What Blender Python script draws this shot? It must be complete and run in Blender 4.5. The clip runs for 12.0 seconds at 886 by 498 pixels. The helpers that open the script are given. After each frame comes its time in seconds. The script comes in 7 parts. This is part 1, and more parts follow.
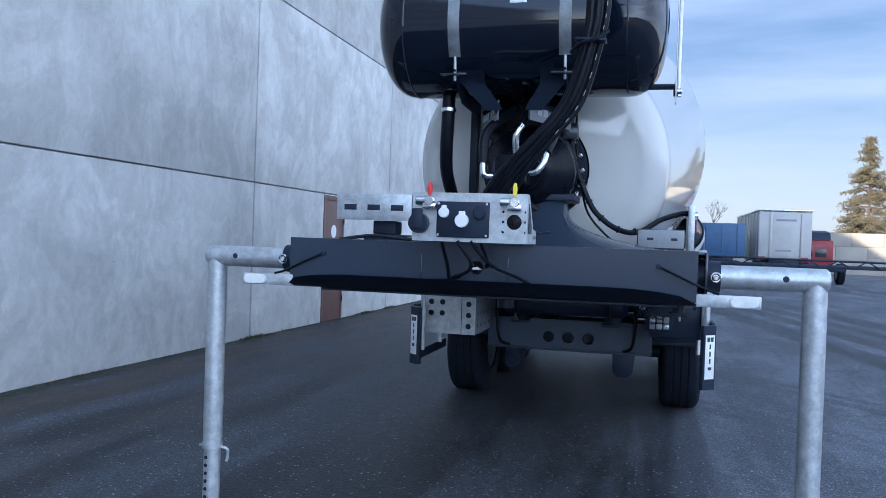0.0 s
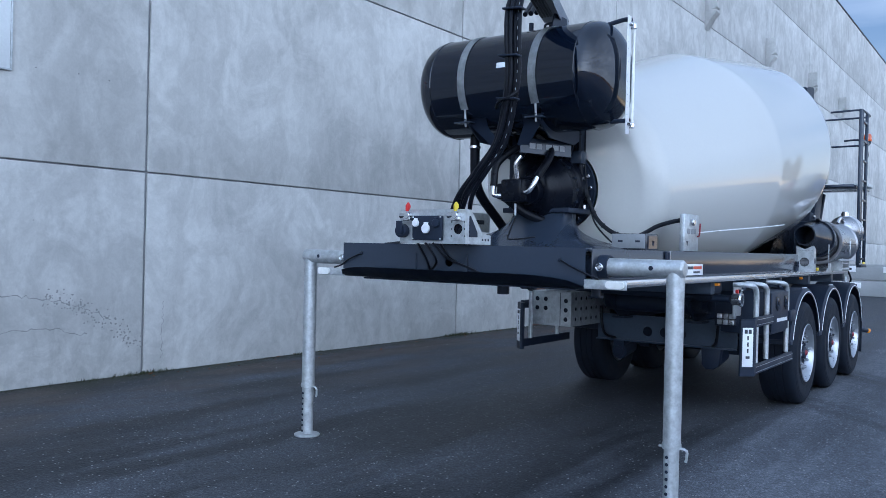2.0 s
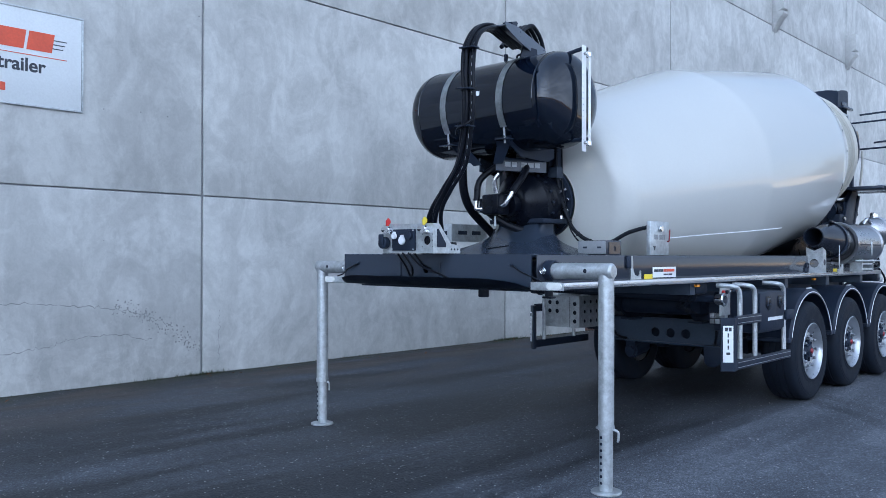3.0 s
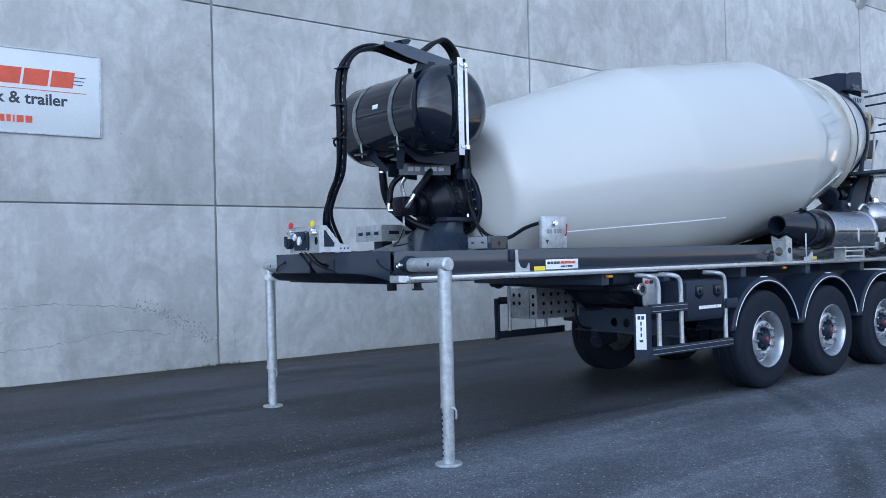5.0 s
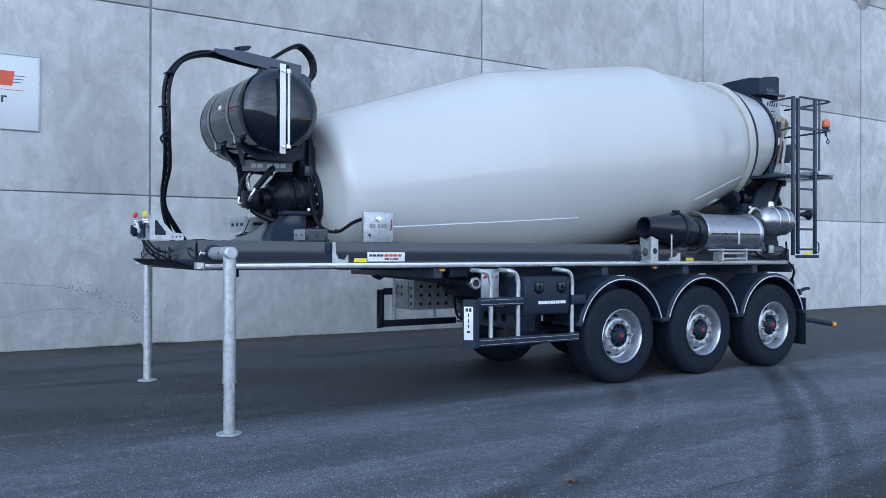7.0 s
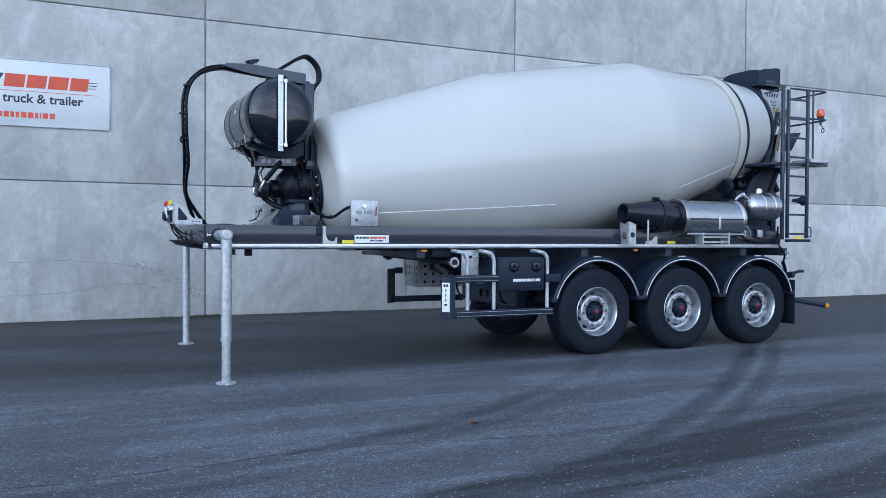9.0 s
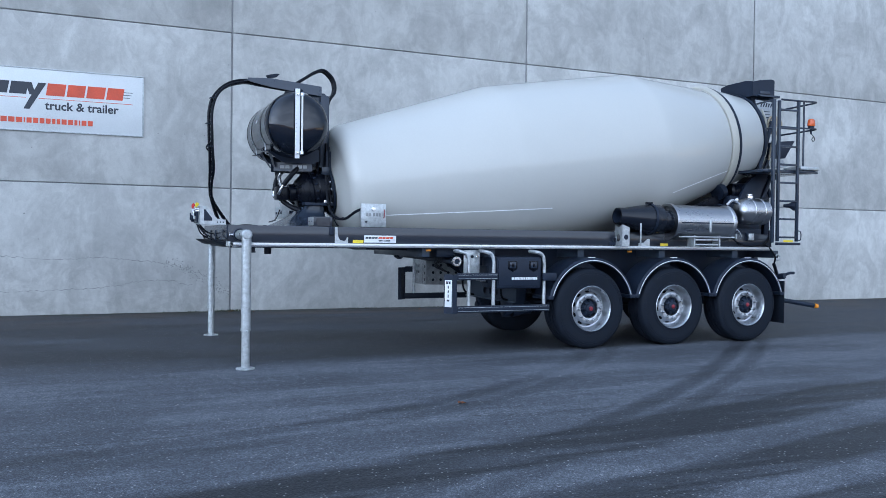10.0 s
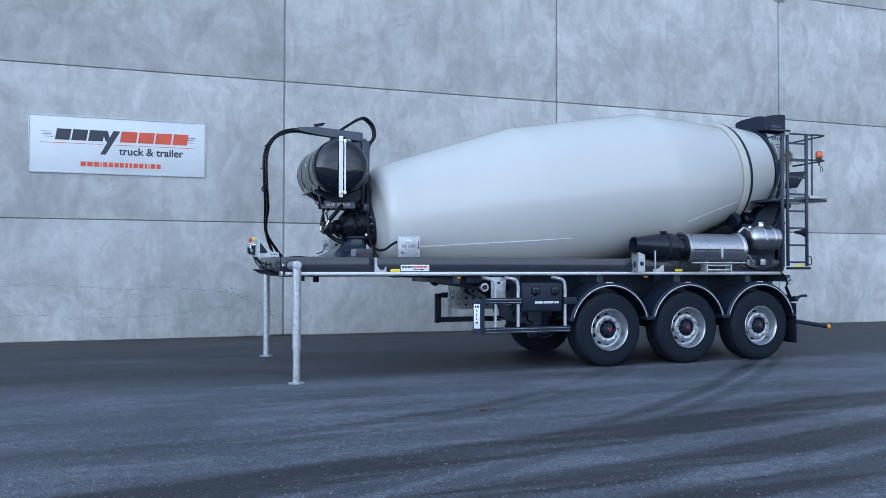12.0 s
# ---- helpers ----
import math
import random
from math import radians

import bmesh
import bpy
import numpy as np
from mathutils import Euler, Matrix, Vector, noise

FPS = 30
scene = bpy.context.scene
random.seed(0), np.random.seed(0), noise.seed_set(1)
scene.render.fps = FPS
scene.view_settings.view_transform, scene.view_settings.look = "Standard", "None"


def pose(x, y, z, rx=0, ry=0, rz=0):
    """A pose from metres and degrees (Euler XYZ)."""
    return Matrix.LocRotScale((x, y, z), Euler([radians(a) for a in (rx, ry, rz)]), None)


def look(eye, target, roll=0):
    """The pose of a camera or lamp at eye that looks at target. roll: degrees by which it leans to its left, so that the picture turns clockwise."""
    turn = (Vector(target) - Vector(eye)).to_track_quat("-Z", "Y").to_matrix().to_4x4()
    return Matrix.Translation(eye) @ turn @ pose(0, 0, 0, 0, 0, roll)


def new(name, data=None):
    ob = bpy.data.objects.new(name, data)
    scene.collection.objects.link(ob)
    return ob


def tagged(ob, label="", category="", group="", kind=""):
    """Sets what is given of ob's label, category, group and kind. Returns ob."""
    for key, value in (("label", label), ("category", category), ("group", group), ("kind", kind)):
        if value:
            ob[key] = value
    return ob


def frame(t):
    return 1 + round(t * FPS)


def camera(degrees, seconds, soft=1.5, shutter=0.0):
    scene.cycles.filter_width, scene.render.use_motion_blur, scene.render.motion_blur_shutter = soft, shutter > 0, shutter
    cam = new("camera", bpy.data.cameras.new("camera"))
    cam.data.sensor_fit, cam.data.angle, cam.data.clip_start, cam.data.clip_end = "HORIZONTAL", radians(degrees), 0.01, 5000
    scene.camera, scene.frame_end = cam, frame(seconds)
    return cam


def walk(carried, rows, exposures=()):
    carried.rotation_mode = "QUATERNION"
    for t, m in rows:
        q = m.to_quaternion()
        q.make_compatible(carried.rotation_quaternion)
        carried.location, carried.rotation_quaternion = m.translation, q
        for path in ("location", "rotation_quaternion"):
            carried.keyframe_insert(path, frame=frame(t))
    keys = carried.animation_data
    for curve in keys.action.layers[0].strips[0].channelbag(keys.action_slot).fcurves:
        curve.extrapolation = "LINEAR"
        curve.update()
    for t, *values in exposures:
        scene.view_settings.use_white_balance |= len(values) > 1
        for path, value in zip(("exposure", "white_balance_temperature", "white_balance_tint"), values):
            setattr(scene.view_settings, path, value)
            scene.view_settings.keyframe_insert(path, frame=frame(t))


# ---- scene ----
cam = camera(56.5, 12.0, soft=0.6)
METRES, EYE, TILT, LEAN, TURN = 11.898, 1.5705, 0.0, 0.0, 14.4
ROWS = [
    (0.0, 0.0, 0.0, 0.0, 0.03, -0.77, -1.96),
    (0.5, 0.0444, -0.0333, 0.0001, 7.83, 0.11, -1.81),
    (1.0, 0.0894, -0.0621, 0.0008, 14.26, 0.74, -1.62),
    (1.5, 0.1379, -0.0881, -0.0016, 18.18, 0.08, -1.73),
    (2.0, 0.1794, -0.1052, -0.0027, 21.47, -0.19, -1.36),
    (2.5, 0.2293, -0.1197, -0.0016, 25.18, 0.08, -0.7),
    (3.0, 0.2754, -0.133, -0.0024, 28.51, 0.43, -0.12),
    (5.0, 0.4491, -0.0843, -0.006, 38.59, 0.5, 1.38),
    (5.5, 0.4937, -0.0626, -0.0068, 40.5, 0.51, 1.37),
    (6.0, 0.5359, -0.0414, -0.009, 41.58, 0.36, 0.99),
    (6.5, 0.5833, -0.0209, -0.0079, 42.48, 0.22, 0.34),
    (7.0, 0.6199, 0.0044, -0.0092, 43.43, 0.15, -0.18),
    (9.0, 0.7657, 0.0172, -0.011, 50.57, -0.89, -0.32),
    (9.5, 0.8026, 0.0037, -0.0118, 51.7, -0.87, -0.44),
    (10.0, 0.8312, -0.0041, -0.0122, 52.49, -0.75, -0.71),
    (10.5, 0.8574, -0.0147, -0.0118, 53.94, -0.54, -0.75),
    (11.0, 0.8858, -0.0219, -0.012, 55.45, -0.22, -0.57),
    (11.5, 0.9079, -0.0318, -0.0109, 56.07, 0.39, -0.36),
    (12.0, 0.9217, -0.0419, -0.0113, 56.01, 1.16, -0.09),
]
walk(cam, [(t, pose(0, 0, EYE, TILT, LEAN, TURN) @ pose(METRES * x, METRES * y, METRES * z, 90 + pitch, roll, yaw)) for t, x, y, z, yaw, pitch, roll in ROWS],
     exposures=[(0.0, 1.23, 5220, 12), (1.8, 1.18, 5350, 11), (3.0, 1.22, 5470, 11), (6.0, 1.22, 5440, 11), (9.5, 1.22, 5560, 10), (12.0, 1.17, 5440, 10)])

# ---- world, sun, exposure ----
SUN_EL, SUN_AZ = 12.0, (0.36, 0.93)      # elevation; the way in which the light travels over the ground
world = bpy.data.worlds.new("sky")
scene.world = world
world.use_nodes = True
wn, wl = world.node_tree.nodes, world.node_tree.links
wn.clear()
sky = wn.new("ShaderNodeTexSky")
sky.sky_type, sky.sun_disc = "NISHITA", False
sky.sun_elevation, sky.sun_rotation = radians(SUN_EL), math.atan2(-SUN_AZ[0], -SUN_AZ[1])
sky.air_density, sky.dust_density, sky.ozone_density = 1.0, 0.6, 1.6
wco, wmap, wno, wra, wmx = (wn.new("ShaderNodeTexCoord"), wn.new("ShaderNodeMapping"), wn.new("ShaderNodeTexNoise"),
                            wn.new("ShaderNodeValToRGB"), wn.new("ShaderNodeMix"))
wmap.inputs["Scale"].default_value = (1.4, 1.4, 9.0)
wmap.inputs["Rotation"].default_value = (radians(7), radians(-9), 0)
wno.inputs["Scale"].default_value, wno.inputs["Detail"].default_value = 1.6, 6.0
wra.color_ramp.elements[0].position, wra.color_ramp.elements[1].position = 0.42, 0.66
wra.color_ramp.elements[0].color = (0.16, 0.16, 0.16, 1)
wra.color_ramp.elements[1].color = (0.95, 0.95, 0.95, 1)
wmx.data_type = "RGBA"
wmx.inputs["B"].default_value = (3.9, 4.6, 5.6, 1)
wbg, wout = wn.new("ShaderNodeBackground"), wn.new("ShaderNodeOutputWorld")
wbg.inputs["Strength"].default_value = 0.066
wsep, wup, wveil = wn.new("ShaderNodeSeparateXYZ"), wn.new("ShaderNodeMapRange"), wn.new("ShaderNodeMix")
wup.interpolation_type = "SMOOTHERSTEP"      # thin high cloud, denser towards the zenith
wup.inputs["From Min"].default_value, wup.inputs["From Max"].default_value = 0.14, 0.55
wveil.data_type = "RGBA"
wveil.inputs["B"].default_value = (2.9, 3.6, 4.7, 1)
wl.new(wco.outputs["Generated"], wmap.inputs["Vector"])
wl.new(wmap.outputs["Vector"], wno.inputs["Vector"])
wl.new(wno.outputs["Fac"], wra.inputs["Fac"])
wl.new(wra.outputs["Color"], wmx.inputs["Factor"])
wdeep = wn.new("ShaderNodeMix")              # clearer, deeper air between the clouds
wdeep.data_type, wdeep.blend_type = "RGBA", "MULTIPLY"
wdeep.inputs["Factor"].default_value = 1
wdeep.inputs["B"].default_value = (0.50, 0.56, 0.66, 1)
wl.new(sky.outputs["Color"], wdeep.inputs["A"])
wl.new(wdeep.outputs["Result"], wmx.inputs["A"])
wl.new(wco.outputs["Generated"], wsep.inputs["Vector"])
wl.new(wsep.outputs["Z"], wup.inputs["Value"])
wl.new(wup.outputs["Result"], wveil.inputs["Factor"])
wl.new(wmx.outputs["Result"], wveil.inputs["A"])
# an unseen bright cloud bank, thickening gradually eastwards, added to light upright surfaces
weast, wcl, wcm, wbank = wn.new("ShaderNodeMapRange"), wn.new("ShaderNodeMapRange"), wn.new("ShaderNodeMath"), wn.new("ShaderNodeMix")
weast.interpolation_type = "SMOOTHERSTEP"
weast.inputs["From Min"].default_value, weast.inputs["From Max"].default_value = -0.05, 0.95
wcl.inputs["From Min"].default_value, wcl.inputs["From Max"].default_value = 0.30, 0.62
wcl.inputs["To Min"].default_value = 0.45
wcm.operation = "MULTIPLY"
wbank.data_type = "RGBA"
wbank.inputs["B"].default_value = (14.6, 15.9, 17.6, 1)
wside = wn.new("ShaderNodeVectorMath")
wside.operation = "DOT_PRODUCT"
wside.inputs[1].default_value = (0.965, -0.26, 0.0)
wl.new(wco.outputs["Generated"], wside.inputs[0])
wl.new(wside.outputs["Value"], weast.inputs["Value"])
wl.new(wno.outputs["Fac"], wcl.inputs["Value"])
wl.new(weast.outputs["Result"], wcm.inputs[0])
wl.new(wcl.outputs["Result"], wcm.inputs[1])
wlow, wcut = wn.new("ShaderNodeMapRange"), wn.new("ShaderNodeMath")      # the bank thins out towards the zenith
for k, v in (("From Min", 0.22), ("From Max", 0.85), ("To Min", 1.0), ("To Max", 0.35)):
    wlow.inputs[k].default_value = v
wcut.operation = "MULTIPLY"
wl.new(wsep.outputs["Z"], wlow.inputs["Value"])
wl.new(wlow.outputs["Result"], wcut.inputs[0])
wl.new(wcm.outputs[0], wcut.inputs[1])
wl.new(wcut.outputs[0], wbank.inputs["Factor"])
whz, wpale = wn.new("ShaderNodeMapRange"), wn.new("ShaderNodeMix")   # pale haze low on the horizon
whz.interpolation_type = "SMOOTHSTEP"
for k, v in (("From Min", 0.0), ("From Max", 0.27), ("To Min", 0.52), ("To Max", 0.0)):
    whz.inputs[k].default_value = v
wpale.data_type = "RGBA"
wpale.inputs["B"].default_value = (7.1, 6.7, 6.05, 1)
wl.new(wsep.outputs["Z"], whz.inputs["Value"])
wl.new(whz.outputs["Result"], wpale.inputs["Factor"])
wl.new(wveil.outputs["Result"], wpale.inputs["A"])
wl.new(wpale.outputs["Result"], wbank.inputs["A"])
# thin cloud glows around the low sun
wdot, wglow, wlit = wn.new("ShaderNodeVectorMath"), wn.new("ShaderNodeMapRange"), wn.new("ShaderNodeVectorMath")
wdot.operation, wlit.operation = "DOT_PRODUCT", "SCALE"
wdot.inputs[1].default_value = Vector((-SUN_AZ[0], -SUN_AZ[1], math.tan(radians(SUN_EL)))).normalized()
wglow.interpolation_type = "SMOOTHSTEP"
for k, v in (("From Min", 0.05), ("From Max", 1.0), ("To Min", 1.0), ("To Max", 2.6)):
    wglow.inputs[k].default_value = v
wl.new(wco.outputs["Generated"], wdot.inputs[0])
wl.new(wdot.outputs["Value"], wglow.inputs["Value"])
wl.new(wbank.outputs["Result"], wlit.inputs[0])
wl.new(wglow.outputs["Result"], wlit.inputs["Scale"])
wl.new(wlit.outputs["Vector"], wbg.inputs["Color"])
wl.new(wbg.outputs["Background"], wout.inputs["Surface"])
sun = new("sun", bpy.data.lights.new("sun", "SUN"))
sun.data.energy, sun.data.angle, sun.data.color = 5.0, radians(0.6), (1.0, 0.76, 0.48)
rise = math.tan(radians(SUN_EL))
sun.matrix_world = look((-40 * SUN_AZ[0], -40 * SUN_AZ[1], 40 * rise), (0, 0, 0))


# ---- materials ----
def make(name, colour, rough=0.5, metal=0.0, var=0.18, scale=3.0, fine=45.0, bump=0.08, rvar=0.12, coat=0.0, piece=0.0, stretch=(1, 1, 1), spec=0.5):
    """A surface with two scales of variation in colour, gloss and relief."""
    m = bpy.data.materials.new(name)
    m.use_nodes = True
    n, l = m.node_tree.nodes, m.node_tree.links
    b = n["Principled BSDF"]
    co, mp = n.new("ShaderNodeTexCoord"), n.new("ShaderNodeMapping")
    mp.inputs["Scale"].default_value = stretch
    l.new(co.outputs["Object"], mp.inputs["Vector"])
    a, f = n.new("ShaderNodeTexNoise"), n.new("ShaderNodeTexNoise")
    for t, s in ((a, scale), (f, fine)):
        t.inputs["Scale"].default_value, t.inputs["Detail"].default_value = s, 5.0
        l.new(mp.outputs["Vector"], t.inputs["Vector"])
    mix = n.new("ShaderNodeMath")
    mix.operation = "MULTIPLY_ADD"
    l.new(a.outputs["Fac"], mix.inputs[0])
    mix.inputs[1].default_value = 0.65
    half = n.new("ShaderNodeMath")
    half.operation = "MULTIPLY"
    half.inputs[1].default_value = 0.35
    l.new(f.outputs["Fac"], half.inputs[0])
    l.new(half.outputs[0], mix.inputs[2])
    ramp = n.new("ShaderNodeValToRGB")
    e = ramp.color_ramp.elements
    e[0].position, e[1].position = 0.3, 0.7
    e[0].color = (*[c * (1 - var) for c in colour], 1)
    e[1].color = (*[min(1, c * (1 + var)) for c in colour], 1)
    l.new(mix.outputs[0], ramp.inputs["Fac"])
    out = ramp.outputs["Color"]
    if piece:
        info, span, hsv = n.new("ShaderNodeObjectInfo"), n.new("ShaderNodeMapRange"), n.new("ShaderNodeHueSaturation")
        l.new(info.outputs["Random"], span.inputs["Value"])
        span.inputs["To Min"].default_value, span.inputs["To Max"].default_value = 1 - piece, 1 + piece
        l.new(span.outputs["Result"], hsv.inputs["Value"])
        l.new(out, hsv.inputs["Color"])
        out = hsv.outputs["Color"]
    l.new(out, b.inputs["Base Color"])
    rr = n.new("ShaderNodeMapRange")
    rr.inputs["From Min"].default_value, rr.inputs["From Max"].default_value = 0.3, 0.7
    rr.inputs["To Min"].default_value, rr.inputs["To Max"].default_value = max(0.02, rough - rvar), min(1, rough + rvar)
    l.new(mix.outputs[0], rr.inputs["Value"])
    l.new(rr.outputs["Result"], b.inputs["Roughness"])
    b.inputs["Metallic"].default_value = metal
    b.inputs["Specular IOR Level"].default_value = spec
    b.inputs["Coat Weight"].default_value, b.inputs["Coat Roughness"].default_value = coat, 0.035
    if bump:
        bp = n.new("ShaderNodeBump")
        bp.inputs["Strength"].default_value, bp.inputs["Distance"].default_value = bump, 0.01
        l.new(f.outputs["Fac"], bp.inputs["Height"])
        l.new(bp.outputs["Normal"], b.inputs["Normal"])
    return m


def make_concrete(name, base):
    """Cast concrete: soft clouds, upright streaks of run-off, pale lime low on the panels, pores."""
    m = make(name, base, rough=0.9, var=0.03, scale=2.4, fine=30.0, bump=0.05, piece=0.05, spec=0.08)
    n, l = m.node_tree.nodes, m.node_tree.links
    b = n["Principled BSDF"]
    b.inputs["Diffuse Roughness"].default_value = 0.6
    last = b.inputs["Base Color"].links[0].from_socket
    geo = n.new("ShaderNodeNewGeometry")

    def field(size, det, stretch, shift, rough=0.55, bend=0.0):
        mq, nq = n.new("ShaderNodeMapping"), n.new("ShaderNodeTexNoise")
        mq.inputs["Scale"].default_value, mq.inputs["Location"].default_value = stretch, (shift, 2 * shift, 3.1 + shift)
        l.new(geo.outputs["Position"], mq.inputs["Vector"])
        l.new(mq.outputs["Vector"], nq.inputs["Vector"])
        nq.inputs["Scale"].default_value, nq.inputs["Detail"].default_value = size, det
        nq.inputs["Roughness"].default_value, nq.inputs["Distortion"].default_value = rough, bend
        return nq.outputs["Fac"]

    def span(v, lo, hi, p, q):
        t = n.new("ShaderNodeMapRange")
        t.interpolation_type = "SMOOTHSTEP"
        l.new(v, t.inputs["Value"])
        for k, w in (("From Min", lo), ("From Max", hi), ("To Min", p), ("To Max", q)):
            t.inputs[k].default_value = w
        return t.outputs["Result"]

    def times(p, q):
        t = n.new("ShaderNodeMath")
        t.operation = "MULTIPLY"
        l.new(p, t.inputs[0])
        l.new(q, t.inputs[1])
        return t.outputs[0]

    def toned(src, fac, tint=(1, 1, 1)):
        x = n.new("ShaderNodeVectorMath")
        x.operation = "SCALE"
        l.new(src, x.inputs[0])
        l.new(fac, x.inputs["Scale"])
        return x.outputs["Vector"]

    # size, detail, stretch, low, high, dark, pale, roughness, bend
    for k, (size, det, stretch, lo, hi, dark, pale, rough, bend) in enumerate((
            (0.42, 5.0, (1, 1, 1.5), 0.34, 0.66, 0.885, 1.05, 0.55, 0.3),       # broad clouds over several metres
            (1.25, 11.0, (1, 1, 0.75), 0.40, 0.60, 0.875, 1.045, 0.66, 1.2),        # smudges
            (4.2, 6.0, (1, 1, 0.28), 0.40, 0.70, 1.018, 0.962, 0.52, 0.6),       # run-off streaks
            (13.0, 4.0, (1, 1, 0.10), 0.54, 0.74, 1.0, 0.965, 0.45, 0.2),       # thin streaks
            (5.5, 9.0, (1, 1, 0.9), 0.40, 0.60, 0.94, 1.025, 0.66, 0.8),       # fine blotches
            (48.0, 3.0, (1, 1, 1), 0.36, 0.60, 0.972, 1.01, 0.50, 0.0))):       # grain
        last = toned(last, span(field(size, det, stretch, 1.7 * k + 0.6, rough, bend), lo, hi, dark, pale))
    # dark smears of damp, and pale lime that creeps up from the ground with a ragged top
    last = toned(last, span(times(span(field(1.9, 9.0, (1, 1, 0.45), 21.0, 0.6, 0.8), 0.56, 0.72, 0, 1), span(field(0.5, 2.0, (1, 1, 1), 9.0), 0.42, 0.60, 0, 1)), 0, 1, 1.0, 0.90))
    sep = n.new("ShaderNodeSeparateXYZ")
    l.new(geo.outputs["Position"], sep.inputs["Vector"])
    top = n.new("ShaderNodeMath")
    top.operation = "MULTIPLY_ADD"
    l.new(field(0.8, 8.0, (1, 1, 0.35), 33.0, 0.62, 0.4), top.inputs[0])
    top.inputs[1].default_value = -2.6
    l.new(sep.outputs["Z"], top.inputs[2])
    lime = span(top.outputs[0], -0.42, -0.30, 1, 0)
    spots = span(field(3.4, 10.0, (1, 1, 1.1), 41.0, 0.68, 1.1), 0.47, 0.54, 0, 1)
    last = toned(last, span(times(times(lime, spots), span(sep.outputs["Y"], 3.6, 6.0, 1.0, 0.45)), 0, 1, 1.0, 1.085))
    vo = n.new("ShaderNodeTexVoronoi")
    vo.inputs["Scale"].default_value = 1.9
    l.new(geo.outputs["Position"], vo.inputs["Vector"])
    last = toned(last, span(vo.outputs["Distance"], 0.010, 0.026, 0.62, 1.0))
    l.new(last, b.inputs["Base Color"])
    return m


def make_asphalt():
    """Worn asphalt: a darker lane along the hall, a worn grey lane, dark tyre lanes, pale chippings."""
    m = bpy.data.materials.new("asphalt")
    m.use_nodes = True
    n, l = m.node_tree.nodes, m.node_tree.links
    b = n["Principled BSDF"]
    geo, sep = n.new("ShaderNodeNewGeometry"), n.new("ShaderNodeSeparateXYZ")
    l.new(geo.outputs["Position"], sep.inputs["Vector"])

    def noise_of(scale, detail=6.0, stretch=None):
        t = n.new("ShaderNodeTexNoise")
        t.inputs["Scale"].default_value, t.inputs["Detail"].default_value = scale, detail
        if stretch:
            mp = n.new("ShaderNodeMapping")
            mp.inputs["Scale"].default_value = stretch
            l.new(geo.outputs["Position"], mp.inputs["Vector"])
            l.new(mp.outputs["Vector"], t.inputs["Vector"])
        else:
            l.new(geo.outputs["Position"], t.inputs["Vector"])
        return t.outputs["Fac"]

    def calc(op, p, q=None, r=None):
        t = n.new("ShaderNodeMath")
        t.operation = op
        for k, v in enumerate((p, q, r)):
            if v is None:
                continue
            if isinstance(v, (int, float)):
                t.inputs[k].default_value = v
            else:
                l.new(v, t.inputs[k])
        return t.outputs[0]

    def smooth(v, lo, hi, a=0.0, z=1.0):
        t = n.new("ShaderNodeMapRange")
        t.interpolation_type = "SMOOTHSTEP"
        l.new(v, t.inputs["Value"])
        for k, w in (("From Min", lo), ("From Max", hi), ("To Min", a), ("To Max", z)):
            t.inputs[k].default_value = w
        return t.outputs["Result"]

    x, y = sep.outputs["X"], sep.outputs["Y"]
    drift = noise_of(0.35, 3.0)
    along = noise_of(1.0, 5.0, (1.6, 0.12, 1))
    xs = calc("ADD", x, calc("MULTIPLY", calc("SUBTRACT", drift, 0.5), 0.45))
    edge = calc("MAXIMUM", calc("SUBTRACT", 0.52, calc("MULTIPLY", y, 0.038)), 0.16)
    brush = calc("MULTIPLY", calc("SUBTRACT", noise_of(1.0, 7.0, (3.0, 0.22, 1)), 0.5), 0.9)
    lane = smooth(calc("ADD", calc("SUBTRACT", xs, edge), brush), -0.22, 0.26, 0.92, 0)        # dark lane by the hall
    fray = calc("MULTIPLY", calc("SUBTRACT", along, 0.5), 0.14)
    tracks = None
    for cx, cy, r, w, s in TRACKS:                                          # curved tyre marks
        ring = calc("SQRT", calc("ADD", calc("POWER", calc("SUBTRACT", x, cx), 2), calc("POWER", calc("SUBTRACT", y, cy), 2)))
        k = smooth(calc("ABSOLUTE", calc("SUBTRACT", calc("ADD", ring, fray), r)), w * 0.3, w, s, 0)
        tracks = k if tracks is None else calc("MAXIMUM", tracks, k)
    streak = smooth(noise_of(1.0, 8.0, (7.0, 0.30, 1)), 0.32, 0.66, 0.45, 1.12)
    far = None
    for x0, slope, w, s in BANDS:                                           # dark wheel lanes that slant across the yard
        off = calc("SUBTRACT", calc("ADD", calc("ADD", xs, fray), calc("MULTIPLY", y, slope)), x0)
        k = calc("MULTIPLY", smooth(calc("ABSOLUTE", off), w * 0.55, w, s, 0), streak)
        far = k if far is None else calc("MAXIMUM", far, k)
    wear = calc("ADD", smooth(noise_of(1.3, 8.0, (1.0, 0.25, 1)), 0.34, 0.66, -0.26, 0.32), calc("ADD", smooth(noise_of(1.0, 9.0, (9.0, 0.5, 1)), 0.3, 0.7, -0.13, 0.13), smooth(noise_of(7.0, 8.0), 0.3, 0.7, -0.13, 0.13)))
    brushed = calc("MULTIPLY", lane, calc("ADD", smooth(noise_of(1.0, 9.0, (2.6, 0.13, 1)), 0.36, 0.64, -0.50, 0.10), smooth(noise_of(2.4, 7.0, (1, 0.5, 1)), 0.40, 0.62, -0.10, 0.10)))
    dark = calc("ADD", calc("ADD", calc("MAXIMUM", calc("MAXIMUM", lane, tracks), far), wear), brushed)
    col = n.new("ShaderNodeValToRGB")
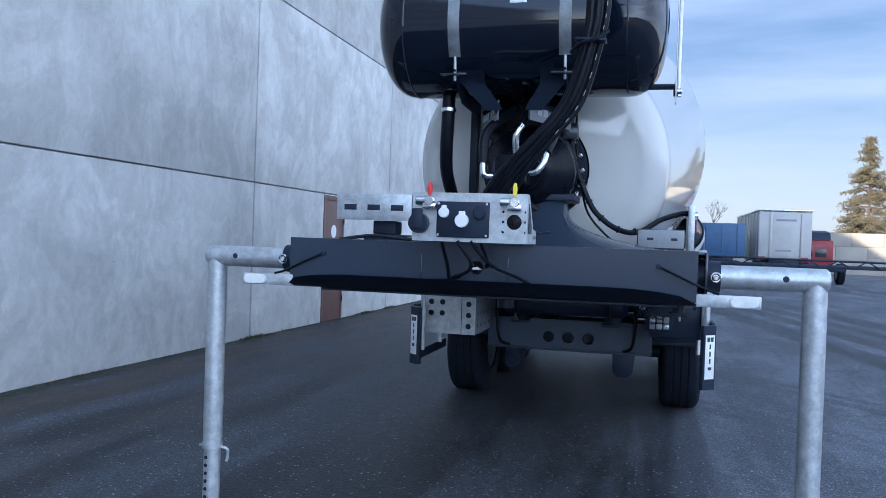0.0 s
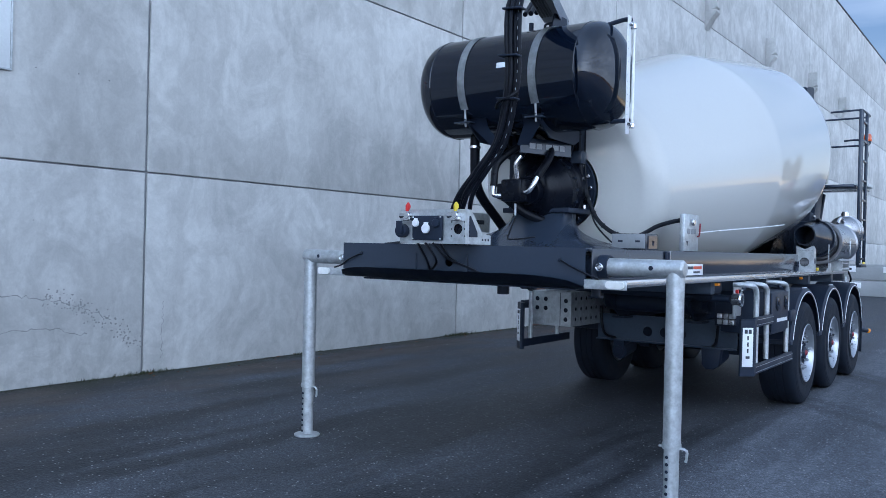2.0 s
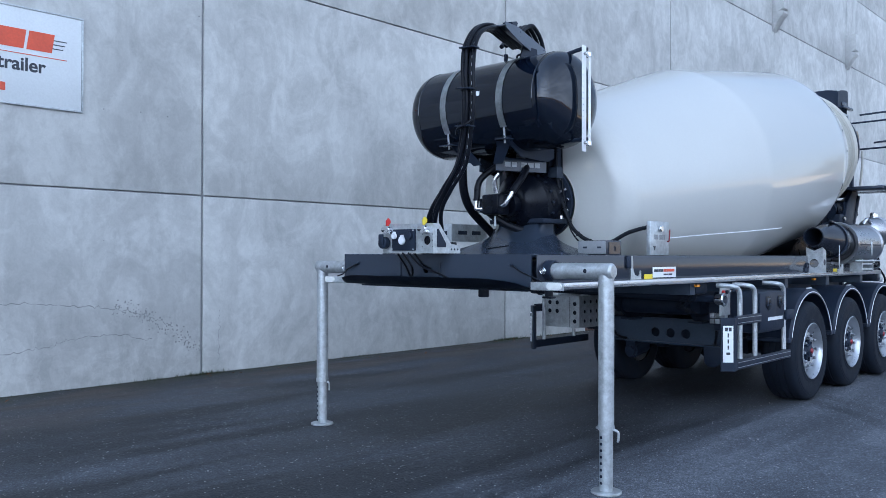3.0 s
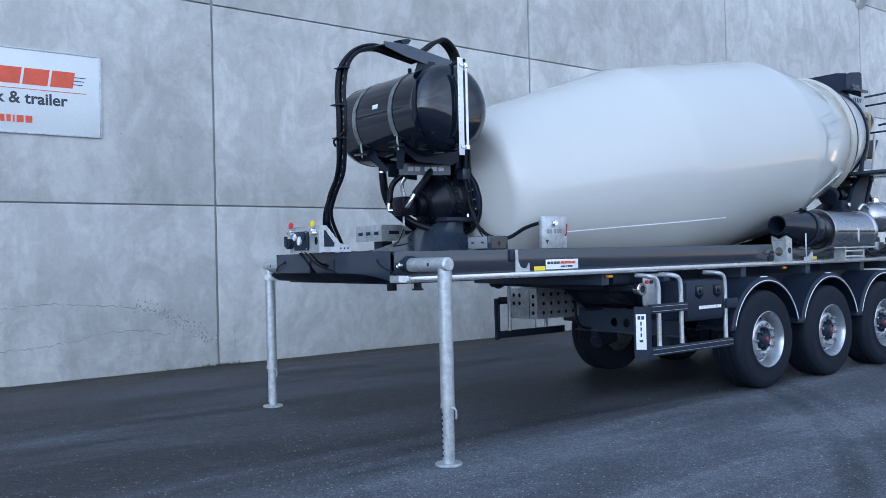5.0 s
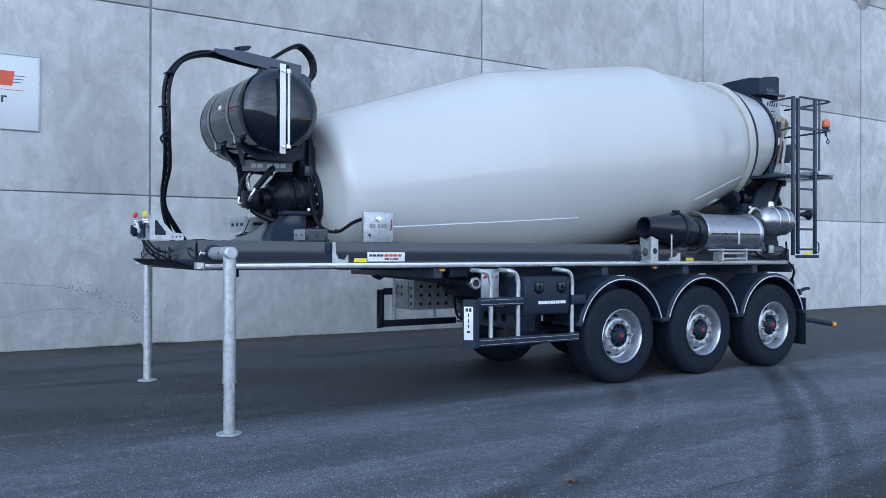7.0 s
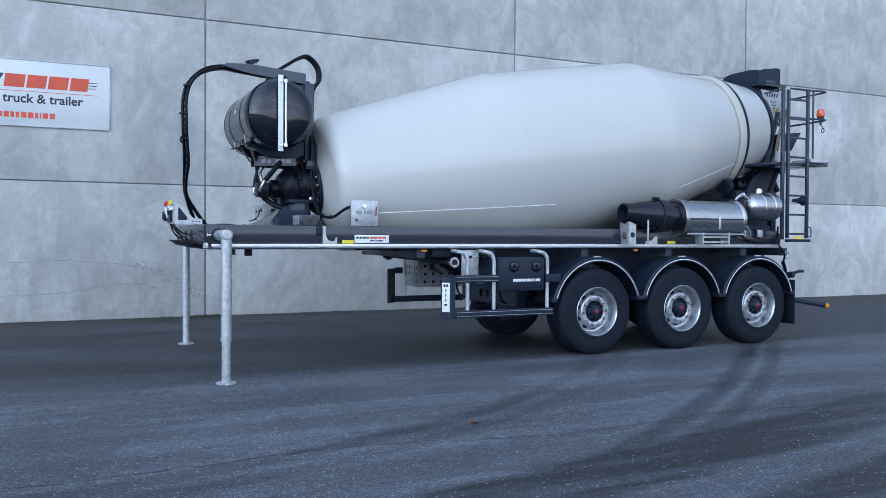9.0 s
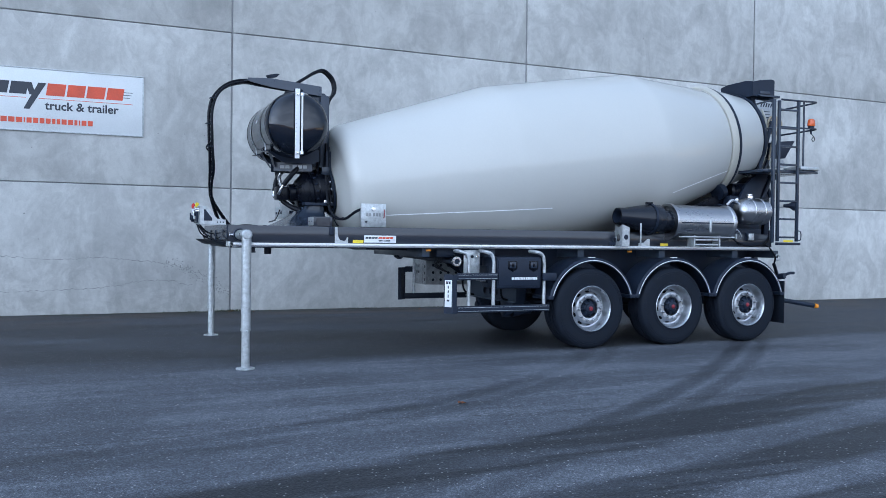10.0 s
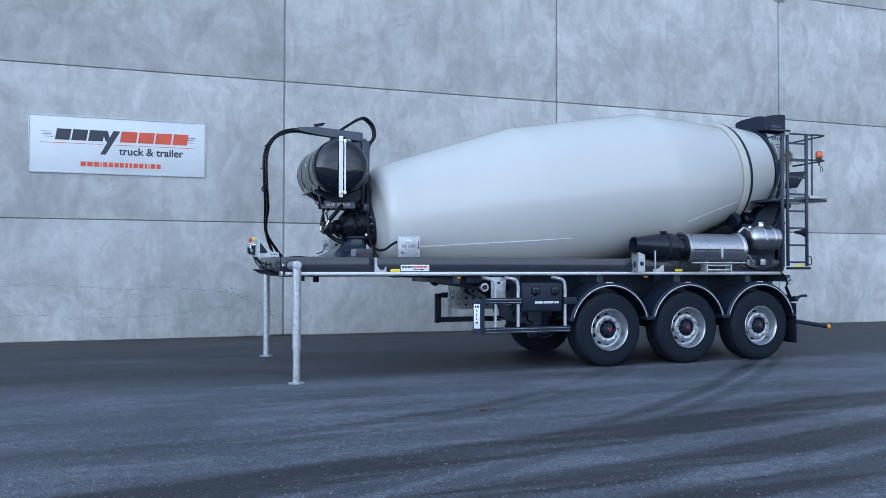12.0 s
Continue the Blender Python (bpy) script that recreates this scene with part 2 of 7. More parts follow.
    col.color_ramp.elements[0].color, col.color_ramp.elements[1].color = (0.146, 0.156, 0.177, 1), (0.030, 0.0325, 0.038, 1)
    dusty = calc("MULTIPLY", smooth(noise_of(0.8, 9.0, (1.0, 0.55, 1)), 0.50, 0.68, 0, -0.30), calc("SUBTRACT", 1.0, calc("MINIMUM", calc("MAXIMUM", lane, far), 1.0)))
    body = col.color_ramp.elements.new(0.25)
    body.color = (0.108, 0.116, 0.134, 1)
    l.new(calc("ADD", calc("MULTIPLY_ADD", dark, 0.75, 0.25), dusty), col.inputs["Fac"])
    vo = n.new("ShaderNodeTexVoronoi")
    vo.inputs["Scale"].default_value = 58.0
    l.new(geo.outputs["Position"], vo.inputs["Vector"])
    grain = n.new("ShaderNodeMix")
    grain.data_type, grain.blend_type = "RGBA", "MULTIPLY"
    grain.inputs["Factor"].default_value = 1
    stones = []
    for size in (80.0, 170.0):
        vc, vs_ = n.new("ShaderNodeTexVoronoi"), n.new("ShaderNodeSeparateColor")
        vc.inputs["Scale"].default_value = size
        l.new(geo.outputs["Position"], vc.inputs["Vector"])
        l.new(vc.outputs["Color"], vs_.inputs["Color"])
        stones.append(vs_.outputs["Green"])
    gr = n.new("ShaderNodeValToRGB")
    gr.color_ramp.elements[0].color, gr.color_ramp.elements[1].color = (0.50, 0.50, 0.50, 1), (1.85, 1.85, 1.83, 1)
    gr.color_ramp.elements[0].position, gr.color_ramp.elements[1].position = 0.12, 0.98
    mid = gr.color_ramp.elements.new(0.55)
    mid.color = (0.85, 0.85, 0.85, 1)
    l.new(calc("ADD", calc("MULTIPLY", stones[0], 0.45), calc("MULTIPLY", stones[1], 0.55)), gr.inputs["Fac"])
    l.new(col.outputs["Color"], grain.inputs["A"])
    l.new(gr.outputs["Color"], grain.inputs["B"])
    chip = n.new("ShaderNodeMix")
    chip.data_type = "RGBA"
    chip.inputs["B"].default_value = (0.37, 0.37, 0.36, 1)
    sc = n.new("ShaderNodeSeparateColor")
    l.new(vo.outputs["Color"], sc.inputs["Color"])
    l.new(calc("MULTIPLY", calc("GREATER_THAN", sc.outputs["Red"], 0.958), smooth(vo.outputs["Distance"], 0.25, 0.5, 0.95, 0)), chip.inputs["Factor"])
    l.new(grain.outputs["Result"], chip.inputs["A"])
    dirt = n.new("ShaderNodeMix")                                           # brown earth washed up along the foot of the hall
    dirt.data_type = "RGBA"
    dirt.inputs["B"].default_value = (0.074, 0.059, 0.049, 1)
    l.new(calc("MULTIPLY", smooth(x, -5.4, -2.6, 1, 0), smooth(noise_of(1.7, 9.0, (1, 0.4, 1)), 0.40, 0.62, 0.0, 0.85)), dirt.inputs["Factor"])
    l.new(chip.outputs["Result"], dirt.inputs["A"])
    moss = n.new("ShaderNodeMix")                                           # moss and damp soil against the wall
    moss.data_type = "RGBA"
    moss.inputs["B"].default_value = (0.026, 0.030, 0.018, 1)
    creep = calc("ADD", x, calc("MULTIPLY", calc("SUBTRACT", noise_of(1.9, 8.0, (1, 0.6, 1)), 0.5), 1.3))
    l.new(calc("MULTIPLY", smooth(creep, -5.5, -5.15, 0.9, 0), smooth(noise_of(9.0, 5.0), 0.36, 0.58, 0.35, 1.0)), moss.inputs["Factor"])
    l.new(dirt.outputs["Result"], moss.inputs["A"])
    l.new(moss.outputs["Result"], b.inputs["Base Color"])
    l.new(smooth(dark, 0, 1, 0.76, 0.54), b.inputs["Roughness"])
    b.inputs["Specular IOR Level"].default_value = 0.24
    bp = n.new("ShaderNodeBump")
    bp.inputs["Strength"].default_value, bp.inputs["Distance"].default_value = 0.5, 0.006
    l.new(vo.outputs["Distance"], bp.inputs["Height"])
    l.new(bp.outputs["Normal"], b.inputs["Normal"])
    return m


TRACKS = ((-5.23, 1.29, 9.10, 0.15, 0.42), (-5.23, 1.29, 9.40, 0.12, 0.30), (-18.35, -7.53, 26.34, 0.16, 0.62), (-18.35, -7.53, 26.64, 0.13, 0.48))
BANDS = ((5.76, 0.195, 0.42, 1.2), (6.80, 0.20, 0.30, 1.0), (7.54, 0.20, 0.26, 0.9), (8.5, 0.20, 0.45, 0.8))
ASPHALT = make_asphalt()
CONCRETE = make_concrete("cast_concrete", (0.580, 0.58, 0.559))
YARD_CONCRETE = make("yard_concrete", (0.35, 0.31, 0.255), rough=0.9, var=0.25, scale=0.8, piece=0.1)
JOINT = make("joint_mortar", (0.33, 0.335, 0.345), rough=0.95)
PAINT = make("anthracite_paint", (0.030, 0.041, 0.062), rough=0.19, var=0.10, scale=2, bump=0.0, rvar=0.04, spec=0.45)
BEAM = make("beam_paint", (0.026, 0.031, 0.043), rough=0.15, var=0.10, scale=2, bump=0.0, rvar=0.04, spec=0.6)
FRAMEGREY = make("chassis_grey", (0.046, 0.063, 0.092), rough=0.4, var=0.2, scale=4, bump=0.03, spec=0.3)
MATT = make("black_matt_paint", (0.015, 0.0225, 0.040), rough=0.45, var=0.2, scale=5, bump=0.05, spec=0.25)
TANKBLACK = make("tank_black", (0.004, 0.0075, 0.016), rough=0.075, var=0.12, scale=3, bump=0.0, rvar=0.03, spec=0.6)
RUBBER = make("rubber", (0.0095, 0.0135, 0.022), rough=0.7, var=0.3, scale=7, bump=0.15, spec=0.2)
HOSE = make("hose_rubber", (0.006, 0.0075, 0.012), rough=0.34, var=0.2, scale=30, fine=200, spec=0.16)
WHITE = make("white_drum_paint", (0.583, 0.582, 0.548), rough=0.42, var=0.035, scale=0.9, bump=0.0, coat=1.0, rvar=0.05, spec=0.2)
CRUST = make("old_concrete", (0.36, 0.30, 0.22), rough=0.9, var=0.35, scale=14, bump=0.4)
CREAM = make("cream_ring_paint", (0.50, 0.48, 0.42), rough=0.4, var=0.06)
GALV = make("galvanised_steel", (0.50, 0.525, 0.535), rough=0.42, metal=0.6, var=0.30, scale=20, fine=70, bump=0.04)
ALU = make("aluminium_rail", (0.58, 0.59, 0.61), rough=0.28, metal=0.9, var=0.1, scale=4, stretch=(1, 0.1, 4))
CHROME = make("bright_steel", (0.72, 0.73, 0.75), rough=0.17, metal=1.0, var=0.1, scale=6)
STAINLESS = make("stainless_steel", (0.43, 0.435, 0.455), rough=0.30, metal=1.0, var=0.12, scale=5, stretch=(1, 0.3, 1), bump=0.0, rvar=0.05)
RIM = make("rim_aluminium", (0.50, 0.52, 0.55), rough=0.34, metal=0.85, var=0.06, scale=10)
RED = make("red_plastic", (0.62, 0.03, 0.03), rough=0.4)
CABRED = make("cab_red", (0.23, 0.014, 0.02), rough=0.4)
NUTGREY = make("nut_grey", (0.38, 0.40, 0.43), rough=0.32, metal=0.8, var=0.15, scale=30)
DARKRED = make("hub_red", (0.24, 0.02, 0.03), rough=0.4)
YELLOW = make("yellow_plastic", (0.80, 0.62, 0.03), rough=0.4)
AMBER = make("amber_lens", (0.85, 0.30, 0.02), rough=0.2)
ORANGE = make("orange_beacon", (0.62, 0.10, 0.02), rough=0.15, coat=0.5)
LENS = make("clear_lens", (0.80, 0.80, 0.76), rough=0.15)
SIGNWHITE = make("sign_white", (0.82, 0.83, 0.84), rough=0.35, var=0.04, scale=2)
BOARD = make("board_white", (0.70, 0.725, 0.73), rough=0.35, var=0.10, scale=0.9)
GEAR = make("gearbox_black", (0.0035, 0.005, 0.010), rough=0.28, var=0.15, scale=8, rvar=0.05, bump=0.02, spec=0.18)
ARMGREY = make("arm_grey", (0.085, 0.10, 0.13), rough=0.35, var=0.1)
SLOTGREY = make("worn_grey_plate", (0.36, 0.38, 0.40), rough=0.55, var=0.25, scale=8)
# the far woods' colour with warm low sunlight put into it
SUNWOOD = make("sun_tinted_woods", (0.27, 0.185, 0.10), rough=0.9, var=0.35, scale=0.2)
HORNBLACK = make("horn_black", (0.009, 0.012, 0.020), rough=0.22, var=0.1, scale=4, bump=0.0, rvar=0.05, spec=0.4)
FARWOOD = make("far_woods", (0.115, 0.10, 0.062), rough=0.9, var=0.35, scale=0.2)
INK = make("ink_dark", (0.035, 0.04, 0.055), rough=0.5)
INKRED = make("ink_red", (0.66, 0.09, 0.04), rough=0.5)
PLATEINK = make("plate_ink", (0.25, 0.26, 0.27), rough=0.5)
DOORBROWN = make("brown_door", (0.135, 0.075, 0.062), rough=0.5, var=0.12)
BLUE = make("blue_paint", (0.040, 0.095, 0.195), rough=0.5, var=0.2)
OLDWHITE = make("weathered_white", (0.47, 0.455, 0.42), rough=0.5, var=0.15, scale=1.5)
RUST = make("rusty_steel", (0.12, 0.05, 0.038), rough=0.8, var=0.4, scale=6)
ROOF = make("sheet_roof", (0.42, 0.40, 0.38), rough=0.7, var=0.15)
PLASTER = make("pale_plaster", (0.56, 0.50, 0.42), rough=0.9, var=0.1, scale=0.7)
BARK = make("bark", (0.12, 0.09, 0.07), rough=0.9, var=0.3)
NEEDLE = make("needles", (0.115, 0.098, 0.052), rough=0.75, var=0.45, scale=1.2)
LEAFY = make("weeds", (0.045, 0.055, 0.024), rough=0.7, var=0.4, scale=12)
CRACK = make("crack_dark", (0.05, 0.05, 0.05), rough=0.95)
BLOCKGREY = make("grey_block", (0.33, 0.34, 0.34), rough=0.9, var=0.2, scale=1.5, piece=0.08)
DRYLEAF = make("dry_leaf", (0.20, 0.075, 0.03), rough=0.8)
WALLPIT = make("wall_pits", (0.30, 0.30, 0.295), rough=0.95)
STONE = make("loose_chippings", (0.34, 0.33, 0.31), rough=0.9, var=0.4)
GLASS = make("dark_glass", (0.03, 0.035, 0.04), rough=0.08)


# ---- builders ----
def join(*bms):
    out = bmesh.new()
    for b in bms:
        me = bpy.data.meshes.new("t")
        b.to_mesh(me)
        b.free()
        out.from_mesh(me)
        bpy.data.meshes.remove(me)
    return out


def box(x0, x1, y0, y1, z0, z1, bevel=0.006, rot=None):
    b = bmesh.new()
    bmesh.ops.create_cube(b, size=1)
    bmesh.ops.scale(b, vec=(abs(x1 - x0), abs(y1 - y0), abs(z1 - z0)), verts=b.verts)
    if bevel:
        bmesh.ops.bevel(b, geom=b.edges[:], offset=min(bevel, 0.4 * min(abs(x1 - x0), abs(y1 - y0), abs(z1 - z0))), segments=2, affect="EDGES", profile=0.5)
    if rot:
        bmesh.ops.transform(b, matrix=pose(0, 0, 0, *rot), verts=b.verts)
    bmesh.ops.translate(b, vec=((x0 + x1) / 2, (y0 + y1) / 2, (z0 + z1) / 2), verts=b.verts)
    return b


def lathe(profile, origin, axis, segs=32):
    """Turns (along, radius) pairs round an axis; ends with radius 0 are closed."""
    b = bmesh.new()
    q = Vector((0, 0, 1)).rotation_difference(Vector(axis).normalized())
    o = Vector(origin)
    rings = []
    for s, r in profile:
        if r < 1e-5:
            rings.append([b.verts.new(o + q @ Vector((0, 0, s)))])
        else:
            rings.append([b.verts.new(o + q @ Vector((r * math.cos(a), r * math.sin(a), s))) for a in (2 * math.pi * k / segs for k in range(segs))])
    for u, v in zip(rings, rings[1:]):
        for k in range(segs):
            j = (k + 1) % segs
            if len(u) == 1 and len(v) == 1:
                continue
            if len(u) == 1:
                b.faces.new((u[0], v[k], v[j]))
            elif len(v) == 1:
                b.faces.new((u[k], u[j], v[0]))
            else:
                b.faces.new((u[k], u[j], v[j], v[k]))
    bmesh.ops.recalc_face_normals(b, faces=b.faces[:])
    return b


def cyl(p, q, r, r2=None, segs=20, edge=0.004):
    p, q = Vector(p), Vector(q)
    h = (q - p).length
    r2 = r if r2 is None else r2
    e = min(edge, h * 0.3, r * 0.4, r2 * 0.4)
    return lathe([(0, 0), (0, r - e), (e, r), (h - e, r2), (h, r2 - e), (h, 0)], p, q - p, segs)


def pipe(p, q, r, wall=0.008, segs=20):
    """An open tube with wall thickness."""
    p, q = Vector(p), Vector(q)
    h = (q - p).length
    return lathe([(0, r - wall), (0, r), (h, r), (h, r - wall), (0, r - wall)], p, q - p, segs)


def smooth_path(pts, n=8):
    pts = [Vector(p) for p in pts]
    if len(pts) < 3:
        return pts
    ext = [2 * pts[0] - pts[1]] + pts + [2 * pts[-1] - pts[-2]]
    out = []
    for i in range(1, len(ext) - 2):
        a, b, c, d = ext[i - 1:i + 3]
        for k in range(n):
            t = k / n
            out.append(0.5 * ((2 * b) + (c - a) * t + (2 * a - 5 * b + 4 * c - d) * t * t + (3 * b - a - 3 * c + d) * t ** 3))
    return out + [pts[-1]]


def tube(pts, r, segs=10, n=8, taper=1.0):
    """A round bar, hose or bent pipe through the points."""
    path = smooth_path(pts, n)
    b = bmesh.new()
    rings, up = [], None
    for i, p in enumerate(path):
        d = (path[min(i + 1, len(path) - 1)] - path[max(i - 1, 0)]).normalized()
        if up is None:
            up = d.orthogonal().normalized()
        up = (up - d * up.dot(d)).normalized()
        side = d.cross(up)
        rr = r * (1 + (taper - 1) * i / max(1, len(path) - 1))
        rings.append([b.verts.new(p + rr * (math.cos(a) * up + math.sin(a) * side)) for a in (2 * math.pi * k / segs for k in range(segs))])
    for u, v in zip(rings, rings[1:]):
        for k in range(segs):
            b.faces.new((u[k], u[(k + 1) % segs], v[(k + 1) % segs], v[k]))
    b.faces.new(rings[0][::-1])
    b.faces.new(rings[-1])
    bmesh.ops.recalc_face_normals(b, faces=b.faces[:])
    return b


def slab(poly, axis, a0, a1, bevel=0.0):
    """A flat outline, in the two other axes in order, pulled from a0 to a1 along an axis."""
    b = bmesh.new()
    put = {"x": lambda u, v, w: (w, u, v), "y": lambda u, v, w: (u, w, v), "z": lambda u, v, w: (u, v, w)}[axis]
    lo = [b.verts.new(put(u, v, a0)) for u, v in poly]
    hi = [b.verts.new(put(u, v, a1)) for u, v in poly]
    b.faces.new(lo[::-1])
    b.faces.new(hi)
    for k in range(len(poly)):
        j = (k + 1) % len(poly)
        b.faces.new((lo[k], lo[j], hi[j], hi[k]))
    bmesh.ops.recalc_face_normals(b, faces=b.faces[:])
    if bevel:
        bmesh.ops.bevel(b, geom=b.edges[:], offset=bevel, segments=2, affect="EDGES", profile=0.5)
    return b


def holed(x0, x1, z0, z1, holes, axis, a0, a1, segs=16):
    """A plate with round holes (u, v, r) through it, in the two other axes in order."""
    fl = bmesh.new()
    edges = []
    loops = [[(x0, z0), (x1, z0), (x1, z1), (x0, z1)]] + [[(u + r * math.cos(2 * math.pi * k / segs), v + r * math.sin(2 * math.pi * k / segs)) for k in range(segs)] for u, v, r in holes]
    for lp in loops:
        vs = [fl.verts.new((u, v, 0)) for u, v in lp]
        edges += [fl.edges.new((vs[k], vs[(k + 1) % len(vs)])) for k in range(len(vs))]
    bmesh.ops.triangle_fill(fl, use_beauty=True, use_dissolve=False, edges=edges)
    bad = [f for f in fl.faces if any((f.calc_center_median().x - u) ** 2 + (f.calc_center_median().y - v) ** 2 < (0.9 * r) ** 2 for u, v, r in holes)]
    bmesh.ops.delete(fl, geom=bad, context="FACES_ONLY")
    got = bmesh.ops.extrude_face_region(fl, geom=fl.faces[:])
    bmesh.ops.translate(fl, vec=(0, 0, a1 - a0), verts=[g for g in got["geom"] if isinstance(g, bmesh.types.BMVert)])
    for v in fl.verts:
        u, w, h = v.co
        v.co = {"x": (a0 + h, u, w), "y": (u, a0 + h, w), "z": (u, w, a0 + h)}[axis]
    bmesh.ops.recalc_face_normals(fl, faces=fl.faces[:])
    return fl


def mesh_of(name, b, material):
    me = bpy.data.meshes.new(name)
    b.to_mesh(me)
    b.free()
    me.materials.append(material)
    me.polygons.foreach_set("use_smooth", [True] * len(me.polygons))
    me.set_sharp_from_angle(angle=radians(32))
    return me


def link(name, me, parent, label=""):
    ob = new(name, me)
    if parent is not None:
        ob.parent = parent
        up = parent
        shift = Matrix.Identity(4)
        while up is not None:
            shift = up.matrix_basis @ shift if up.parent is None else up.matrix_parent_inverse @ up.matrix_basis @ shift
            up = up.parent
        ob.matrix_parent_inverse = shift.inverted()
    if label:
        tagged(ob, label)
    return ob


def part(name, b, material, parent, label=""):
    return link(name, mesh_of(name, b, material), parent, label)


def thing(name, x, y, z, label, category, group="", kind=""):
    ob = new(name)
    ob.location = (x, y, z)
    ob.empty_display_size = 0.2
    return tagged(ob, label, category, group, kind)


def solid(name, b, material, label, category, group="", kind=""):
    return tagged(new(name, mesh_of(name, b, material)), label, category, group, kind)


def letters(name, body, size, m, material, parent, label="", depth=0.002, align="LEFT"):
    """Raised lettering in the built-in font."""
    cu = bpy.data.curves.new(name, "FONT")
    cu.body, cu.size, cu.extrude, cu.align_x = body, size, depth, align
    cu.offset = size * 0.022                  # bold strokes
    ob = new(name, cu)
    me = bpy.data.meshes.new_from_object(ob.evaluated_get(bpy.context.evaluated_depsgraph_get()))
    bpy.data.objects.remove(ob)
    me.transform(m)
    me.materials.append(material)
    return link(name, me, parent, label)


# ---- the ground and the hall ----
def ground_z(x, y):
    """The yard rises a little towards the foot of the hall."""
    up = float(np.interp(x, [-5.6, -2.3, 0.7], [0.07, 0.028, 0.0]))
    return up * float(np.interp(y, [7.0, 19.0], [1.0, 0.2]))


gb = bmesh.new()
gx_ = [-400, -6.2, -5.6, -4.0, -2.3, -0.8, 0.7, 8, 60, 500]
gy_ = [-400, -20, 0, 7, 11, 15, 19, 60, 900]
gv = [[gb.verts.new((x, y, ground_z(x, y))) for x in gx_] for y in gy_]
for r0, r1 in zip(gv, gv[1:]):
    for k in range(len(gx_) - 1):
        gb.faces.new((r0[k], r0[k + 1], r1[k + 1], r1[k]))
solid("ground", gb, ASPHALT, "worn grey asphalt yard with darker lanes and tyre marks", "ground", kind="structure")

WX = -5.55                                     # outer face of the hall's wall
COLS = [-31.3, -25.3, -19.3, -13.3, -7.3, -1.29, 4.72, 10.71, 16.82, 23.02, 29.48, 36.05, 42.5, 48.8, 55.0, 61.2, 67.3]
ROWSZ = [-0.05, 2.27, 5.06, 8.13, 10.6, 13.46]
GAP, RISE = 0.017, 0.032                       # level and upright joints between the panels
hall_wall = solid("wall_west", box(WX - 0.30, WX - 0.035, COLS[0], COLS[-1], -0.05, ROWSZ[-1] - 0.02, 0), JOINT,
                  "tall hall wall of grey precast concrete panels", "wall", kind="structure")
solid("roof", box(WX - 7, WX - 0.31, COLS[0], COLS[-1], 12.9, 13.3, 0.02), ROOF, "flat sheet roof behind the parapet", "roof", kind="structure")
solid("wall_gable_south", box(WX - 7, WX - 0.31, COLS[0], COLS[0] + 0.3, 0, 12.88, 0.01), CONCRETE, "plain concrete end wall of the hall", "wall", kind="structure")
solid("wall_gable_north", box(WX - 7, WX - 0.31, COLS[-1] - 0.3, COLS[-1], 0, 12.88, 0.01), CONCRETE, "plain concrete end wall of the hall", "wall", kind="structure")
solid("trim", box(WX - 0.32, WX + 0.03, COLS[0], COLS[-1], 13.47, 13.53, 0.01), MATT, "dark metal coping on top of the wall", "trim", kind="structure")
DOOR_Y0, DOOR_Y1, DOOR_Z = 13.28, 14.24, 2.23

# brown steel door
door = thing("door_1", WX, (DOOR_Y0 + DOOR_Y1) / 2, 0, "closed brown steel door with a round white sign", "door", kind="structure")
part("door_frame", join(box(WX - 0.034, WX + 0.004, DOOR_Y0 + 0.005, DOOR_Y0 + 0.07, 0.0, DOOR_Z), box(WX - 0.034, WX + 0.004, DOOR_Y1 - 0.07, DOOR_Y1 - 0.005, 0.0, DOOR_Z),
                        box(WX - 0.034, WX + 0.004, DOOR_Y0 + 0.07, DOOR_Y1 - 0.07, DOOR_Z - 0.07, DOOR_Z)), DOORBROWN, door)
part("door_leaf", box(WX - 0.034, WX - 0.008, DOOR_Y0 + 0.075, DOOR_Y1 - 0.075, 0.02, DOOR_Z - 0.075), DOORBROWN, door)
part("round_sign", cyl((WX - 0.007, 13.76, 1.62), (WX - 0.003, 13.76, 1.62), 0.12), SIGNWHITE, door, "round white door sign")
part("door_handle", tube([(WX - 0.01, 13.42, 1.05), (WX + 0.05, 13.42, 1.05), (WX + 0.05, 13.56, 1.05)], 0.011, n=3), CHROME, door)
for z in (0.35, 1.75):
    part("hinge", cyl((WX + 0.012, 14.19, z), (WX + 0.012, 14.19, z + 0.12), 0.014), MATT, door)

# corbels and pilaster strips under the roof
for y in (16.82, 23.02, 29.48, 36.05, 42.5):
    solid("corbel", slab([(WX + 0.002, 7.95), (WX + 0.22, 8.30), (WX + 0.34, 8.42), (WX + 0.34, 8.48), (WX + 0.20, 8.50), (WX + 0.34, 8.56), (WX + 0.34, 9.1), (WX + 0.002, 9.1)], "y", y - 0.17, y + 0.17, 0.01), CONCRETE,
          "short concrete bracket standing out from the hall wall", "bracket", "wall brackets")

# company board on the wall
sign = thing("wall_sign", WX, 1.7, 3.1, "white metal board with dark and red lettering on concrete", "sign")
part("board", box(WX + 0.003, WX + 0.022, 0.21, 3.21, 3.12, 4.12, 0.003), BOARD, sign)
part("frame", join(box(WX + 0.003, WX + 0.030, 0.19, 3.23, 4.121, 4.140, 0.003), box(WX + 0.003, WX + 0.030, 0.19, 3.23, 3.100, 3.119, 0.003),
                   box(WX + 0.003, WX + 0.030, 0.190, 0.209, 3.12, 4.12, 0.003), box(WX + 0.003, WX + 0.030, 3.211, 3.230, 3.12, 4.12, 0.003)), GALV, sign, "thin grey aluminium edge")
SX = WX + 0.024


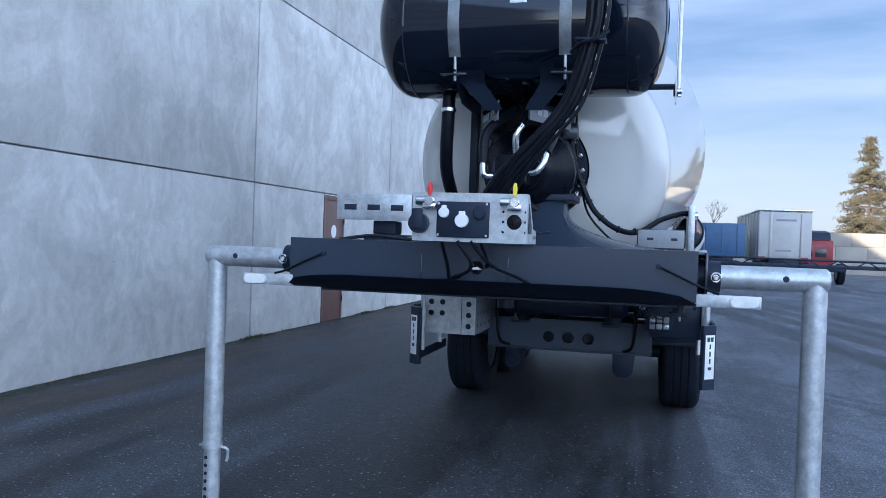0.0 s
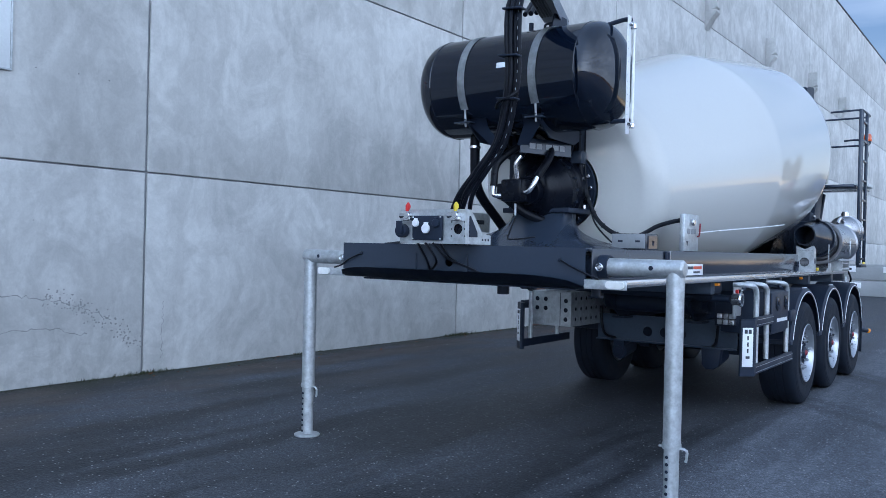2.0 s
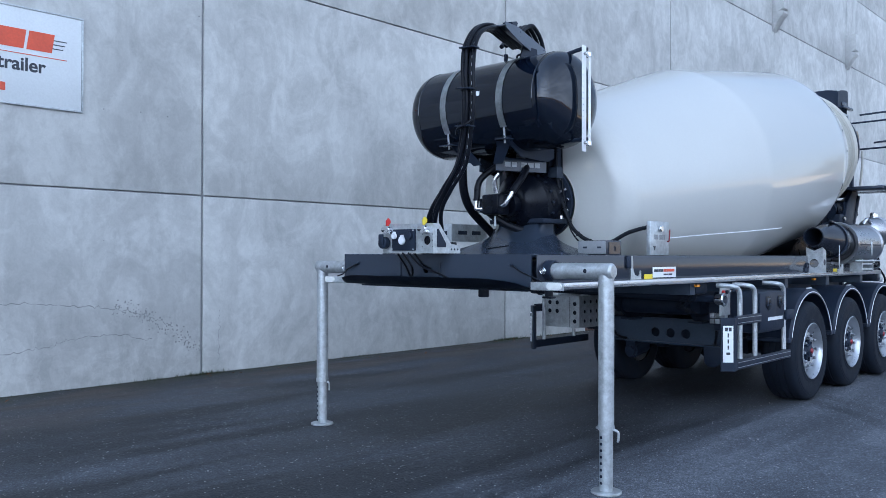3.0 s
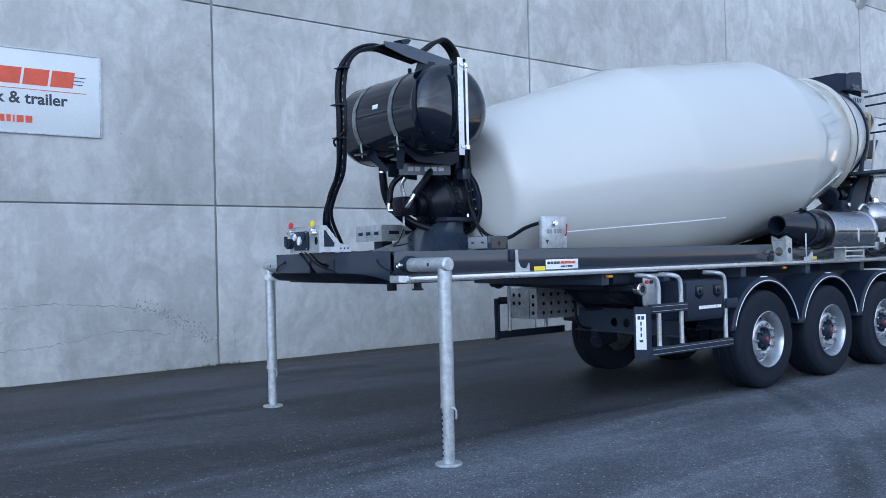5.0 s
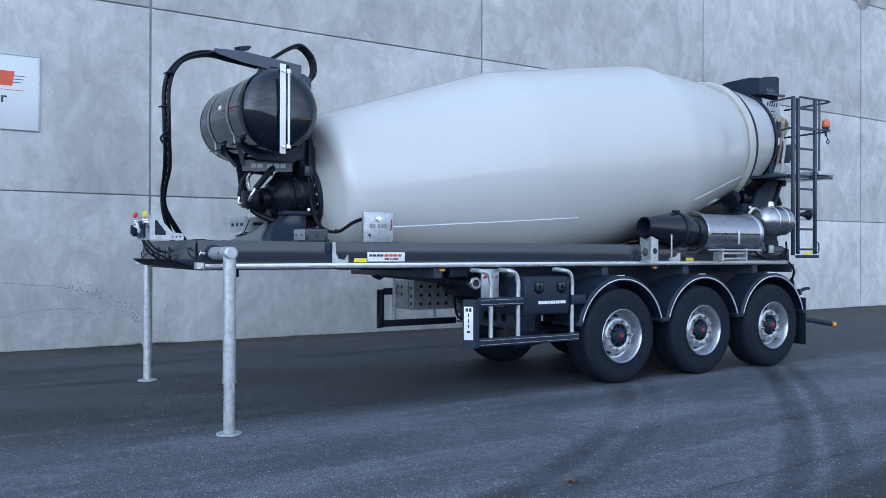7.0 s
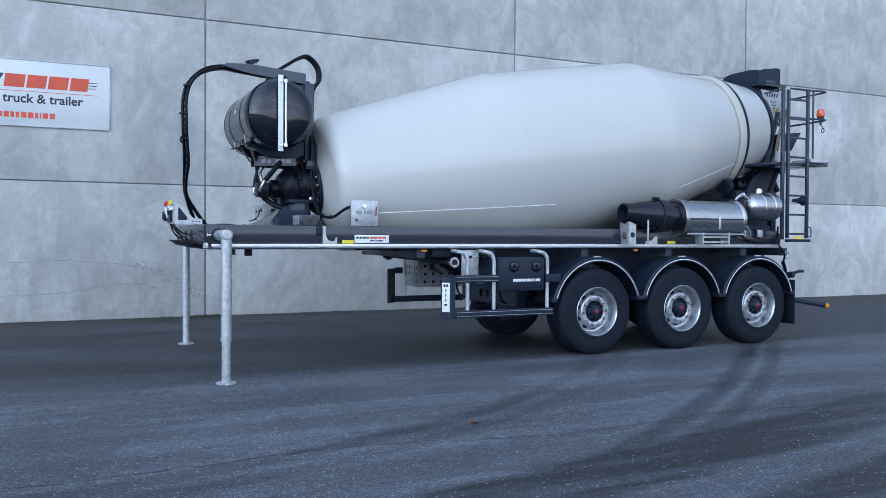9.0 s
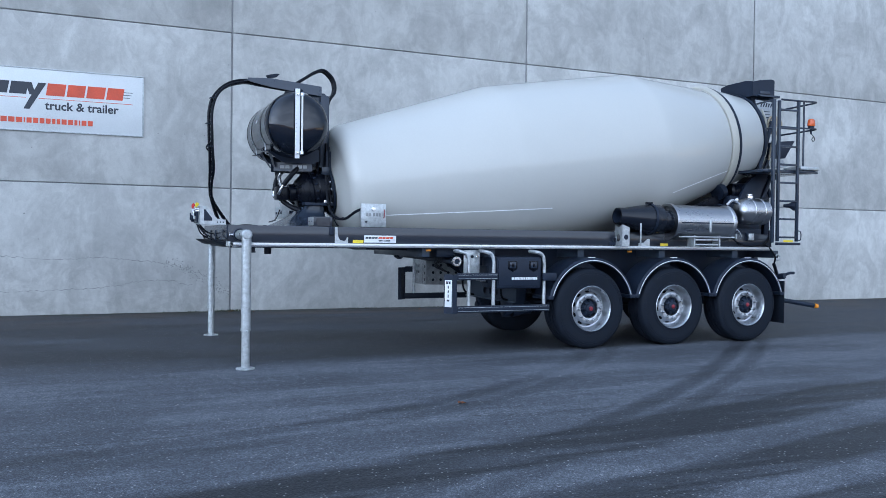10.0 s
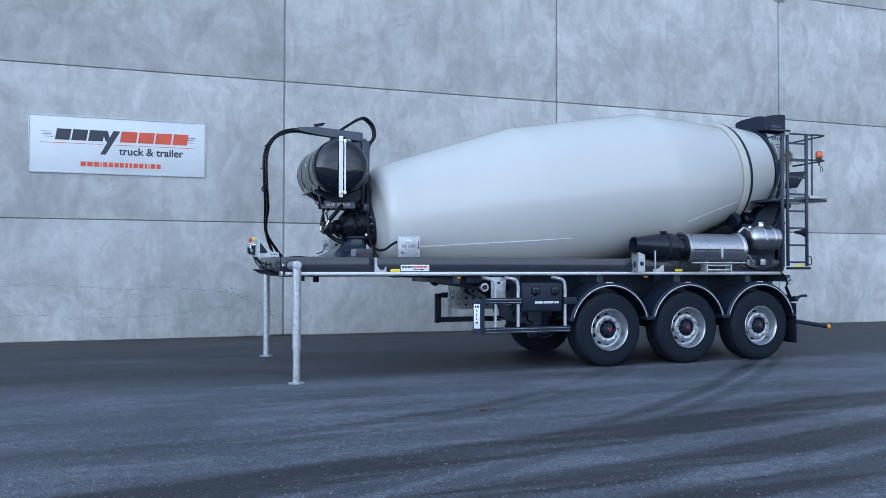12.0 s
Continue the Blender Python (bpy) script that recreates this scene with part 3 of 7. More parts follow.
def bars(y, z, widths, h, gap, lean, material, parent, x=SX, name="mark_bar"):
    """A plain row of leaning bars that stands for a company's mark."""
    for w in widths:
        if w > 0:
            part(name, slab([(y, z), (y + w, z), (y + w + lean, z + h), (y + lean, z + h)], "x", x - 0.001, x + 0.002), material, parent)
        y += abs(w) + gap
    return y


bars(0.62, 3.70, (0.24, 0.25, 0.25), 0.20, 0.03, 0.035, INK, sign)
part("mark_bar", slab([(1.38, 3.46), (1.47, 3.46), (1.72, 3.90), (1.60, 3.90)], "x", SX - 0.001, SX + 0.002), INK, sign)
part("mark_bar", slab([(1.40, 3.90), (1.50, 3.90), (1.56, 3.70), (1.47, 3.70)], "x", SX - 0.001, SX + 0.001), INK, sign)
bars(1.71, 3.70, (0.28, 0.27, 0.28, 0.26), 0.20, 0.03, 0.03, INKRED, sign)
for k in range(3):
    part("mark_line", box(SX - 0.001, SX + 0.001, 2.90 - 0.02 * k, 3.05 - 0.02 * k, 3.835 - 0.045 * k, 3.845 - 0.045 * k, 0), INK, sign)
    part("mark_line", box(SX - 0.001, SX + 0.001, 0.40 + 0.02 * k, 0.55 + 0.02 * k, 3.835 - 0.045 * k, 3.845 - 0.045 * k, 0), INK, sign)
part("mark_line", box(SX - 0.001, SX + 0.001, 1.60, 3.05, 3.64, 3.648, 0), INKRED, sign)
part("mark_line", box(SX - 0.001, SX + 0.001, 0.38, 1.42, 3.64, 3.648, 0), INKRED, sign)
letters("lettering", "truck & trailer", 0.194, pose(SX, 1.70, 3.47, 90, 0, 90), INK, sign, "dark lettering: truck & trailer")
bars(1.05, 3.235, (0.09, 0.09, 0.09, 0.02, 0.075, 0.075, 0.07, 0.07, 0.05, 0.05, 0.075, 0.075, 0.045, 0.02, 0.075, 0.075), 0.085, 0.022, 0.0, INKRED, sign)

# ---- the mixer trailer ----
XF, XR = -0.78, -0.755                         # middle of the front deck, middle of the axles and the drum
trailer = thing("mixer_trailer", XR, 8.0, 0, "three-axle concrete mixer trailer with white drum on galvanised legs", "trailer")

# frame
for s, side in ((1, "right"), (-1, "left")):
    xa = XR + s * 0.985
    beam = part("side_beam", slab([(3.813, 1.353), (11.72, 1.353), (11.72, 1.50), (11.55, 1.535), (3.813, 1.545)], "x", xa - 0.012 * s, xa, 0.003), BEAM, trailer)
    part("beam_flange", box(xa - 0.13 * s, xa - 0.013 * s, 3.84, 11.60, 1.532, 1.544, 0.002), PAINT, trailer)
    rail = part("side_rail", box(xa - 0.10 * s, xa + 0.045 * s, 3.86, 11.70, 1.302, 1.350, 0.005), ALU, trailer, "bright aluminium side rail")
    part("rail_groove", box(xa + 0.0455 * s, xa + 0.048 * s, 3.88, 11.68, 1.322, 1.330, 0), GALV, rail)
    # main longitudinal girders under the deck
    part("girder", join(slab([(5.6, 1.27), (6.75, 1.26), (7.35, 0.86), (11.95, 0.86), (11.95, 1.296), (5.6, 1.296)], "x", XR + s * 0.40 - 0.006, XR + s * 0.40 + 0.006), box(XR + s * 0.40 - 0.075, XR + s * 0.40 + 0.075, 7.35, 11.95, 0.835, 0.858, 0.003)), MATT, trailer)
part("deck", box(XR - 0.85, XR + 0.85, 3.86, 5.4, 1.515, 1.530, 0.003), PAINT, trailer, "dark grey front deck plate")
part("under_plate", box(XR - 0.86, XR + 0.86, 3.86, 6.2, 1.29, 1.301, 0.002), MATT, trailer)
for k, y in enumerate((6.2, 7.1, 8.43, 9.76, 11.07, 11.85)):
    part("cross_member", box(XR - 0.94, XR + 0.94, y - 0.05, y + 0.05, 1.19, 1.30, 0.006), FRAMEGREY, trailer)

# front plate with its bent-up skid
front = part("front_plate", holed(XF - 0.982, XF + 0.967, 1.325, 1.549, [(XF - 0.03, 1.435, 0.032)], "y", 3.80, 3.812), PAINT, trailer, "dark grey front cross plate")
part("top_fold", box(XF - 0.975, XF + 0.96, 3.813, 3.90, 1.538, 1.549, 0.002), PAINT, front)
skid_b = bmesh.new()
skid_rows = []
for u in range(25):
    x = -1.005 + 1.98 * u / 24
    edge = min(1.0, max(0.0, abs(x + 0.015) - 0.60) / 0.39)
    reach = 0.17 * math.sqrt(max(0.0, 1 - edge ** 2)) + 0.01
    row = []
    for v in range(7):
        k = v / 6
        row.append(skid_b.verts.new((XF + x, 3.83 - reach * k, 1.306 + 0.075 * (reach / 0.18) * k ** 1.6)))
    skid_rows.append(row)
for ra_, rb_ in zip(skid_rows, skid_rows[1:]):
    for v in range(6):
        skid_b.faces.new((ra_[v], ra_[v + 1], rb_[v + 1], rb_[v]))
bmesh.ops.solidify(skid_b, geom=skid_b.faces[:], thickness=0.012)
part("skid_plate", skid_b, MATT, trailer, "black skid plate bent up at the front")
for x in (XF - 0.30, XF + 0.12):
    part("weld_rib", box(x - 0.004, x + 0.004, 3.788, 3.799, 1.34, 1.49, 0.002), PAINT, front)
for s in (-1, 1):
    part("retaining_cord", tube([(XF + s * 0.80, 3.79, 1.475), (XF + s * 0.90, 3.77, 1.43), (XF + s * 1.00, 3.80, 1.385), (XF + s * 1.06, 3.79, 1.365)], 0.006, segs=6), HOSE, front)
    part("cord_eye", cyl((XF + s * 0.80, 3.799, 1.475), (XF + s * 0.80, 3.78, 1.475), 0.012, segs=10), MATT, front)

# supporting legs
for s in (1, -1):
    lx, ly = XF + s * 1.473, (3.935 if s > 0 else 3.96)
    gz = ground_z(lx, ly)
    leg = part("support_leg", join(cyl((XF + s * 1.00, ly, 1.437), (lx + s * 0.056, ly, 1.437), 0.054, segs=32, edge=0.014), cyl((lx, ly, 1.440), (lx, ly, 0.42), 0.051, segs=32)), GALV, trailer, "galvanised steel support leg")
    part("socket", pipe((XF + s * 0.90, ly, 1.437), (XF + s * 1.07, ly, 1.437), 0.071, 0.012, 28), MATT, leg)
    part("tube_hole", cyl((lx - s * 0.13, ly - 0.0530, 1.44), (lx - s * 0.13, ly - 0.0552, 1.44), 0.014, segs=12), MATT, leg)
    part("locking_pin", join(cyl((XF + s * 1.045, ly - 0.07, 1.437), (XF + s * 1.045, ly - 0.115, 1.437), 0.013, segs=12),
                             lathe([(0, 0.021), (0.004, 0.025), (0.008, 0.021), (0.004, 0.017), (0, 0.021)], (XF + s * 1.045, ly - 0.115, 1.437), (0, 1, 0), 18)), CHROME, leg)
    inner = part("inner_tube", cyl((lx, ly, 0.43), (lx, ly, gz + 0.016), 0.044, segs=24), GALV, leg)
    for k in range(8):
        part("pin_hole", cyl((lx - 0.012, ly - 0.0415, 0.07 + 0.042 * k), (lx - 0.012, ly - 0.0448, 0.07 + 0.042 * k), 0.010, segs=10), MATT, inner)
    part("foot_plate", cyl((lx, ly, gz + 0.001), (lx, ly, gz + 0.017), 0.10, segs=28), GALV, leg)
    part("collar", pipe((lx, ly, 0.41), (lx, ly, 0.44), 0.055, 0.013, 24), GALV, leg)
    part("height_pin", tube([(lx - 0.075, ly, 0.415), (lx + 0.075, ly, 0.415), (lx + 0.085, ly + 0.01, 0.37), (lx + 0.08, ly + 0.01, 0.34)], 0.008, segs=8, n=4), GALV, leg)
    arm = part("lamp_bracket", box(XF + s * 0.965, XF + s * 1.235, 3.795, 3.803, 1.306, 1.362, 0.002), GALV, trailer)
    oval = [(XF + s * (1.165 + c * (0.035 + 0.024 * math.cos(q))), 1.336 + 0.024 * math.sin(q) * c) for c, q0_ in ((1, -90), (-1, -90)) for q in (radians(q0_ + 18 * j) for j in range(11))]
    part("marker_lamp", slab(oval, "y", 3.782, 3.794), LENS, arm, "clear oblong marker lamp")

# connection bracket with sockets and couplings
cb = part("coupling_bracket", join(holed(-1.072, -0.548, 1.555, 1.775, [(-0.605, 1.65, 0.034)] + [(-0.605 + a, 1.65 + c, 0.006) for a in (-0.05, 0.05) for c in (-0.045, 0, 0.045)] , "y", 3.60, 3.606),
                                   slab([(3.607, 1.555), (3.90, 1.555), (3.90, 1.615), (3.80, 1.625), (3.67, 1.775), (3.607, 1.775)], "x", -0.555, -0.549),
                                   slab([(3.607, 1.555), (3.90, 1.555), (3.90, 1.615), (3.80, 1.625), (3.67, 1.775), (3.607, 1.775)], "x", -1.071, -1.065),
                                   box(-1.072, -0.548, 3.607, 3.66, 1.769, 1.775, 0.001)), GALV, trailer, "galvanised bracket carrying sockets and air couplings")
for y in (3.80, 3.835, 3.87):
    part("bolt_hole", cyl((-0.5485, y, 1.585), (-0.5470, y, 1.585), 0.008, segs=10), MATT, cb)
part("bracket_opening", slab([(3.645, 1.60), (3.74, 1.60), (3.74, 1.63), (3.66, 1.735), (3.645, 1.735)], "x", -0.5485, -0.5465), MATT, cb)
part("hole_back", box(-0.66, -0.556, 3.612, 3.625, 1.60, 1.70, 0.004), GEAR, cb)
box_ = part("socket_panel", box(-0.955, -0.715, 3.578, 3.599, 1.575, 1.735, 0.006), MATT, cb, "black socket panel")
for x, z, r, m in ((-0.918, 1.685, 0.024, SIGNWHITE), (-0.835, 1.650, 0.031, SIGNWHITE), (-0.755, 1.685, 0.028, MATT)):
    part("socket_cap", join(cyl((x, 3.577, z), (x, 3.556, z), r), box(x - r * 0.45, x + r * 0.45, 3.560, 3.577, z + r * 0.8, z + r * 1.35, 0.003)), m, box_)
for x in (-0.945, -0.725):
    for z in (1.585, 1.725):
        part("screw", cyl((x, 3.577, z), (x, 3.572, z), 0.007, segs=8), CHROME, box_)
part("round_socket", join(cyl((-1.035, 3.599, 1.635), (-1.035, 3.55, 1.635), 0.045), box(-1.06, -1.01, 3.535, 3.55, 1.61, 1.70, 0.006)), MATT, cb, "black round trailer socket")
for x, m, lab in ((-0.985, RED, "red air coupling lever"), (-0.600, YELLOW, "yellow air coupling lever")):
    cp = part("air_coupling", join(cyl((x - 0.065, 3.57, 1.735), (x + 0.01, 3.57, 1.735), 0.019), cyl((x, 3.599, 1.735), (x, 3.548, 1.735), 0.023), box(x - 0.03, x + 0.03, 3.55, 3.599, 1.70, 1.725, 0.004)), CHROME, cb)
    part("lever", slab([(3.550, 1.762), (3.570, 1.762), (3.592, 1.788), (3.590, 1.804), (3.568, 1.822), (3.548, 1.798)], "x", x - 0.007, x + 0.007, 0.003), m, cp, lab)
for pts in ([(-0.94, 3.62, 1.56), (-0.93, 3.70, 1.46), (-0.92, 3.76, 1.36), (-0.86, 3.78, 1.345)], [(-0.86, 3.60, 1.56), (-0.80, 3.64, 1.45), (-0.90, 3.74, 1.39), (-1.0, 3.79, 1.36)],
            [(-0.80, 3.60, 1.56), (-0.72, 3.66, 1.46), (-0.60, 3.74, 1.40), (-0.50, 3.79, 1.345)], [(-0.76, 3.61, 1.57), (-0.74, 3.70, 1.47), (-0.76, 3.80, 1.44)]):
    part("cable", tube(pts, 0.0085, segs=8), HOSE, cb)

# galvanised stowage rail on the deck
sh = part("stowage_rail", join(box(-1.91, -1.43, 4.77, 4.776, 1.665, 1.825, 0.002), box(-1.436, -1.430, 4.777, 5.26, 1.665, 1.825, 0.002), box(-1.91, -1.437, 4.777, 5.2, 1.819, 1.825, 0.001)), GALV, trailer, "galvanised slotted stowage rail")
for k in range(3):
    part("slot", box(-1.86 + 0.15 * k, -1.78 + 0.15 * k, 4.766, 4.7695, 1.725, 1.760, 0.0015), MATT, sh)
for k in range(2):
    part("slot", box(-1.4295, -1.426, 4.86 + 0.19 * k, 4.98 + 0.19 * k, 1.73, 1.765, 0.0015), MATT, sh)
part("post", join(box(-1.75, -1.50, 4.82, 5.05, 1.531, 1.58, 0.01), box(-1.70, -1.55, 4.85, 4.98, 1.58, 1.664, 0.01)), MATT, sh)
part("cable_loop", tube([(-1.62, 4.1, 1.545), (-1.50, 4.3, 1.57), (-1.35, 4.45, 1.555), (-1.15, 4.5, 1.56), (-0.9, 4.35, 1.545)], 0.010, segs=8), HOSE, sh)

# pedestal of the drive
pb_ = bmesh.new()
prev = None
for k in range(15):
    a = k / 14                                 # from the deck up to the bearing plate
    hx = 0.235 + 0.66 * (1 - a) ** 3.2
    y0, y1 = 4.86 - 0.40 * (1 - a) ** 1.35, 5.13
    ring = []
    for j in range(40):
        q = 2 * math.pi * j / 40
        c, d = math.cos(q), math.sin(q)
        ring.append(pb_.verts.new((XR + hx * math.copysign(abs(c) ** 0.42, c), (y0 + y1) / 2 + (y1 - y0) / 2 * math.copysign(abs(d) ** 0.42, d), 1.531 + 0.28 * a)))
    if prev:
        for j in range(40):
            pb_.faces.new((prev[j], prev[(j + 1) % 40], ring[(j + 1) % 40], ring[j]))
    prev = ring
pb_.faces.new(prev)
bmesh.ops.recalc_face_normals(pb_, faces=pb_.faces[:])
pd = part("pedestal", pb_, PAINT, trailer, "dark grey drive pedestal with flared sides")
part("bearing_plate", box(XR - 0.29, XR + 0.29, 4.84, 5.20, 1.812, 1.850, 0.006), MATT, pd)
for x in (-0.28, -0.2, 0.2, 0.28):
    part("bolt", cyl((XR + x, 5.10, 1.85), (XR + x, 5.10, 1.885), 0.018, segs=6), CHROME, pd)
part("valve_box", box(-0.10, 0.16, 4.80, 5.02, 1.546, 1.660, 0.004), BEAM, trailer, "dark grey steel box on the deck edge")
vbc = part("front_cover", box(-0.095, 0.155, 4.790, 4.798, 1.556, 1.656, 0.002), PLATEINK, trailer, "worn grey cover plate with two slots")
for x in (-0.045, 0.085):
    part("slot", box(x, x + 0.035, 4.7865, 4.7895, 1.598, 1.612, 0), MATT, vbc)
part("box_end", holed(4.83, 4.99, 1.556, 1.645, [(4.91, 1.595, 0.02)], "x", 0.161, 0.167), BEAM, trailer)

# drum, drive and bearing ring
TH = radians(9.05)
AX = Vector((0, math.cos(TH), math.sin(TH)))
D0 = Vector((XR + 0.006, 5.37, 2.05))


def on_axis(s):
    return D0 + AX * s


prof = [(-0.15, 0.335), (-0.14, 0.40), (-0.11, 0.55)]
for k in range(11):
    a = k / 10 * math.pi / 2
    prof.append((-0.085 + 0.235 * (1 - math.cos(a)), 0.62 + 0.205 * math.sin(a)))
prof += [(0.20, 0.835), (2.08, 1.135), (2.13, 1.142), (2.19, 1.145), (4.35, 1.145), (4.41, 1.142), (4.47, 1.132), (5.74, 0.842), (5.765, 0.83)]
drum = part("drum", lathe(prof, D0, AX, 96), WHITE, trailer, "glossy white mixing drum")
part("end_band", lathe([(5.77, 0.80), (5.77, 0.858), (5.785, 0.866), (5.875, 0.868), (5.885, 0.862), (5.885, 0.77)], D0, AX, 96), CREAM, drum, "cream coloured bearing ring")
part("ring_groove", lathe([(5.888, 0.77), (5.888, 0.856), (5.945, 0.850), (5.945, 0.75)], D0, AX, 96), MATT, drum)
part("neck", lathe([(5.95, 0.74), (5.95, 0.822), (6.00, 0.816), (6.25, 0.752), (6.54, 0.668), (6.54, 0.63), (6.1, 0.72)], D0, AX, 96), WHITE, drum)
part("mouth_collar", lathe([(6.555, 0.57), (6.555, 0.682), (6.59, 0.684), (6.62, 0.67), (6.62, 0.57)], D0, AX, 64), MATT, drum)
part("mouth_inside", lathe([(6.45, 0.0), (6.45, 0.61), (6.61, 0.567)], D0, AX, 48), MATT, drum)
line_pts = []
for k in range(9):
    u = k / 8
    sp, a = 4.55 + 1.20 * u, radians(-36.8 + 2.0 * u)
    rr_ = 1.113 - (sp - 4.55) * 0.229 + 0.001
    line_pts.append(on_axis(sp) + rr_ * (math.cos(a) * Vector((1, 0, 0)) + math.sin(a) * Vector((0, -math.sin(TH), math.cos(TH)))))
part("cone_line", tube(line_pts, 0.0045, segs=6, n=2), SIGNWHITE, drum, "thin pale line along the cone")
part("drive_flange", lathe([(-0.155, 0.0), (-0.155, 0.325), (-0.185, 0.325), (-0.185, 0.0)], D0, AX, 48), MATT, trailer)
side_v = AX.cross(Vector((1, 0, 0))).normalized()
for k in range(20):
    a = 2 * math.pi * k / 20
    o = on_axis(-0.185) + 0.295 * (math.cos(a) * Vector((1, 0, 0)) + math.sin(a) * side_v)
    part("flange_bolt", cyl(o, o - AX * 0.025, 0.016, segs=6), CHROME, trailer)
gear = part("gearbox", lathe([(-0.15, 0.0), (-0.15, 0.24), (-0.20, 0.25), (-0.22, 0.275), (-0.32, 0.28), (-0.34, 0.262), (-0.40, 0.262), (-0.42, 0.278), (-0.46, 0.275), (-0.50, 0.23), (-0.58, 0.17), (-0.60, 0.12), (-0.60, 0.0)], D0, AX, 40), GEAR, trailer, "black planetary drive gearbox")
for k in range(18):
    a = 2 * math.pi * k / 18
    o = on_axis(-0.40) + 0.268 * (math.cos(a) * Vector((1, 0, 0)) + math.sin(a) * side_v)
    part("gear_bolt", cyl(o + AX * 0.012, o + AX * 0.045, 0.012, segs=6), MATT, gear)
motor = part("hydraulic_motor", join(box(XR - 0.13, XR + 0.05, 4.54, 4.70, 1.88, 2.05, 0.02), cyl((XR, 4.70, 1.97), (XR, 4.86, 1.99), 0.11), box(XR - 0.18, XR - 0.12, 4.57, 4.66, 1.90, 2.02, 0.012)), GEAR, trailer, "black hydraulic motor")
for pts in ([(XR + 0.04, 4.58, 1.95), (XR + 0.10, 4.56, 1.955), (XR + 0.135, 4.57, 2.00), (XR + 0.15, 4.60, 2.06)], [(XR - 0.14, 4.58, 1.93), (XR - 0.19, 4.55, 1.935), (XR - 0.20, 4.56, 2.00)], [(XR - 0.02, 4.60, 2.06), (XR - 0.02, 4.58, 2.16), (XR + 0.01, 4.60, 2.22)]):
    part("hose_fitting", tube(pts, 0.019, segs=12), CHROME, motor)
part("drain_fitting", cyl((XR - 0.03, 4.60, 1.87), (XR - 0.03, 4.60, 1.78), 0.009, segs=10), GALV, motor)
for pts, r in (([(XR + 0.15, 4.60, 2.06), (XR + 0.17, 4.76, 2.26), (XR - 0.05, 4.95, 2.40)], 0.030), ([(XR - 0.20, 4.56, 2.00), (XR - 0.19, 4.60, 2.18), (XR - 0.05, 4.72, 2.33)], 0.028),
               ([(XR + 0.01, 4.60, 2.22), (XR + 0.02, 4.66, 2.30), (XR, 4.8, 2.38)], 0.024), ([(XR - 0.13, 4.60, 1.92), (XR - 0.02, 4.74, 1.80), (XR + 0.18, 4.96, 1.70), (XR + 0.25, 5.05, 1.62)], 0.032),
               ([(XR - 0.03, 4.60, 1.76), (XR - 0.05, 4.55, 1.64), (XR + 0.02, 4.45, 1.60), (XR + 0.20, 4.50, 1.62)], 0.006)):
    part("hydraulic_hose", tube(pts, r), HOSE, motor)

# water tank over the drive
TY, TZ, TR = 4.66, 2.765, 0.378
TX0, TX1 = -1.575, 0.03
tp = [(0.0, 0.0)]
for k in range(1, 11):
    a = k / 10 * math.pi / 2
    tp.append((0.20 - 0.20 * math.cos(a) ** 0.9, TR * math.sin(a) ** 0.72))
L = TX1 - TX0
tank = part("water_tank", lathe(tp + [(0.21, TR)] + [(L - 0.21, TR)] + [(L - s, r) for s, r in tp[::-1]], (TX0, TY, TZ), (1, 0, 0), 72), TANKBLACK, trailer, "black round water tank lying across the drive")
for x in (0.205, L - 0.205):
    part("tank_seam", lathe([(x - 0.008, TR - 0.002), (x, TR + 0.003), (x + 0.008, TR - 0.002)], (TX0, TY, TZ), (1, 0, 0), 72), TANKBLACK, tank)
for x in (-1.085, -0.490):
    band = bmesh.new()
    arc = [(math.radians(d)) for d in range(-20, 216, 6)]
    rows_ = []
    for a in arc:
        rows_.append([band.verts.new((x + w, TY + (TR + 0.006) * math.cos(a), TZ + (TR + 0.006) * math.sin(a))) for w in (-0.032, 0.032)])
    for u, v in zip(rows_, rows_[1:]):
        band.faces.new((u[0], u[1], v[1], v[0]))
    bmesh.ops.solidify(band, geom=band.faces[:], thickness=0.005)
    st = part("tank_strap", band, GALV, tank, "galvanised tank strap")
    part("strap_bolt", cyl((x, TY - 0.315, TZ - 0.20), (x, TY - 0.30, TZ - 0.34), 0.008, segs=8), GALV, st)
    # cradle under each strap
    part("cradle", slab([(TY - 0.33, TZ - 0.28), (TY - 0.24, TZ - 0.295), (TY, TZ - 0.378), (TY + 0.24, TZ - 0.295), (TY + 0.30, TZ - 0.24), (TY + 0.36, TZ - 0.27), (TY + 0.36, TZ - 0.40), (TY + 0.28, TZ - 0.44), (TY - 0.10, TZ - 0.43)], "x", x - 0.006, x + 0.006), MATT, trailer)
    part("cradle_flange", box(x - 0.07, x + 0.07, TY - 0.35, TY - 0.27, TZ - 0.315, TZ - 0.305, 0.002), PAINT, trailer)
    part("upright", box(x - 0.075, x - 0.025, TY + 0.455, TY + 0.535, 1.85, 2.5, 0.008), MATT, trailer)
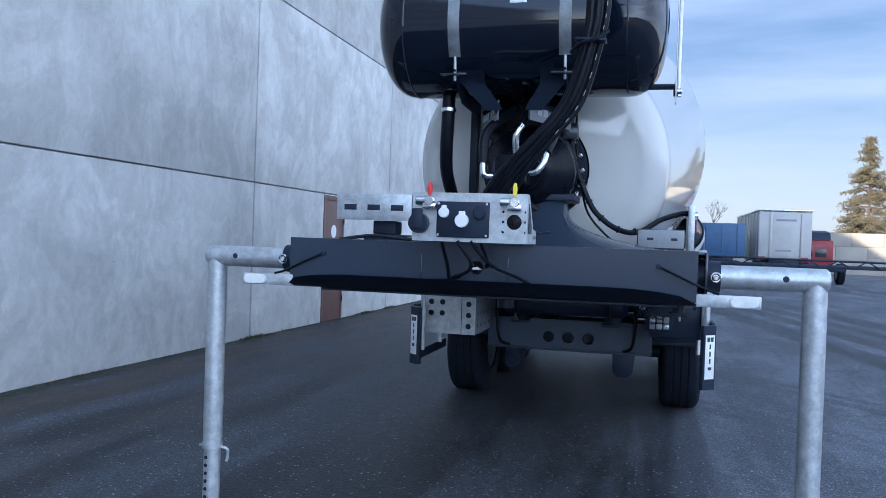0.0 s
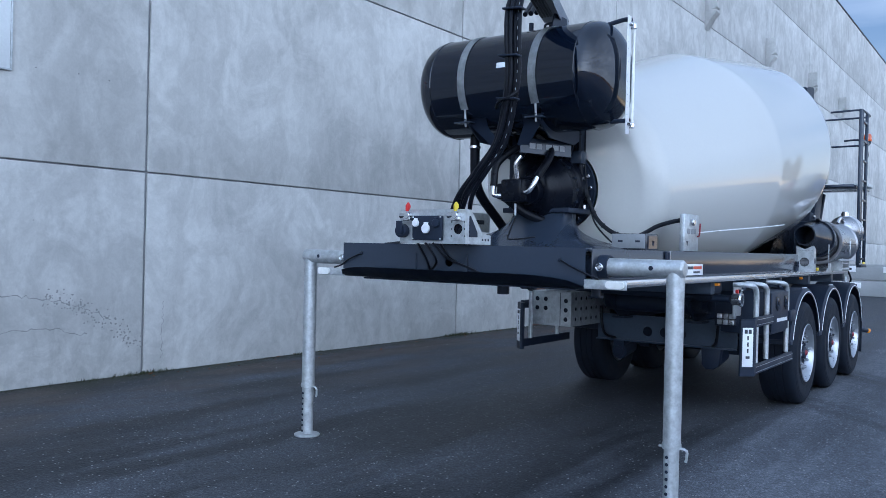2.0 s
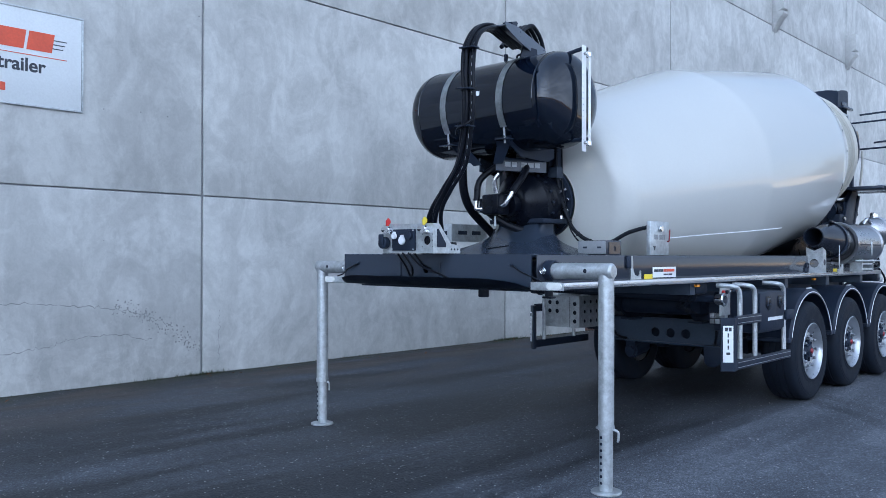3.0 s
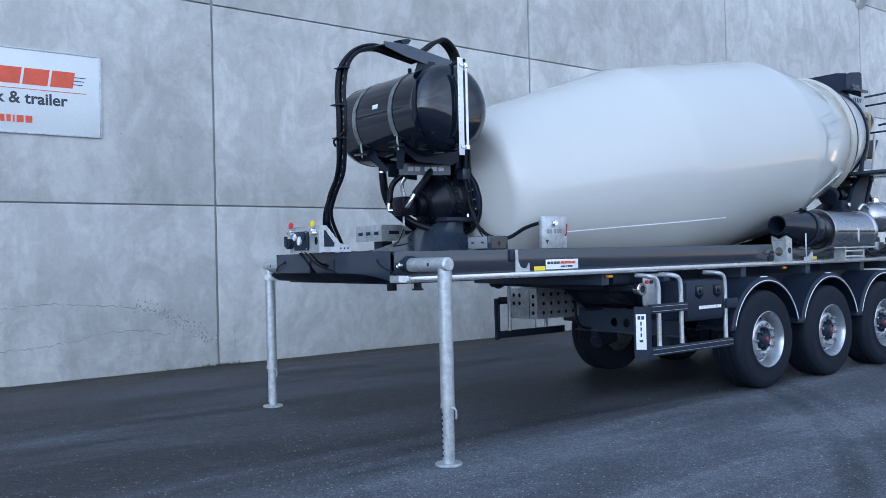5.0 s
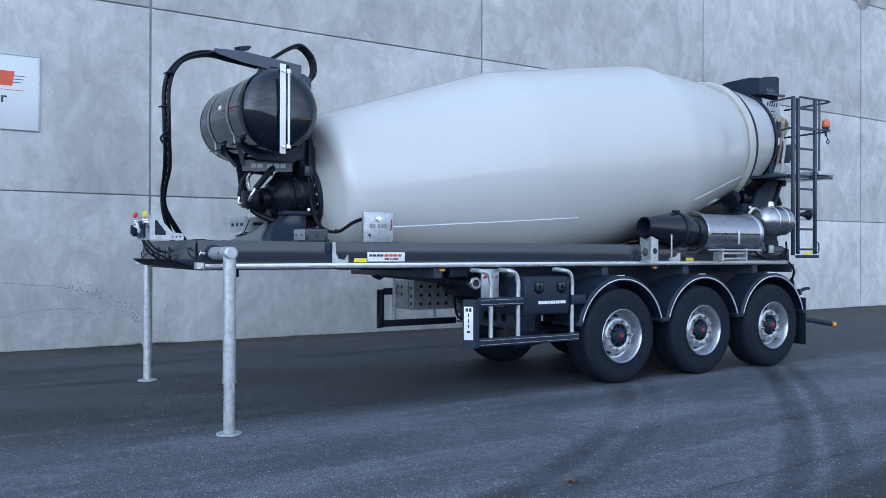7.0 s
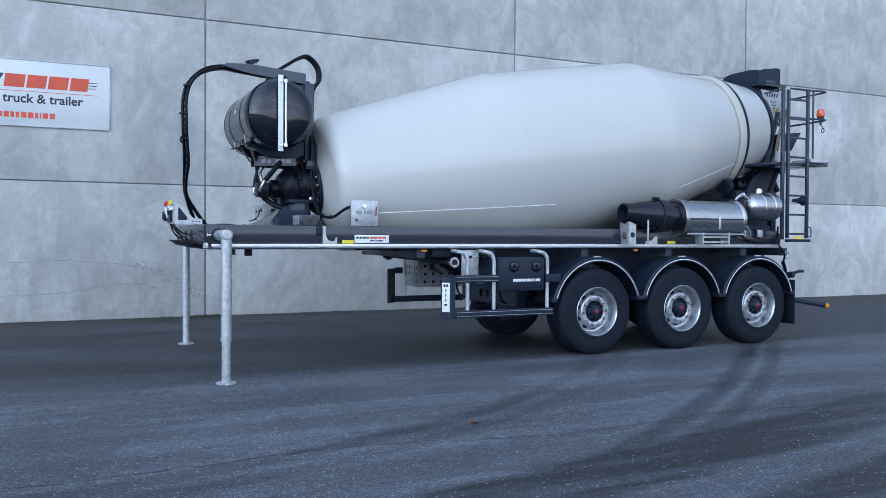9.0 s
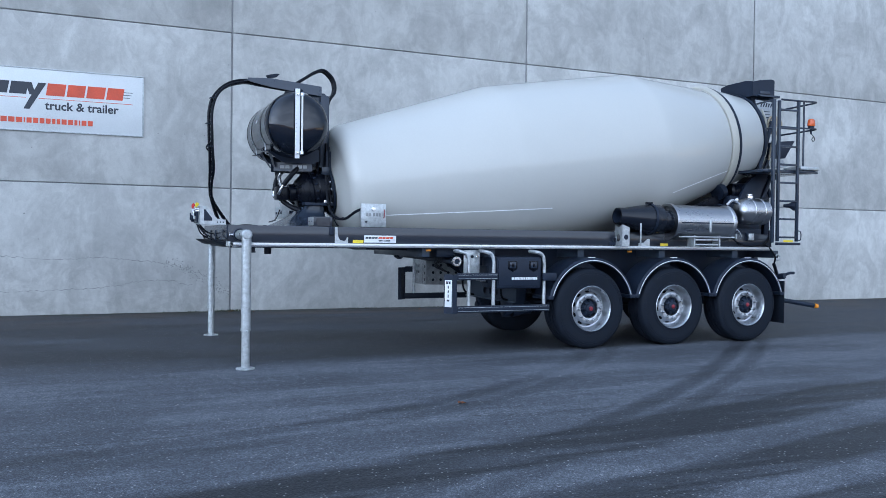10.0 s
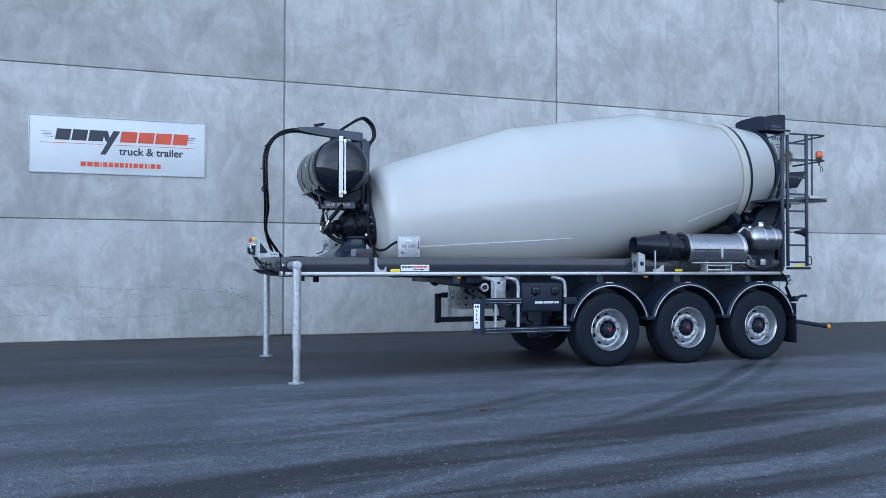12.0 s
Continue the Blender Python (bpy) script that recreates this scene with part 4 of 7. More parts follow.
for sgn in (1, -1):
    # fins that lean in under the tank, and the two name plates that run back from them
    fin_b = bmesh.new()
    fin_b.faces.new([fin_b.verts.new((XF + sgn * x, y, z)) for x, y, z in ((0.335, 4.385, 2.53), (0.155, 4.385, 2.525), (0.150, 4.43, 2.42), (0.06, 4.495, 2.29), (0.155, 4.50, 2.285), (0.31, 4.42, 2.45))])
    bmesh.ops.solidify(fin_b, geom=fin_b.faces[:], thickness=0.012)
    part("tank_fin", fin_b, MATT, trailer)
    pa, pb_ = Vector((XF + sgn * 0.09, 4.496)), Vector((XF + sgn * 0.27, 4.94))
    out_ = Vector((pb_.y - pa.y, -(pb_.x - pa.x))).normalized() * sgn
    np_ = part("name_plate", slab([tuple(pa), tuple(pb_), tuple(pb_ - out_ * 0.008), tuple(pa - out_ * 0.008)], "z", 2.235, 2.345), PAINT, trailer)
    for w, o in ((0.055, 0.08), (0.05, 0.145), (0.055, 0.235), (0.055, 0.30), (0.05, 0.365)):
        dd = (pb_ - pa).normalized()
        u0, u1 = pa + dd * o + out_ * 0.0015, pa + dd * (o + w) + out_ * 0.0015
        part("mark_bar", slab([tuple(u0), tuple(u1), tuple(u1 + out_ * 0.001), tuple(u0 + out_ * 0.001)], "z", 2.27, 2.31), SLOTGREY, np_)
# plate behind the fins, near black to stand in for the shade there
part("saddle_shade", slab([(XF - 0.30, 2.56), (XF - 0.20, 2.14), (XF + 0.20, 2.14), (XF + 0.30, 2.56)], "y", 5.02, 5.032), GEAR, trailer)
part("cross_bar", box(XF - 0.30, XF + 0.30, 5.06, 5.15, 2.20, 2.30, 0.008), PAINT, trailer)
part("label", box(-0.785, -0.695, TY - 0.372, TY - 0.366, TZ + 0.05, TZ + 0.09, 0.001, (-11, 0, 0)), SIGNWHITE, tank, "small white label")
part("filler", cyl((-0.72, TY, TZ + 0.37), (-0.72, TY, TZ + 0.45), 0.018), MATT, tank)
part("lifting_loop", tube([(-0.60, TY, TZ + 0.37), (-0.60, TY, TZ + 0.42), (-0.52, TY, TZ + 0.42), (-0.52, TY, TZ + 0.37)], 0.009, n=4), MATT, tank)
# level gauge at the tank's end
GX = 0.075
gp = part("level_gauge", box(GX, GX + 0.006, 4.585, 4.640, 2.335, 3.145, 0.002), SIGNWHITE, tank, "white level scale with a glass tube")
part("gauge_tube", cyl((GX + 0.017, 4.665, 2.41), (GX + 0.017, 4.665, 3.07), 0.011, segs=12), LENS, gp)
for z in (2.40, 3.08):
    part("gauge_fitting", cyl((GX + 0.012, 4.665, z - 0.02), (GX + 0.012, 4.665, z + 0.02), 0.022), CHROME, gp)
    part("gauge_cock", cyl((GX + 0.007, 4.61, z), (GX + 0.035, 4.61, z), 0.016), CHROME, gp)
for k in range(14):
    part("scale_mark", box(GX + 0.0065, GX + 0.0075, 4.592, 4.602, 2.42 + 0.045 * k, 2.423 + 0.045 * k, 0), PLATEINK, gp)
part("gauge_rod", tube([(-0.11, TY - 0.03, TZ + 0.34), (0.02, TY, TZ + 0.37), (GX, TY, TZ + 0.36)], 0.016, segs=8), MATT, gp)
part("gauge_rod", tube([(-0.10, TY, TZ - 0.33), (GX, TY, TZ - 0.33)], 0.016, segs=8), MATT, gp)
part("gauge_hose", tube([(-0.14, TY - 0.02, TZ + 0.36), (-0.03, TY - 0.06, TZ + 0.27), (0.02, TY - 0.07, TZ), (-0.03, TY - 0.06, TZ - 0.27)], 0.014, segs=8), HOSE, gp)
part("drain_hose", tube([(-1.185, 4.64, 2.46), (-1.19, 4.65, 2.25), (-1.205, 4.69, 2.08), (-1.22, 4.80, 1.94), (-1.22, 5.06, 1.76), (-1.20, 5.22, 1.62), (-1.18, 5.30, 1.55)], 0.038, segs=14), HOSE, trailer, "thick black drain hose")
part("hose_clamp", cyl((-1.185, 4.64, 2.30), (-1.185, 4.64, 2.325), 0.044), CHROME, trailer)

# hose arm with the bundles of hoses
ARM = pose(-0.28, 4.10, 0, 0, 0, 19.7)
arm_b = join(slab([(0.0, 3.27), (0.02, 3.25), (0.30, 3.22), (1.04, 3.20), (1.04, 3.32), (0.30, 3.325), (0.0, 3.29)], "x", -0.004, 0.004),
             slab([(0.0, 3.262), (0.30, 3.300), (1.04, 3.312), (1.04, 3.318), (0.30, 3.308), (0.0, 3.27)], "x", -0.19, -0.005))
bmesh.ops.transform(arm_b, matrix=ARM, verts=arm_b.verts)
arm = part("hose_arm", arm_b, ARMGREY, trailer, "grey hose arm over the tank")
fin = slab([(0.34, 3.345), (0.42, 3.36), (0.46, 3.40), (0.42, 3.405), (0.31, 3.375)], "x", -0.13, -0.05)
bmesh.ops.transform(fin, matrix=ARM, verts=fin.verts)
part("arm_fin", fin, MATT, arm)
part("arm_foot", slab([(4.55, 3.11), (4.80, 3.10), (4.78, 3.24), (4.60, 3.24)], "x", -0.50, -0.49), MATT, arm)
part("arm_post", slab([(4.99, 2.31), (5.17, 2.31), (5.17, 3.20), (5.12, 3.24), (4.90, 3.24), (4.97, 3.02)], "x", -0.66, -0.645, 0.003), PAINT, arm)
part("arm_post", slab([(5.06, 2.31), (5.17, 2.31), (5.17, 3.20), (5.06, 3.20)], "x", -0.60, -0.585, 0.003), PAINT, arm)
for k, (o, e) in enumerate(((-0.046, 0), (-0.016, 0), (0.014, 0), (0.042, 0), (-0.031, 1), (-0.001, 1))):
    d = 0.030 * e
    w = 0.010 * math.sin(k * 2.1)
    part("hydraulic_hose", tube([(-0.56 + o * 0.8, 4.60, 3.235 + d), (-0.46 + o * 0.8, 4.30, 3.245 + d), (-0.39 + o * 0.9, 4.08, 3.25 + d), (-0.345 + o, 3.87, 3.18 + d), (-0.31 + o, 3.745 - d, 3.05), (-0.285 + o, 3.69 - d, 2.86 + w),
                                 (-0.275 + o * 0.9, 3.69 - d, 2.63), (-0.30 + o * 0.8, 3.70 - d, 2.45), (-0.38 + o * 0.9, 3.725 - d + w, 2.20), (-0.52 + o, 3.72 - d * 0.5, 2.02), (-0.66 + o * 1.3, 3.75 + w, 1.86), (-0.78 + o * 1.6, 3.83 + 0.06 * (k % 2), 1.66), (-0.84 + o * 1.6, 3.89 + 0.10 * (k % 2) + w, 1.54)],
                                0.0155 if k < 4 else 0.0145, segs=10), HOSE, arm)
for o, ph in ((-0.045, 0), (0.041, 3)):
    # pale dashed print on the outer hoses
    line = smooth_path([(-0.345 + o, 3.852, 3.186), (-0.31 + o, 3.727, 3.05), (-0.285 + o, 3.671, 2.86), (-0.275 + o * 0.9, 3.671, 2.63), (-0.30 + o * 0.8, 3.681, 2.45), (-0.38 + o * 0.9, 3.706, 2.20), (-0.52 + o, 3.701, 2.02)], 10)
    tagged(part("hose_print", join(*[tube([line[i], line[i + 1]], 0.0021, segs=5) for i in range(ph, len(line) - 1, 3)]), SLOTGREY, arm), kind="stuff")
for z, y, x in ((3.02, 3.715, -0.285), (2.72, 3.67, -0.28), (2.46, 3.69, -0.30)):
    part("hose_tie", box(x - 0.074, x + 0.064, y - 0.050, y + 0.021, z - 0.006, z + 0.006, 0.005, (0, 4, 0)), MATT, arm)
part("hose_wrap", tube([(-0.39, 3.68, 2.41), (-0.35, 3.645, 2.44), (-0.28, 3.64, 2.46), (-0.23, 3.67, 2.50)], 0.010, segs=8), HOSE, arm)
for k in range(3):
    x = -0.80 - 0.050 * k
    part("return_hose", tube([(x + 0.10, 4.70, 3.30), (x + 0.04, 4.89, 3.43), (x, 5.04, 3.53), (x - 0.01, 5.16, 3.565), (x - 0.01, 5.28, 3.46), (x, 5.30, 3.30), (x + 0.01, 5.21, 3.13), (x + 0.03, 5.17, 2.7), (x + 0.10, 5.17, 2.2)], 0.019, segs=10), HOSE, arm)
part("feed_hose", tube([(-0.54, 5.13, 2.60), (-0.53, 5.12, 2.29), (-0.50, 5.12, 2.08), (-0.44, 5.12, 1.91), (-0.36, 5.13, 1.76), (-0.23, 5.17, 1.662), (-0.10, 5.25, 1.648), (0.03, 5.34, 1.73), (0.15, 5.41, 1.772), (0.20, 5.43, 1.775)], 0.017, segs=10), HOSE, trailer)
part("feed_hose", tube([(-0.50, 5.15, 2.55), (-0.49, 5.15, 2.15), (-0.45, 5.16, 1.90), (-0.40, 5.16, 1.74), (-0.27, 5.18, 1.60), (-0.18, 5.19, 1.56)], 0.007, segs=8), HOSE, trailer)

clip_way = smooth_path([(-0.54, 5.13, 2.60), (-0.53, 5.12, 2.29), (-0.50, 5.12, 2.08), (-0.44, 5.12, 1.91), (-0.36, 5.13, 1.76), (-0.23, 5.17, 1.662), (-0.10, 5.25, 1.648)], 4)
for a, b in zip(clip_way[2::3], clip_way[3::3]):
    part("hose_clip", cyl(a, a + (b - a).normalized() * 0.014, 0.0225, segs=12), HOSE, trailer)

# valve plate with pressure gauge on the right side
vp = part("valve_plate", box(0.195, 0.235, 5.35, 5.66, 1.546, 1.825, 0.006), GALV, trailer, "galvanised valve plate with a pressure gauge")
part("pressure_gauge", join(cyl((0.236, 5.50, 1.765), (0.258, 5.50, 1.765), 0.028), cyl((0.258, 5.50, 1.765), (0.261, 5.50, 1.765), 0.021)), CHROME, vp)
for k, (o, w) in enumerate(((0.05, 0.028), (0.085, 0.025), (0.135, 0.028), (0.17, 0.028), (0.205, 0.025))):
    part("mark_bar", box(0.2355, 0.238, 5.36 + o, 5.36 + o + w, 1.675, 1.715, 0), PLATEINK, vp)
part("valve_lever", tube([(0.236, 5.63, 1.66), (0.252, 5.63, 1.67), (0.256, 5.635, 1.76)], 0.006, n=4), DARKRED, vp)
part("warning_mark", slab([(5.39, 1.62), (5.43, 1.62), (5.41, 1.585)], "x", 0.2355, 0.238), INK, vp)
part("drum_line", tube([(0.235, 5.66, 1.69), (0.25, 6.4, 1.735), (0.30, 7.15, 1.78), (0.33, 7.9, 1.83)], 0.005, segs=6), SIGNWHITE, trailer, "thin white line along the drum")

# fittings on the side beams
part("lash_hook", slab([(5.03, 1.54), (5.06, 1.54), (5.066, 1.44), (5.09, 1.39), (5.15, 1.375), (5.17, 1.40), (5.18, 1.425), (5.19, 1.42), (5.19, 1.352), (5.03, 1.352)], "x", 0.232, 0.240), GALV, trailer)
part("hinge", join(box(0.232, 0.252, 4.96, 5.02, 1.44, 1.54, 0.006), cyl((0.25, 4.99, 1.45), (0.25, 4.99, 1.53), 0.012)), MATT, trailer)
lab1 = part("side_label", box(0.231, 0.2335, 5.39, 5.79, 1.362, 1.448, 0.0008), SIGNWHITE, trailer, "white label with a dark and red mark")
bars(5.405, 1.408, (0.030, 0.032, 0.032, 0.03), 0.022, 0.008, 0.006, INK, lab1, 0.2345)
bars(5.565, 1.408, (0.042, 0.038, 0.042, 0.038), 0.022, 0.008, 0.006, INKRED, lab1, 0.2345)
bars(5.57, 1.378, (0.05, 0.012, 0.06), 0.014, 0.012, 0.0, INK, lab1, 0.2345)
for y, x in ((5.315, 0.231), (9.72, 0.277)):
    part("reflector", box(x, x + 0.005, y - 0.065, y + 0.065, 1.354, 1.392, 0.001), YELLOW, trailer, "small yellow reflector")
for y, z in ((6.22, 1.27), (9.19, 1.27)):
    part("side_marker", box(0.20, 0.232, y - 0.032, y + 0.032, z - 0.008, z + 0.016, 0.005), AMBER, trailer, "amber side marker lamp")
part("lash_eye", join(lathe([(-0.008, 0.03), (0, 0.04), (0.008, 0.03), (0, 0.022), (-0.008, 0.03)], (0.24, 8.92, 1.43), (1, 0, 0), 16), box(0.231, 0.242, 8.84, 9.0, 1.36, 1.41, 0.003)), MATT, trailer)

# intake horn, silencer and canister on the right side
HX = 0.30
hb = part("horn_bracket", join(slab([(8.945, 1.352), (9.06, 1.352), (9.06, 1.60), (8.945, 1.64)], "x", HX + 0.088, HX + 0.094), holed(HX - 0.085, HX + 0.087, 1.352, 1.585, [(HX, 1.46, 0.05)], "y", 8.945, 8.951),
                               slab([(HX - 0.085, 1.586), (HX + 0.087, 1.586), (HX + 0.087, 1.64), (HX, 1.60), (HX - 0.085, 1.64)], "y", 8.945, 8.951)), GALV, trailer, "galvanised notched bracket")
part("bracket_hole", cyl((HX + 0.0945, 9.005, 1.47), (HX + 0.0955, 9.005, 1.47), 0.035, segs=16), MATT, hb)
horn = part("intake_horn", lathe([(0.0, 0.100), (0.0, 0.112), (0.10, 0.118), (0.16, 0.132), (0.52, 0.205), (0.66, 0.205), (0.68, 0.195), (0.68, 0.15), (0.85, 0.15), (0.85, 0.0)], (HX, 8.92, 1.755), (0, 1, -0.06), 36), HORNBLACK, trailer, "glossy black air intake horn")
part("horn_tab", box(HX + 0.02, HX + 0.06, 9.36, 9.46, 1.93, 1.955, 0.004), HORNBLACK, horn)
part("horn_mouth", lathe([(0.50, 0.0), (0.50, 0.10), (0.002, 0.0995)], (HX, 8.92, 1.755), (0, 1, -0.06), 30), MATT, horn)
part("horn_band", lathe([(0.50, 0.203), (0.50, 0.213), (0.535, 0.214), (0.535, 0.206)], (HX, 8.92, 1.755), (0, 1, -0.06), 36), MATT, horn)
for y in (9.16,):
    part("horn_strap", box(HX + 0.201, HX + 0.206, y - 0.012, y + 0.012, 1.36, 1.66, 0.002), GALV, trailer)
    part("strap_foot", slab([(y - 0.03, 1.352), (y + 0.15, 1.352), (y + 0.15, 1.45), (y + 0.12, 1.45), (y + 0.06, 1.40), (y - 0.03, 1.39)], "x", HX + 0.188, HX + 0.20), GALV, trailer)
SX_ = 0.28
sil = part("silencer", lathe([(0.02, 0.15), (0.02, 0.20), (0, 0.22), (0, 0.255), (0.025, 0.262), (0.05, 0.258), (0.065, 0.238), (0.98, 0.238), (1.00, 0.254), (1.035, 0.254), (1.06, 0.225), (1.06, 0.15), (0.04, 0.15), (0.02, 0.15)], (SX_, 9.75, 1.69), (0, 1, 0), 48), STAINLESS, trailer, "bright stainless steel exhaust silencer")
part("silencer_core", lathe([(0.10, 0.0), (0.10, 0.145), (1.02, 0.145), (1.02, 0.0)], (SX_, 9.75, 1.69), (0, 1, 0), 30), MATT, sil)
part("silencer_seam", box(SX_ + 0.232, SX_ + 0.240, 9.83, 10.73, 1.672, 1.690, 0.001), MATT, sil)
part("clamp_bar", box(SX_ + 0.235, SX_ + 0.246, 10.30, 10.34, 1.55, 1.72, 0.002), GALV, sil)
for y in (10.08, 10.52):
    part("silencer_foot", slab([(SX_ + 0.06, 1.352), (SX_ + 0.20, 1.352), (SX_ + 0.20, 1.51), (SX_ + 0.12, 1.47), (SX_ + 0.06, 1.46)], "y", y - 0.012, y + 0.012), GALV, sil)
for z in (1.37, 1.435):
    part("foot_rail", box(SX_ + 0.17, SX_ + 0.195, 10.10, 10.50, z, z + 0.022, 0.003), GALV, sil)
part("end_rod", cyl((SX_ + 0.21, 9.80, 1.485), (SX_ + 0.21, 10.78, 1.485), 0.011, segs=10), GALV, sil)
CX_ = 0.30
can = part("exhaust_canister", lathe([(0, 0.0), (0.005, 0.06), (0.03, 0.115), (0.07, 0.155), (0.12, 0.178), (0.17, 0.188), (0.20, 0.188), (0.205, 0.196), (0.23, 0.196), (0.235, 0.188), (0.38, 0.188), (0.385, 0.196), (0.41, 0.196), (0.415, 0.188), (0.50, 0.188), (0.54, 0.15), (0.55, 0.0)], (CX_, 10.97, 1.87), (0, 1, 0), 36), STAINLESS, trailer, "stainless exhaust canister")
part("canister_cap", join(cyl((CX_, 11.22, 2.055), (CX_, 11.22, 2.10), 0.05), cyl((CX_, 11.22, 2.101), (CX_, 11.22, 2.12), 0.042)), CHROME, can)
for pts, r in (([(CX_ - 0.02, 10.81, 1.95), (CX_, 10.90, 2.02), (CX_ + 0.02, 11.0, 1.97)], 0.022), ([(CX_ + 0.07, 10.83, 1.62), (CX_ + 0.09, 10.93, 1.58), (CX_ + 0.08, 11.0, 1.48)], 0.015)):
    part("connecting_pipe", tube(pts, r), CHROME, can)
eng = part("pump_unit", join(box(-0.10, 0.20, 10.95, 11.55, 1.352, 1.62, 0.02), cyl((-0.05, 11.1, 1.55), (0.22, 11.1, 1.55), 0.08), box(0.201, 0.26, 11.22, 11.34, 1.44, 1.56, 0.008)), MATT, trailer, "black pump unit with pipes")
part("valve_body", box(0.262, 0.285, 11.23, 11.33, 1.45, 1.55, 0.006), GALV, eng)
part("valve_stem", cyl((0.27, 11.0, 1.46), (0.27, 11.0, 1.54), 0.02), GALV, eng)
for pts in ([(0.24, 11.05, 1.40), (0.28, 11.3, 1.37), (0.26, 11.6, 1.42), (0.2, 11.7, 1.6)], [(0.2, 11.5, 1.45), (0.26, 11.62, 1.36), (0.30, 11.72, 1.22), (0.24, 11.76, 1.08)], [(0.28, 10.92, 1.48), (0.30, 11.0, 1.42), (0.29, 11.1, 1.40)]):
    part("pump_pipe", tube(pts, 0.013), HOSE, eng)

# rear bearing frame with rollers
for s in (1, -1):
    part("bearing_post", slab([(11.10, 1.50), (11.55, 1.50), (11.98, 2.45), (11.80, 2.50), (11.55, 2.30)], "x", XR + s * 0.60 - 0.03, XR + s * 0.60 + 0.03, 0.004), MATT, trailer)
    ro = part("roller_block", join(box(XR + s * 0.52 - 0.10, XR + s * 0.52 + 0.10, 11.24, 11.62, 1.98, 2.12, 0.02), box(XR + s * 0.60 - 0.12, XR + s * 0.60 + 0.12, 11.05, 11.75, 1.55, 1.99, 0.02)), MATT, trailer)
    part("roller", cyl(on_axis(5.82) + Vector((s * 0.48, 0, -0.80)), on_axis(5.92) + Vector((s * 0.46, 0, -0.78)), 0.12, segs=24), MATT, ro)
    part("roller_cover", cyl((XR + s * 0.47, 11.34, 2.19), (XR + s * 0.47, 11.74, 2.21), 0.125, segs=24, edge=0.03), GEAR, ro)
    part("side_plate", slab([(11.0, 1.55), (11.96, 1.55), (12.06, 2.44), (11.76, 2.44), (11.46, 2.14), (11.0, 1.95)], "x", XR + s * 0.32 - 0.01, XR + s * 0.32 + 0.01), MATT, trailer)
    part("knee_strut", tube([(XR + s * 0.55, 11.95, 2.42), (XR + s * 0.57, 12.03, 2.25), (XR + s * 0.57, 12.10, 2.13)], 0.035, n=3), MATT, trailer)
    part("roller_pin", cyl((XR + s * 0.63, 11.35, 2.06), (XR + s * 0.66, 11.35, 2.06), 0.03), CHROME, ro)
# added near-black sheets that fill bright gaps under the drum with painted shade
for s in (1, -1):
    part("bearing_plate", slab([(9.75, 1.55), (12.0, 1.55), (12.0, 2.40), (11.45, 2.24), (10.95, 2.06), (10.45, 1.87), (10.0, 1.70)], "x", XR + s * 0.47 - 0.008, XR + s * 0.47 + 0.008), GEAR, trailer)
part("roller_bed", box(XR - 0.70, XR + 0.70, 10.98, 11.55, 1.545, 1.93, 0.02), MATT, trailer)
part("rear_cradle", join(box(XR - 0.75, XR + 0.75, 11.35, 11.95, 1.36, 1.54, 0.02), slab([(XR - 0.72, 1.54), (XR + 0.72, 1.54), (XR + 0.55, 2.02), (XR + 0.2, 1.90), (XR - 0.2, 1.90), (XR - 0.55, 2.02)], "y", 11.40, 11.46)), MATT, trailer)
part("end_frame", join(box(XR - 0.05, XR + 0.05, 11.95, 12.35, 2.42, 3.55, 0.01), box(XR - 0.55, XR + 0.55, 12.18, 12.28, 2.40, 2.50, 0.01), box(XR + 0.42, XR + 0.50, 12.05, 12.15, 1.5, 2.42, 0.01), box(XR - 0.50, XR - 0.42, 12.05, 12.15, 1.5, 2.42, 0.01)), MATT, trailer)
for s in (1, -1):
    part("frame_strut", tube([(XR + s * 0.58, 11.7, 1.60), (XR + s * 0.62, 12.02, 2.40)], 0.035), MATT, trailer)
    part("frame_strut", tube([(XR + s * 0.60, 11.80, 2.45), (XR + s * 0.52, 12.15, 3.30)], 0.03), MATT, trailer)
    part("yellow_lever", tube([(XR + s * 0.66, 12.0, 2.55), (XR + s * 0.68, 12.02, 2.80), (XR + s * 0.66, 12.10, 3.05)], 0.018), CREAM, trailer)

# filling hopper and discharge chute
hop = part("filling_hopper", join(slab([(11.86, 3.92), (12.0, 3.955), (12.24, 3.985), (12.30, 3.97), (12.30, 3.735), (11.86, 3.70)], "x", -0.36, -0.348),
                                  slab([(11.86, 3.92), (12.0, 3.955), (12.24, 3.985), (12.30, 3.97), (12.30, 3.735), (11.86, 3.70)], "x", -1.06, -1.048),
                                  slab([(-1.047, 3.70), (-0.361, 3.70), (-0.361, 3.93), (-0.50, 3.955), (-0.90, 3.955), (-1.047, 3.93)], "y", 11.86, 11.872),
                                  box(-1.047, -0.361, 12.288, 12.30, 3.30, 3.97, 0.003),
                                  slab([(11.90, 3.72), (12.28, 3.72), (12.26, 3.25), (12.10, 3.25)], "x", -0.95, -0.45)), MATT, trailer, "black filling hopper over the drum's mouth")
part("mouth_hood", slab([(11.99, 3.69), (12.27, 3.69), (12.34, 3.25), (12.34, 2.85), (12.20, 2.58), (12.08, 2.58), (12.04, 3.0)], "x", -1.06, -0.66, 0.008), MATT, hop)
for x0_ in (-0.347, -1.12):
    part("hopper_rim", box(x0_, x0_ + 0.057, 11.95, 12.36, 3.69, 3.725, 0.006), PAINT, hop)
